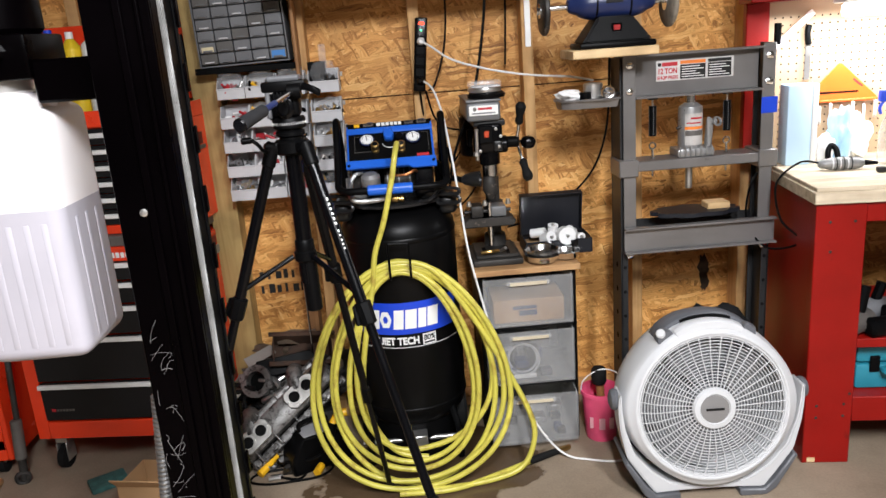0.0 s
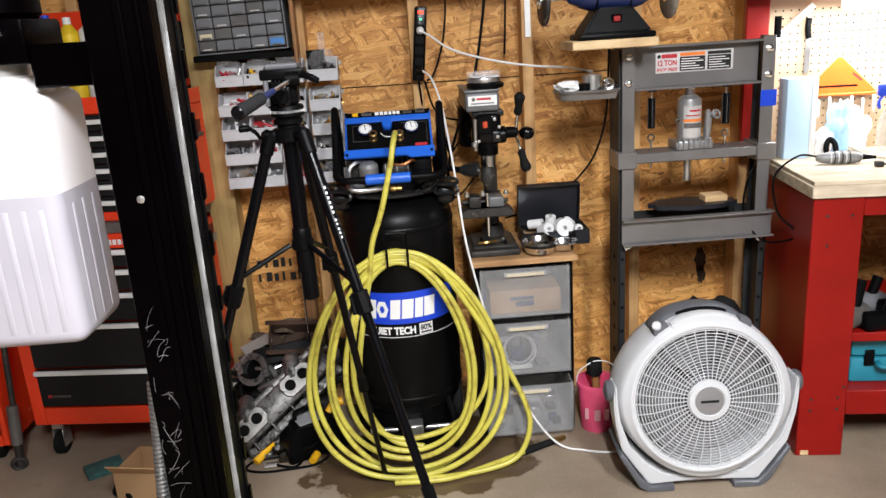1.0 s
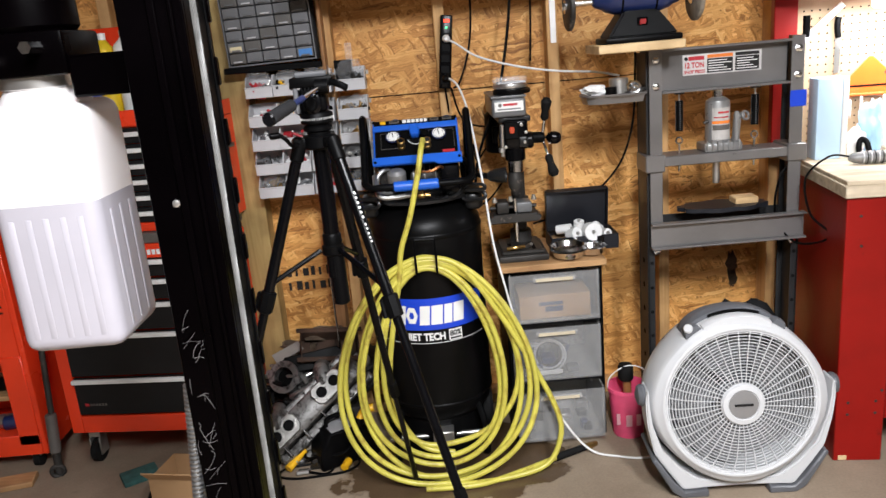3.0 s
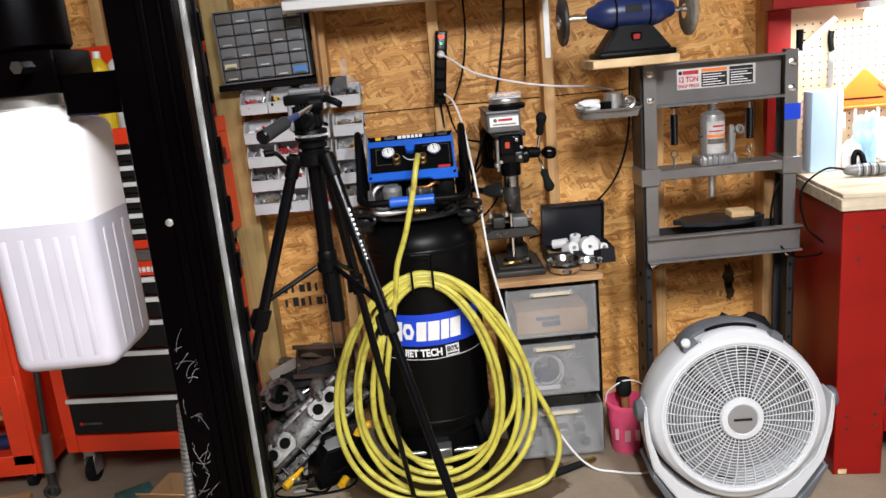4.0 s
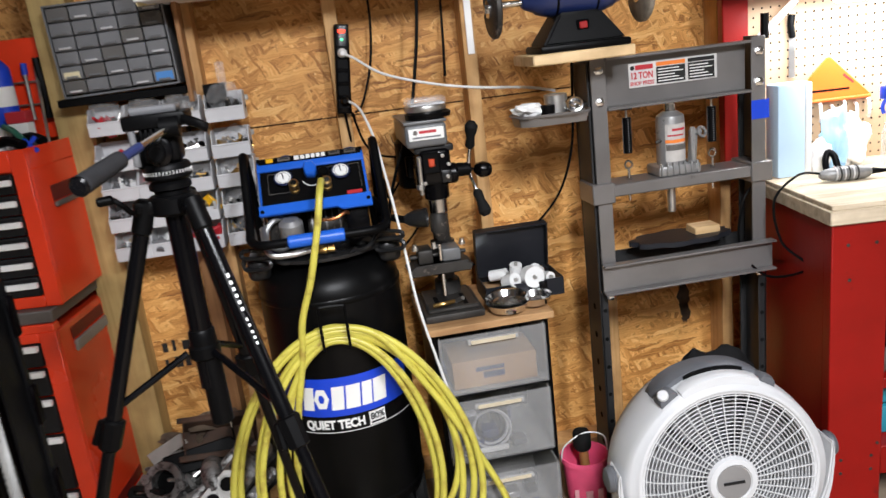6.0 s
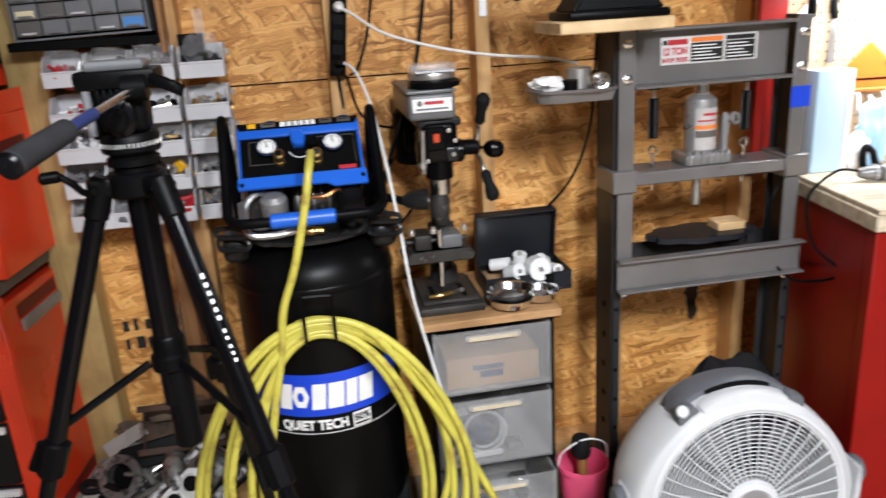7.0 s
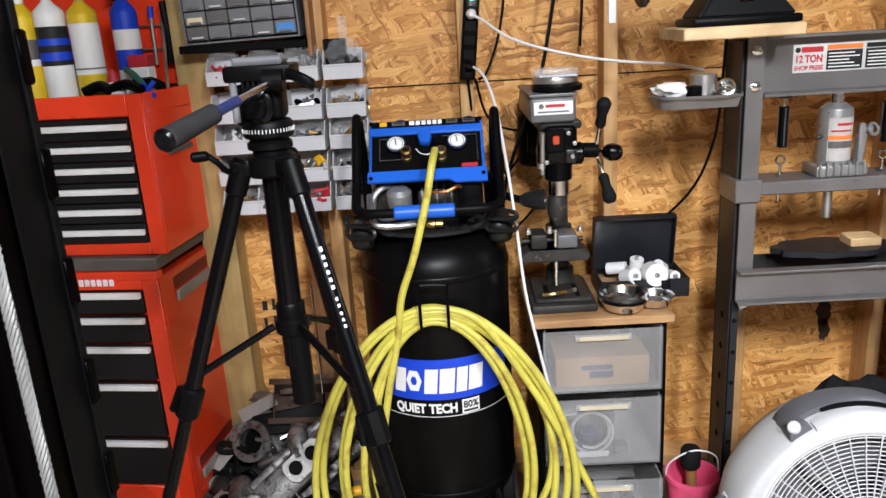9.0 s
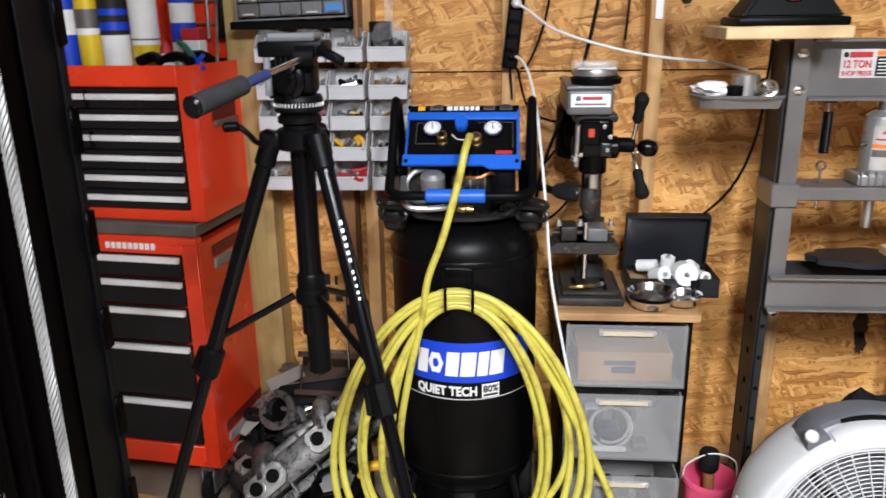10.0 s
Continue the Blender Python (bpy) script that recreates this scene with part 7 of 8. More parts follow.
part("column_rib", box(-0.374, -0.367, 1.366, 1.3755, 0.012, 2.45, 0.002), BLACK_POST, lift)
part("inner_guide", box(-0.3535, -0.350, 1.425, 1.485, 0.012, 2.45, 0.002), BLACK, lift)
part("base_plate", box(-0.56, -0.24, 1.28, 1.60, 0.0, 0.012, 0.002), BLACK_POST, lift)
rk = part("ladder_bar", box(-0.3495, -0.346, 1.472, 1.482, 0.012, 2.45, 0.001), BLACK, lift)
for k in range(24):
    part("ladder_rung", box(-0.3455, -0.341, 1.468, 1.482, 0.06 + k * 0.098, 0.105 + k * 0.098, 0.004), BLACK_POST, rk)
part("wire_rope", rod((-0.334, 1.361, 0.012), (-0.334, 1.361, 2.45), 0.0030, 10), ROPE, lift, "twisted steel wire rope")
stx = bmesh.new()
for s in range(6):
    pts = [(-0.334 + 0.0034 * math.cos(s * math.pi / 3 + z * 150), 1.361 + 0.0034 * math.sin(s * math.pi / 3 + z * 150), 0.3 + z) for z in [i * 0.006 for i in range(330)]]
    tube(pts, 0.0017, 5, bm=stx, straight=True)
part("strand", stx, ROPE, lift)
part("bolt", lathe([(0.006, 0), (0.006, 0.003), (0, 0.005)], 12, m=spin_to((-0.412, 1.375, 1.165), (0, -1, 0))), STEEL, lift)
rnd = random.Random(11)
SCRATCH = mat("scratched_paint", (0.17, 0.16, 0.16), 0.5, 0, 0.4, 60, 0.1)
for k in range(46):
    x = rnd.uniform(-0.446, -0.410)
    z = rnd.choice([rnd.gauss(0.94, 0.025), rnd.gauss(0.72, 0.06), rnd.gauss(0.76, 0.03), rnd.gauss(0.84, 0.015)])
    a, n, bow = rnd.choice([rnd.uniform(-75, 75), rnd.uniform(20, 60), 88]), rnd.uniform(0.004, 0.026), rnd.uniform(-0.004, 0.004)
    c = Matrix.Translation((x, 1.3749, z)) @ pose(0, 0, 0, 0, a, 0)
    pts = [c @ Vector((bow * (1 - u * u), 0, n * u)) for u in (-1, -0.4, 0.3, 1)]
    if all(-0.450 < p.x < -0.406 for p in pts):
        part("scratch", tube(pts, rnd.uniform(0.00022, 0.00045), 4, steps=4), SCRATCH, lift)
# pump unit with its fluid jug
pu = thing("hydraulic_pump", "black hydraulic power unit bolted to the lift column", "hydraulic pump", (-0.60, 1.50, 1.38))
part("mount_arm", box(-0.565, -0.4505, 1.44, 1.48, 1.335, 1.400, 0.004), BLACK_POST, pu)
part("valve_block", box(-0.715, -0.560, 1.43, 1.57, 1.372, 1.440, 0.006, 2), BLACK_POST, pu)
part("motor", lathe([(0.065, 0), (0.072, 0.008), (0.072, 0.24), (0.05, 0.27), (0, 0.27)], 28, m=Matrix.Translation((-0.635, 1.50, 1.44))), BLACK_POST, pu)
part("hose_fitting", rod((-0.690, 1.43, 1.40), (-0.690, 1.395, 1.395), 0.011, 8), CHROME, pu)
part("hose_fitting", rod((-0.600, 1.43, 1.415), (-0.600, 1.39, 1.415), 0.010, 6), CHROME, pu)
part("pressure_hose", tube([(-0.690, 1.395, 1.395), (-0.75, 1.38, 1.37), (-0.80, 1.42, 1.25), (-0.86, 1.50, 1.15)], 0.009, 8), STEEL, pu)
part("collar", lathe([(0.060, 1.352), (0.064, 1.355), (0.064, 1.372)], 28, m=Matrix.Translation((-0.64, 1.505, 0))), STEEL, pu)
jg = thing("fluid_jug", "milky white fluid tank under the pump, half full", "fluid tank", (-0.64, 1.51, 0.92))
bm = box(-0.728, -0.555, 1.420, 1.600, 0.918, 1.330, 0.024, 4)
bmesh.ops.bisect_plane(bm, geom=bm.verts[:] + bm.edges[:] + bm.faces[:], plane_co=(0, 0, 1.172), plane_no=(0, 0, 1))
for f in bm.faces:
    f.material_index = 1 if f.calc_center_median().z < 1.172 else 0
part("tank_body", bm, [JUG, JUG_LOW], jg)
part("shoulder", lathe([(0.075, 1.320), (0.070, 1.335), (0.060, 1.352)], 28, m=Matrix.Translation((-0.64, 1.505, 0))), JUG, jg)
for k in range(5):
    part("rib", box(-0.703 + k * 0.028, -0.693 + k * 0.028, 1.4192, 1.4215, 0.945, 1.150, 0.0018, 2), JUG_LOW, jg)
for k in range(3):
    part("rib", box(-0.5565, -0.5540, 1.465 + k * 0.04, 1.477 + k * 0.04, 0.945, 1.150, 0.0018, 2), JUG_LOW, jg)
ch = thing("flexible_conduit", "grey corrugated hose hanging beside the column", "hose", (-0.50, 1.47, 0))
prof = []
for k in range(92):
    z = 0.02 + k * 0.0088
    prof += [(0.0088, z), (0.0122, z + 0.0026), (0.0122, z + 0.0056), (0.0088, z + 0.0082)]
part("conduit", lathe(prof, 14, m=Matrix.Translation((-0.548, 1.46, 0.0)) @ pose(0, 0, 0, 0, 5.0, 0)), CONDUIT, ch, "corrugated steel conduit")
part("end_ferrule", rod((-0.545, 1.46, 0.0), (-0.544, 1.46, 0.03), 0.013, 12), BLACK, ch)


# ---- wall cabinet ----
wc = thing("wall_cabinet", "white painted wall cabinet with two doors", "wall cabinet", (0.0, 2.85, 1.55))
part("carcass", box(-0.410, 0.455, 2.715, 2.912, 1.556, 2.20, 0.003), CABINET_WHITE, wc)
part("bottom_lip", box(-0.414, 0.459, 2.700, 2.714, 1.552, 1.582, 0.003), CABINET_WHITE, wc)
for a, b in ((-0.408, 0.022), (0.026, 0.453)):
    d = part("door", box(a, b, 2.696, 2.7135, 1.586, 2.195, 0.004), CABINET_WHITE, wc)
    part("door_knob", lathe([(0.006, 0), (0.012, 0.012), (0.012, 0.02), (0, 0.024)], 16, m=spin_to((b - 0.04 if a < 0 else a + 0.04, 2.696, 1.66), (0, -1, 0))), STEEL, d)

# ---- parts cabinet and bins ----
pc = thing("parts_cabinet", "grey small parts cabinet with rows of little drawers", "parts cabinet", (-0.525, 2.90, 1.34))
GM2 = pose(-0.515, 2.90, 1.348, 0, -1.5, 0)
ORIGIN[pc] = None
pc.matrix_basis = GM2
part("case", shell(-0.148, 0.148, -0.055, 0.055, 0, 0.235, 0.005, "front"), GREY_DARK, pc)
for i in range(5):
    for j in range(6):
        x0, z0 = -0.140 + i * 0.0565, 0.010 + j * 0.0365
        d = part("small_drawer", box(x0, x0 + 0.0535, -0.057, -0.010, z0, z0 + 0.0335, 0.002), GREY_DARK if (i * 7 + j * 3) % 5 else mat("smoky_drawer", (0.12, 0.115, 0.11), 0.3), pc)
        part("pull", box(x0 + 0.012, x0 + 0.042, -0.063, -0.0575, z0 + 0.004, z0 + 0.009, 0.001), GREY_BIN if (i + j) % 3 == 0 else GREY_DARK, d)
part("paper_label", box(-0.133, -0.094, -0.0588, -0.0574, 0.050, 0.066, 0), mat("cream_tape", (0.75, 0.66, 0.42), 0.6), pc)
part("paper_label", box(0.085, 0.132, -0.0588, -0.0574, 0.203, 0.218, 0), mat("cream_tape_b", (0.72, 0.62, 0.35), 0.6), pc)
part("blue_label", box(0.092, 0.136, -0.0588, -0.0574, 0.014, 0.036, 0), mat("blue_tape", (0.06, 0.22, 0.55), 0.6), pc)
solo("parts_shelf", box(-0.680, -0.352, 2.835, 2.912, 1.324, 1.3440, 0.002), BLACK, "dark board shelf under the parts cabinet", "shelf", (-0.52, 2.87, 1.318))
# no board here: the strip stands for the cabinet's shadow on the wall
solo("upright_board", box(-0.351, -0.339, 2.84, 2.912, 1.30, 1.62, 0.002), STUD_DARK, "dark strip for the shade beside the parts cabinet", "board", (-0.356, 2.88, 1.30))
junk = [STEEL, BLACK, BRASS, GREY_DARK, RED_INK, YELLOW_PL, STEEL, CAST, WHITE]
rnd = random.Random(3)
ROWZ = [1.240, 1.143, 1.062, 0.979, 0.898]
COLX = [-0.570, -0.475, -0.375, -0.264]
proto = None
for r, z in enumerate(ROWZ):
    solo("bin_rail", box(-0.625, -0.205, 2.908, 2.9145, z + 0.045, z + 0.060, 0.001), STEEL, "thin steel rail that carries the bins", "rail", (-0.41, 2.91, z + 0.05), "bin rails")
    for c, x in enumerate(COLX):
        if proto is None:
            proto = thing("storage_bin", "small open grey plastic hanging bin with parts", "storage bin", m=pose(x, 2.818, z), group="hanging storage bins")
            b2 = bmesh.new()
            box(-0.0455, 0.0455, 0.0, 0.088, 0.0, 0.0025, 0.0008, 1, b2)
            prism([(0.0, 0.0025), (0.088, 0.0025), (0.088, 0.070), (0.030, 0.070), (0.0, 0.032)], 0.0022, Matrix.Translation((-0.0455, 0, 0)) @ pose(0, 0, 0, 0, 0, 90) @ Matrix.Diagonal((1, -1, 1, 1)), b2)
            prism([(0.0, 0.0025), (0.088, 0.0025), (0.088, 0.070), (0.030, 0.070), (0.0, 0.032)], 0.0022, Matrix.Translation((0.0433, 0, 0)) @ pose(0, 0, 0, 0, 0, 90) @ Matrix.Diagonal((1, -1, 1, 1)), b2)
            bmesh.ops.recalc_face_normals(b2, faces=b2.faces)
            part("bin_body", b2, GREY_BIN, proto)
            part("front_lip", box(-0.0455, 0.0455, -0.0025, 0.0, 0.0, 0.034, 0.001), GREY_BIN, proto)
            part("lip_roll", rod((-0.0455, -0.002, 0.034), (0.0455, -0.002, 0.034), 0.0028, 8), GREY_BIN, proto)
            part("back", box(-0.0433, 0.0433, 0.0855, 0.088, 0.0, 0.072, 0.001), GREY_BIN, proto)
            bins = [proto]
        else:
            bins.append(copy_thing(proto, pose(x, 2.818, z) @ Matrix.Diagonal((1.12 if c == 3 else 1.04, 1, 1.04, 1))))
for b, (r, c) in zip(bins, [(r, c) for r in range(5) for c in range(4)]):
    for q in range(2):
        bm = bmesh.new()
        for k in range(9):
            p = Vector((rnd.uniform(-0.032, 0.032), rnd.uniform(0.008, 0.075), rnd.uniform(0.010, 0.046)))
            mm = Matrix.Translation(p) @ pose(0, 0, 0, rnd.uniform(0, 180), rnd.uniform(0, 180), rnd.uniform(0, 180))
            w = rnd.uniform(0.005, 0.012)
            if k % 3:
                lathe([(w * 0.5, -w * 2.2), (w * 0.5, w), (w, w), (w, w * 1.6)], 8, bm, mm)
            else:
                box(-w, w, -w * 0.4, w * 0.4, -w * 2.0, w * 2.0, 0.001, 1, bm, mm)
        tagged(part("small_part_filling", bm, junk[(r * 4 + c + q * 4) % len(junk)], b), kind="stuff")
    if (r * 3 + c) % 4 == 0 or r == 0 or c == 3:
        bg = bmesh.new()
        bmesh.ops.create_icosphere(bg, subdivisions=4, radius=0.036)
        for v in bg.verts:
            q = v.co * 32 + Vector((r * 9, c * 5, 0))
            v.co *= 1 + 0.45 * noise.noise(q) + 0.35 * abs(noise.noise(q * 2.3 + Vector((4, 1, 7))))
        bg.transform(Matrix.Translation((0, 0.045, 0.045 if r else 0.058)) @ Matrix.Diagonal((1.05, 0.9, 0.75 if r else 0.95, 1)))
        part("plastic_bag", bg, BAG, b, angle=25)
for i, (x, z, w, h) in enumerate([(-0.262, 1.31, 0.012, 0.12), (-0.285, 1.30, 0.03, 0.075)]):
    solo("hinge_pack", box(x - w, x + w, 2.86, 2.875, z - 0.035, z + h - 0.035, 0.002, m=None), BAG if i == 0 else BLACK, "packed hardware standing in the top bin", "hardware pack", (x, 2.87, z - 0.035), "hardware packs")

# ---- power strip and cords ----
st = thing("power_strip", "black power strip screwed to a stud, switched on", "power strip", m=pose(0.066, 2.9140, 1.335, 0, 6, 0))
part("body", box(-0.021, 0.021, -0.036, 0.0, -0.122, 0.122, 0.005, 2), BLACK_GLOSS, st)
for k in range(5):
    part("socket", box(-0.014, 0.014, -0.0375, -0.0362, -0.105 + k * 0.036, -0.080 + k * 0.036, 0.001), BLACK, st)
part("switch_lamp", box(-0.010, 0.010, -0.040, -0.0362, 0.098, 0.108, 0.002), LED_RED, st, "lit red switch")
part("ready_lamp", box(-0.004, 0.004, -0.039, -0.0362, 0.078, 0.084, 0.001), LED_GREEN, st, "lit green lamp")
part("plug", lathe([(0.013, 0), (0.013, 0.016), (0.006, 0.026)], 14, m=spin_to((0.0, -0.0365, 0.045), (0, -1, 0))), WHITE, st)
part("plug", lathe([(0.012, 0), (0.012, 0.014), (0.006, 0.024)], 14, m=spin_to((0.002, -0.0365, -0.085), (0, -1, 0))), BLACK, st)
solo("white_cord", tube([(0.072, 2.862, 1.378), (0.10, 2.845, 1.362), (0.16, 2.80, 1.318), (0.24, 2.78, 1.288), (0.34, 2.78, 1.262), (0.44, 2.76, 1.245), (0.53, 2.68, 1.238), (0.60, 2.65, 1.222)], 0.0036, 8, steps=10), WIRE_WHITE, "white cord drooping from the power strip", "cord", (0.3, 2.8, 1.29))
solo("extension_cord", tube([(0.066, 2.870, 1.250), (0.095, 2.82, 1.225), (0.118, 2.74, 1.15), (0.132, 2.66, 1.04), (0.146, 2.60, 0.90), (0.160, 2.56, 0.74), (0.186, 2.540, 0.60), (0.228, 2.528, 0.42), (0.300, 2.51, 0.22), (0.375, 2.49, 0.08), (0.44, 2.472, 0.012), (0.51, 2.44, 0.006), (0.60, 2.415, 0.006), (0.70, 2.44, 0.010)], 0.0037, 8, steps=10), WIRE_WHITE, "white extension cord hanging down to the floor", "cord", (0.15, 2.70, 0.0))
for i, pts in enumerate([
        [(0.15, 2.96, 1.70), (0.165, 2.95, 1.50), (0.150, 2.94, 1.35), (0.110, 2.915, 1.235), (0.085, 2.88, 1.215)],
        [(0.30, 2.90, 1.75), (0.29, 2.85, 1.50), (0.262, 2.83, 1.32), (0.225, 2.80, 1.18), (0.175, 2.79, 1.06), (0.145, 2.80, 0.97), (0.13, 2.83, 0.88)],
        [(0.38, 2.97, 1.75), (0.372, 2.96, 1.45), (0.362, 2.95, 1.28)],
        [(0.055, 2.89, 1.215), (0.062, 2.92, 1.12), (0.058, 2.93, 1.02), (0.085, 2.95, 0.92)],
        [(0.075, 2.88, 1.215), (0.10, 2.92, 1.12), (0.14, 2.93, 1.08), (0.19, 2.90, 1.07)],
        [(0.135, 2.84, 1.02), (0.145, 2.87, 0.96), (0.175, 2.88, 0.99), (0.21, 2.86, 1.04)],
        [(0.655, 2.66, 1.40), (0.662, 2.70, 1.20), (0.655, 2.72, 1.05), (0.62, 2.76, 0.92), (0.54, 2.80, 0.82), (0.43, 2.83, 0.75), (0.33, 2.86, 0.715)],
        [(0.12, 2.84, 0.84), (0.15, 2.87, 0.80), (0.20, 2.89, 0.83), (0.25, 2.88, 0.90)]]):
    solo("black_cord", tube(pts, 0.0036 if i != 1 else 0.0048, 6, steps=8), BLACK, "black power cord hanging along the wall", "cord", pts[-1], "black cords")
solo("hanging_rule", box(0.430, 0.450, 2.908, 2.913, 1.335, 1.62, 0.001), ALU, "thin bright metal rule hung on a stud", "rule", (0.44, 2.91, 1.335))
# two ragged dark patches on the board behind the press
PATCH_DARK = mat("dark_patch", (0.040, 0.023, 0.012), 0.9, 0, 0.5, 60, 0.2)
for k, (x, z, w, h) in enumerate(((1.104, 0.455, 0.020, 0.050), (1.110, 0.395, 0.016, 0.036))):
    own = [(x + w * (1 + 0.28 * math.sin(i * 2.3 + k)) * math.cos(i * math.pi / 9), z + h * (1 + 0.18 * math.cos(i * 3.1)) * math.sin(i * math.pi / 9)) for i in range(18)]
    solo("wall_smudge", prism(own, 0.001, Matrix.Translation((0, WALL - 0.0016, 0))), PATCH_DARK, "small ragged dark patch on the wall board", "smudge", (x, WALL, z), "wall smudges", "structure")
# stamped print on the wall board
for i in range(7):
    for j in range(2):
        w = 0.010 + 0.006 * ((i * 5 + j) % 3)
        solo("wall_stamp", box(-0.60 + i * 0.030, -0.60 + i * 0.030 + w, WALL - 0.0014, WALL - 0.0006, 0.50 + j * 0.055, 0.53 + j * 0.055 + 0.006 * (i % 2), 0), INK, "faded black mill stamp on the wall board", "stamp", (-0.5, WALL, 0.5), "mill stamp", "structure")

# ---- engine parts on the floor ----


def manifold(name, label, m, material):
    """A cast intake manifold: a ribbed body, two pairs of round ports on flanges and bolt bosses."""
    t = thing(name, label, "intake manifold", m=m, group="engine castings")
    part("runner_body", prism([(-0.20, -0.03), (0.20, -0.03), (0.205, 0.00), (0.17, 0.035), (-0.17, 0.035), (-0.205, 0.0)], 0.085, Matrix.Translation((0, -0.0425, 0)), bevel=0.010), material, t)
    part("side_rail", box(-0.21, 0.21, -0.080, -0.050, -0.025, 0.0, 0.006, 2), material, t)
    part("side_rail", box(-0.19, 0.19, 0.045, 0.066, -0.02, 0.01, 0.006, 2), material, t)
    for k in range(5):
        part("rib", box(-0.17 + k * 0.085 - 0.003, -0.17 + k * 0.085 + 0.003, -0.078, 0.060, -0.005, 0.030, 0.002), material, t)
    for x in (-0.135, 0.075):
        fl = part("flange", prism([(-0.062, -0.018), (-0.05, -0.034), (0.05, -0.034), (0.062, -0.018), (0.062, 0.018), (0.045, 0.036), (-0.045, 0.036), (-0.062, 0.018)], 0.014, Matrix.Translation((x, 0.0, 0.040)) @ pose(0, 0, 0, 90, 0, 0), bevel=0.002), MACHINED, t, "bright machined port flange")
        for s in (-1, 1):
            port = part("port", lathe([(0.0255, 0.035), (0.0250, 0.060), (0.0195, 0.060), (0.0190, 0.0562)], 24, m=Matrix.Translation((x + s * 0.028, 0.0, 0.0)), cap=False), MACHINED, fl)
            part("port_bore", lathe([(0.0192, 0.0566), (0, 0.0566)], 20, m=Matrix.Translation((x + s * 0.028, 0.0, 0.0)), cap=False), HOLE, fl)
        for s in (-1, 1):
            part("stud_bolt", rod((x + s * 0.055, 0.0, 0.045), (x + s * 0.055, 0.0, 0.072), 0.004, 8), STEEL, fl)
        part("runner", tube([(x, 0.01, 0.03), (x + 0.02, 0.06, 0.02), (x + 0.03, 0.085, -0.03)], 0.030, 12), material, t)
    for k in range(6):
        part("boss", lathe([(0.012, 0), (0.011, 0.018), (0.004, 0.018), (0.004, 0.012), (0, 0.012)], 12, m=Matrix.Translation((-0.19 + k * 0.076, -0.065, -0.002))), material, t)
    return t


manifold("intake_manifold", "grimy cast aluminium intake manifold leaning on the pile", pose(-0.492, 2.632, 0.195, 48, -34, 25), CAST_ALU)
manifold("intake_manifold", "dark oily intake manifold under the pile", pose(-0.415, 2.775, 0.190, 25, -24, 34), CAST)
manifold("intake_manifold", "grimy cast aluminium intake manifold leaning on the pile", pose(-0.600, 2.78, 0.120, 20, -8, 60), CAST)
tb2 = thing("throttle_body", "grey cast throttle housing with an open throat", "throttle housing", m=pose(-0.600, 2.765, 0.245, 62, 10, -20), group="engine castings")
part("housing", lathe([(0.050, -0.03), (0.056, -0.026), (0.052, 0.03), (0.058, 0.034), (0.058, 0.044), (0.036, 0.044), (0.034, 0.0), (0, 0.0)], 24), CAST_ALU, tb2)
part("throat", lathe([(0.034, 0.012), (0, 0.012)], 24, cap=False), HOLE, tb2)
part("flange", box(-0.060, 0.060, -0.060, 0.060, -0.042, -0.030, 0.010, 2), CAST_ALU, tb2)
for s in (-1, 1):
    part("ear", lathe([(0.014, 0.030), (0.014, 0.046), (0.005, 0.046), (0.005, 0.036)], 12, m=Matrix.Translation((s * 0.056, 0, 0)), cap=False), CAST_ALU, tb2)
vc = thing("valve_cover", "black oily cast cover under the castings", "engine cover", m=pose(-0.500, 2.84, 0.240, 14, 4, 4), group="engine castings")
part("cover", prism([(-0.16, 0), (0.16, 0), (0.15, 0.05), (0.12, 0.065), (-0.12, 0.065), (-0.15, 0.05)], 0.09, Matrix.Translation((0, -0.045, -0.02)), bevel=0.008), BLACK, vc)
for k in range(4):
    part("bolt", lathe([(0.008, 0), (0.008, 0.008), (0, 0.009)], 6, m=Matrix.Translation((-0.12 + k * 0.08, -0.03, 0.045))), STEEL, vc)
blk = thing("engine_block_part", "heavy dark iron casting at the bottom of the pile", "engine casting", m=pose(-0.52, 2.78, 0.0, 0, 0, 15), group="engine castings")
part("block", box(-0.17, 0.17, -0.10, 0.12, 0.0, 0.13, 0.015, 2), CAST, blk)
for k in range(4):
    part("bore", lathe([(0.026, 0.1305), (0, 0.1305)], 20, m=Matrix.Translation((-0.12 + k * 0.08, 0.0, 0)), cap=False), HOLE, blk)
    part("web", box(-0.125 + k * 0.08, -0.115 + k * 0.08, -0.115, -0.10, 0.01, 0.11, 0.003), CAST, blk)
rnd = random.Random(21)
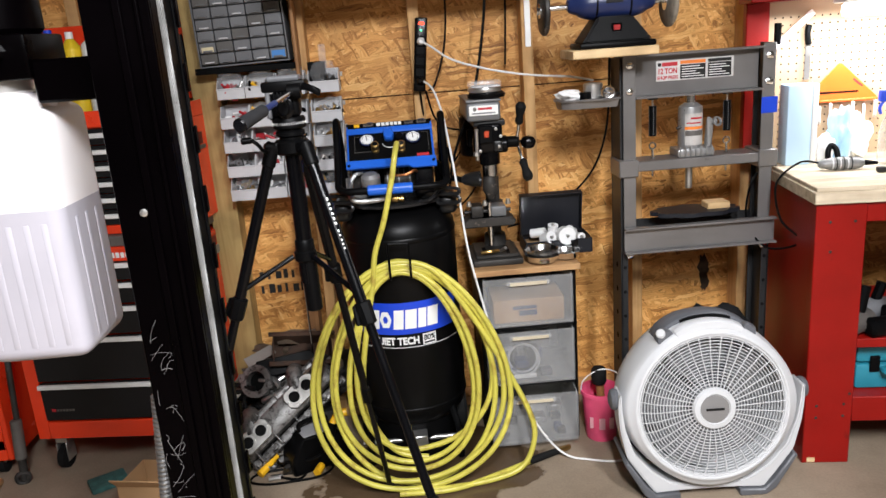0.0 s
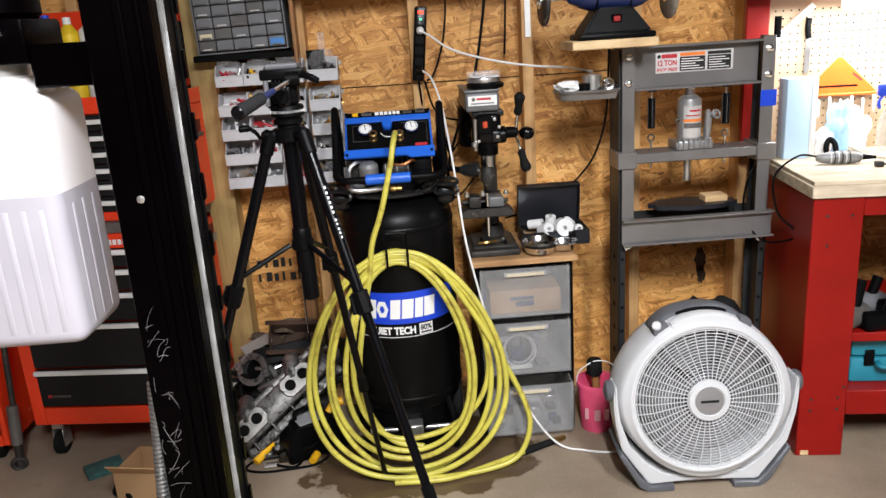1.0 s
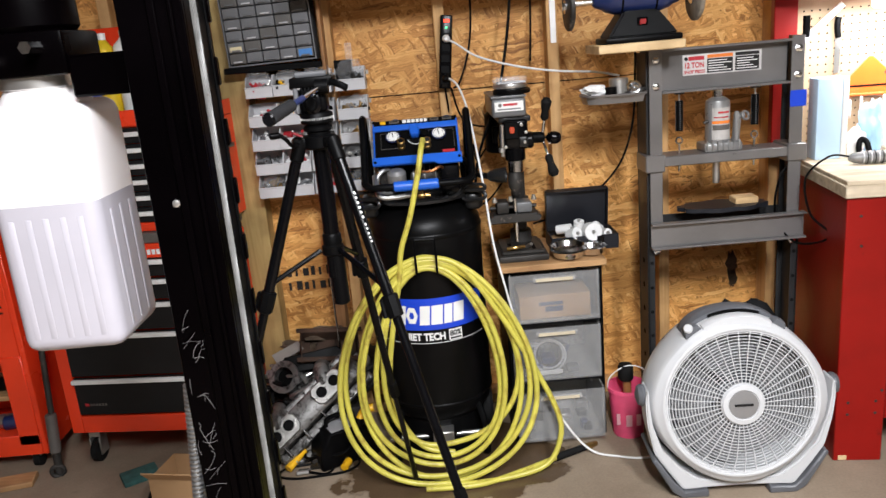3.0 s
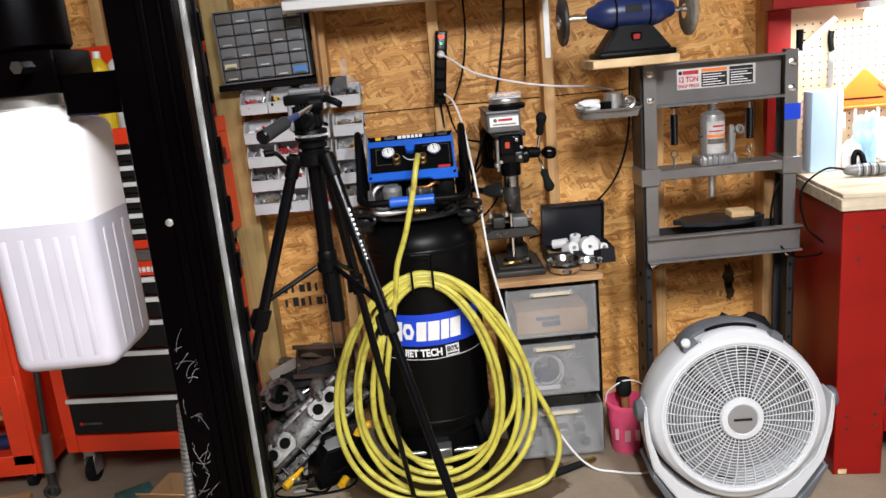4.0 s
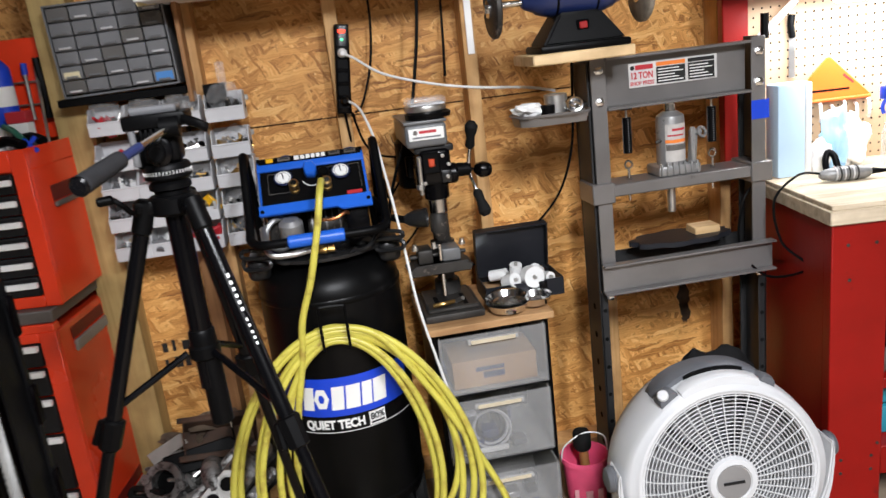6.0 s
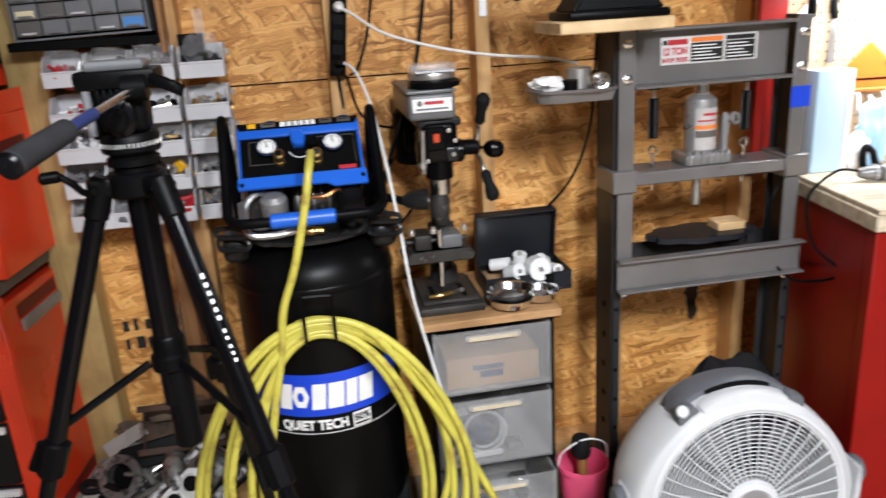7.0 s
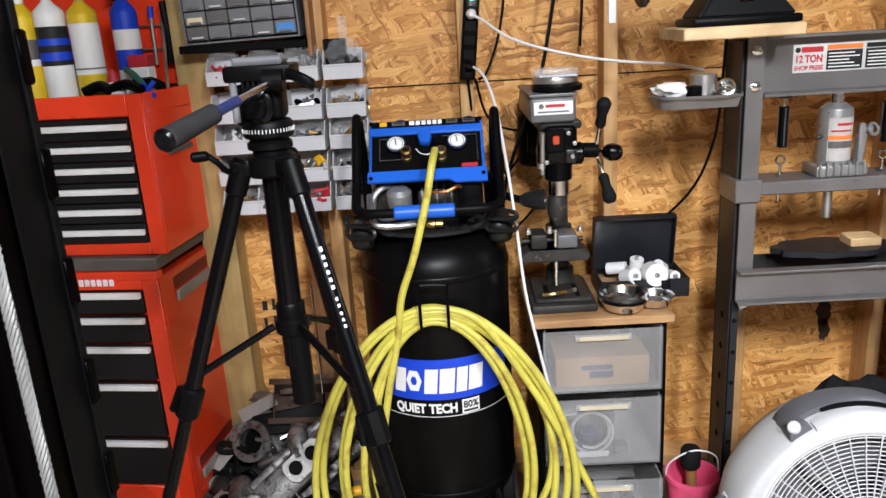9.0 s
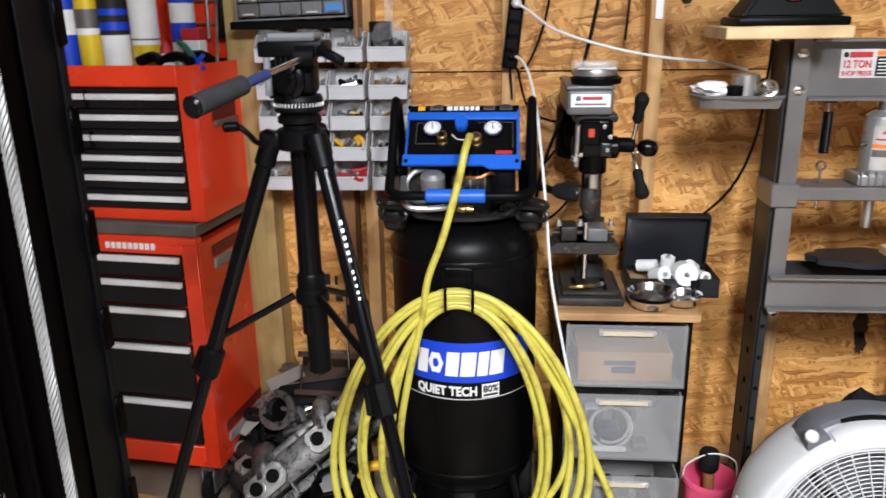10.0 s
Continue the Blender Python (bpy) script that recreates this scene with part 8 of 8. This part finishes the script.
for k in range(150):
    x, y = rnd.uniform(-0.74, -0.38), rnd.uniform(2.56, 2.80)
    z = max(0.012, 0.17 * (y - 2.57) / 0.18 * rnd.uniform(0.5, 1.0))
    mt = rnd.choice([STEEL, CAST, CAST_ALU, BLACK, DECK, MACHINED, CAST, RED_INK if k == 7 else CAST_ALU])
    mm = Matrix.Translation((x, y, z)) @ pose(0, 0, 0, rnd.uniform(50, 130), rnd.uniform(-40, 40), rnd.uniform(0, 180))
    s = rnd.uniform(0.010, 0.022)
    if k % 3 == 0:
        solo("pipe_elbow", tube([mm @ Vector((0, 0, -s * 2)), mm @ Vector((0, 0, 0)), mm @ Vector((s, 0, s)), mm @ Vector((s * 2.4, 0, s * 1.2))], s * 0.7, 10), mt, "small loose pipe fitting in the pile", "pipe fitting", (x, y, 0), "loose engine parts")
    elif k % 3 == 1:
        solo("engine_bolt", lathe([(s * 0.45, -s * 2.4), (s * 0.45, s * 0.8), (s, s * 0.8), (s, s * 1.5), (0, s * 1.5)], 8, m=mm), mt, "loose engine bolt in the pile", "bolt", (x, y, 0), "loose engine parts")
    else:
        solo("bracket", prism([(-s * 2, -s), (s * 2, -s), (s * 2, -s * 0.4), (-s, -s * 0.2), (-s, s * 2), (-s * 2, s * 2)], s * 1.2, mm, bevel=0.002), mt, "bent steel bracket in the pile", "bracket", (x, y, 0), "loose engine parts")
for k in range(16):
    x, y = rnd.uniform(-0.70, -0.40), rnd.uniform(2.60, 2.80)
    z = 0.03 + 0.22 * (y - 2.58) / 0.22
    pts = [(x + rnd.uniform(-0.06, 0.06) * q, y + 0.02 * q + rnd.uniform(-0.02, 0.02), max(0.01, z + rnd.uniform(-0.03, 0.05))) for q in (-1.5, -0.5, 0.5, 1.5)]
    solo("engine_hose", tube(pts, rnd.uniform(0.004, 0.010), 8), rnd.choice([BLACK, RUBBER, DECK, STEEL]), "short oily hose tangled in the engine parts", "hose", pts[0], "loose engine hoses")
# curled papers at the back of the pile
PAPER_BROWN = mat("stained_paper", (0.20, 0.145, 0.10), 0.7, 0, 0.25, 14, 0.3, 60)
for k, (x, y, z, w, h, rx, rz) in enumerate([(-0.47, 2.87, 0.365, 0.075, 0.055, 58, 24), (-0.56, 2.85, 0.325, 0.070, 0.050, 40, -12), (-0.615, 2.80, 0.285, 0.060, 0.032, 28, 40)]):
    bm = bmesh.new()
    vv = [[bm.verts.new((w * (i / 6 - 1), h * (j / 4 - 0.5) * (1 - 0.5 * abs(i / 6 - 1) ** 2), 0.020 * math.sin(i * 0.55 + k) + 0.010 * math.cos(j * 1.1 + i * 0.4))) for j in range(5)] for i in range(13)]
    for i in range(12):
        for j in range(4):
            bm.faces.new((vv[i][j], vv[i + 1][j], vv[i + 1][j + 1], vv[i][j + 1]))
    bmesh.ops.solidify(bm, geom=bm.faces[:], thickness=0.0015)
    bm.transform(pose(x, y, z, rx, 0, rz))
    solo("curled_paper", bm, PAPER_BROWN if k < 2 else mat("grey_curled_card", (0.30, 0.28, 0.26), 0.6, 0, 0.2, 12), "curled stained paper lying on the engine parts", "paper", (x, y, z), "papers on the pile")
pan = thing("oil_pan", "rusty dark oil pan lying behind the castings", "oil pan", m=pose(-0.455, 2.835, 0.300, 38, 8, 12), group="engine castings")
part("shell", shell(-0.105, 0.105, -0.055, 0.055, 0, 0.06, 0.004, "top"), RUST, pan)
part("rim", box(-0.120, 0.120, -0.070, -0.052, 0.056, 0.062, 0.002), RUST, pan)
part("rim", box(-0.120, 0.120, 0.052, 0.070, 0.056, 0.062, 0.002), RUST, pan)
cv2 = thing("timing_cover", "flat black cover plate lying over the castings", "engine cover", m=pose(-0.500, 2.775, 0.300, 66, -4, 8), group="engine castings")
part("plate", prism([(-0.105, -0.03), (0.09, -0.035), (0.11, 0.0), (0.085, 0.035), (-0.08, 0.030), (-0.115, 0.005)], 0.012, pose(0, 0, 0, 90, 0, 0), bevel=0.003), BLACK, cv2)
for k in range(5):
    part("bolt", lathe([(0.007, 0), (0.007, 0.007), (0, 0.008)], 6, m=Matrix.Translation((-0.09 + k * 0.044, -0.022 if k % 2 else 0.020, 0.002))), STEEL, cv2)
solo("thin_pipe", rod((-0.405, 2.80, 0.13), (-0.425, 2.90, 0.66), 0.0035, 8), CHROME, "thin bright rod standing behind the pile", "rod", (-0.405, 2.80, 0.13))
solo("crumpled_card", box(-0.055, 0.055, -0.02, 0.02, 0, 0.003, 0.001, m=pose(-0.600, 2.81, 0.325, 38, -14, 30)), mat("pale_card", (0.28, 0.26, 0.235), 0.7, 0, 0.15, 12, 0.3), "pale bent card on top of the pile", "card", (-0.60, 2.80, 0.33))
solo("paper_strip", box(-0.10, 0.10, -0.022, 0.022, 0, 0.002, 0, m=pose(-0.670, 2.80, 0.225, 0, -24, 55)), mat("grey_paper", (0.55, 0.52, 0.47), 0.7), "strip of grey card on the pile", "card strip", (-0.66, 2.72, 0.2))
bx2 = thing("battery_charger", "dark plastic charger case with a grey top", "battery charger", m=pose(-0.400, 2.60, 0.0, 0, 0, 28))
part("case", prism([(-0.11, 0), (0.11, 0), (0.10, 0.07), (0.05, 0.135), (-0.07, 0.135), (-0.11, 0.06)], 0.11, Matrix.Translation((0, -0.055, 0)), bevel=0.008), BLACK, bx2)
part("face_plate", box(-0.062, 0.048, -0.050, 0.050, 0.1335, 0.1365, 0.001), mat("grey_plate", (0.40, 0.40, 0.41), 0.45), bx2)
part("carry_handle", tube([(-0.06, 0, 0.137), (-0.05, 0, 0.165), (0.03, 0, 0.165), (0.04, 0, 0.137)], 0.008, 8), BLACK, bx2)
jc = thing("charger_clamps", "yellow handled battery clamps with black leads", "battery clamps", (-0.56, 2.55, 0))
for pts in ([(-0.590, 2.520, 0.018), (-0.570, 2.550, 0.030), (-0.545, 2.590, 0.045)], [(-0.398, 2.500, 0.016), (-0.385, 2.535, 0.022)], [(-0.335, 2.56, 0.16), (-0.315, 2.575, 0.185), (-0.285, 2.58, 0.19)]):
    part("clamp_handle", tube(pts, 0.014, 10), YELLOW_PL, jc)
part("clamp_grip", tube([(-0.335, 2.56, 0.165), (-0.35, 2.55, 0.12), (-0.355, 2.545, 0.09)], 0.017, 10), BLACK, jc)
part("clamp_jaw", rod((-0.560, 2.500, 0.010), (-0.520, 2.505, 0.010), 0.008, 8), STEEL, jc)
part("clamp_jaw", rod((-0.555, 2.515, 0.008), (-0.515, 2.520, 0.008), 0.007, 8), CHROME, jc)
part("lead", tube([(-0.545, 2.59, 0.045), (-0.53, 2.56, 0.03), (-0.48, 2.53, 0.05), (-0.40, 2.52, 0.06), (-0.36, 2.55, 0.08)], 0.005, 8), BLACK, jc)
part("lead", tube([(-0.52, 2.505, 0.01), (-0.46, 2.49, 0.006), (-0.44, 2.53, 0.006), (-0.50, 2.56, 0.006), (-0.60, 2.545, 0.006), (-0.62, 2.50, 0.006), (-0.56, 2.475, 0.006), (-0.47, 2.48, 0.006), (-0.39, 2.495, 0.006), (-0.35, 2.54, 0.008), (-0.37, 2.575, 0.02)], 0.0042, 8), BLACK, jc)
solo("blue_cap", rod((-0.690, 2.66, 0.070), (-0.655, 2.665, 0.075), 0.012, 10), BLUE_LABEL, "small blue plastic cap in the pile", "cap", (-0.67, 2.66, 0.06))
solo("red_sleeve", rod((-0.560, 2.690, 0.140), (-0.530, 2.695, 0.130), 0.008, 10), RED_INK, "small red plastic sleeve in the pile", "sleeve", (-0.545, 2.69, 0.13))

# ---- floor clutter by the cabinets ----
cb = thing("cardboard_box", "small open brown cardboard box on the floor", "cardboard box", m=pose(-0.930, 2.45, 0, 0, 0, -12))
part("box", shell(-0.06, 0.11, -0.08, 0.08, 0, 0.105, 0.003, "top"), CARD, cb)
part("flap", box(-0.06, 0.11, -0.004, 0, -0.05, 0, 0, m=Matrix.Translation((0, -0.08, 0.105)) @ pose(0, 0, 0, -140, 0, 0)), CARD, cb)
for k in range(5):
    solo("loose_part", lathe([(0.012, 0), (0.018, 0.01), (0.014, 0.05), (0, 0.055)], 10, m=pose(-1.02 + 0.025 * k, 2.42 + 0.015 * (k % 2), 0.004, 30 * k, 20, 0)), STEEL if k % 2 else BLACK, "loose metal part in the cardboard box", "metal part", (-1.0, 2.4, 0.004), "parts in the box")
pd = solo("scouring_pad", box(-0.06, 0.06, -0.045, 0.045, 0, 0.018, 0.004, 2), TEAL_PAD, "dark teal scouring pad on the floor", "scouring pad", (0, 0, 0))
pd.matrix_basis = pose(-1.120, 2.585, 0.001, 0, 0, 32)
jk = thing("jack_handle", "grimy steel jack handle leaning between the cabinets", "jack handle", (-1.43, 2.64, 0))
part("shaft", rod((-1.425, 2.655, 0.08), (-1.420, 2.72, 0.62), 0.010, 10), CAST, jk)
part("socket", rod((-1.4265, 2.650, 0.09), (-1.4250, 2.668, 0.23), 0.019, 12, bevel=0.003), CHEST_TOP, jk)
part("yoke", rod((-1.428, 2.645, 0.012), (-1.4265, 2.652, 0.10), 0.014, 10), CAST, jk)
part("yoke_eye", ring(0.020, 0.008, 20, 8, Matrix.Translation((-1.43, 2.640, 0.022)) @ pose(0, 0, 0, 90, 0, 20)), CAST, jk)
solo("wood_scrap", box(-0.10, 0.10, -0.04, 0.04, 0, 0.02, 0.003, m=pose(-1.60, 2.60, 0, 0, 0, 12)), PLY, "plywood scrap on the floor", "wood scrap", (-1.60, 2.60, 0))
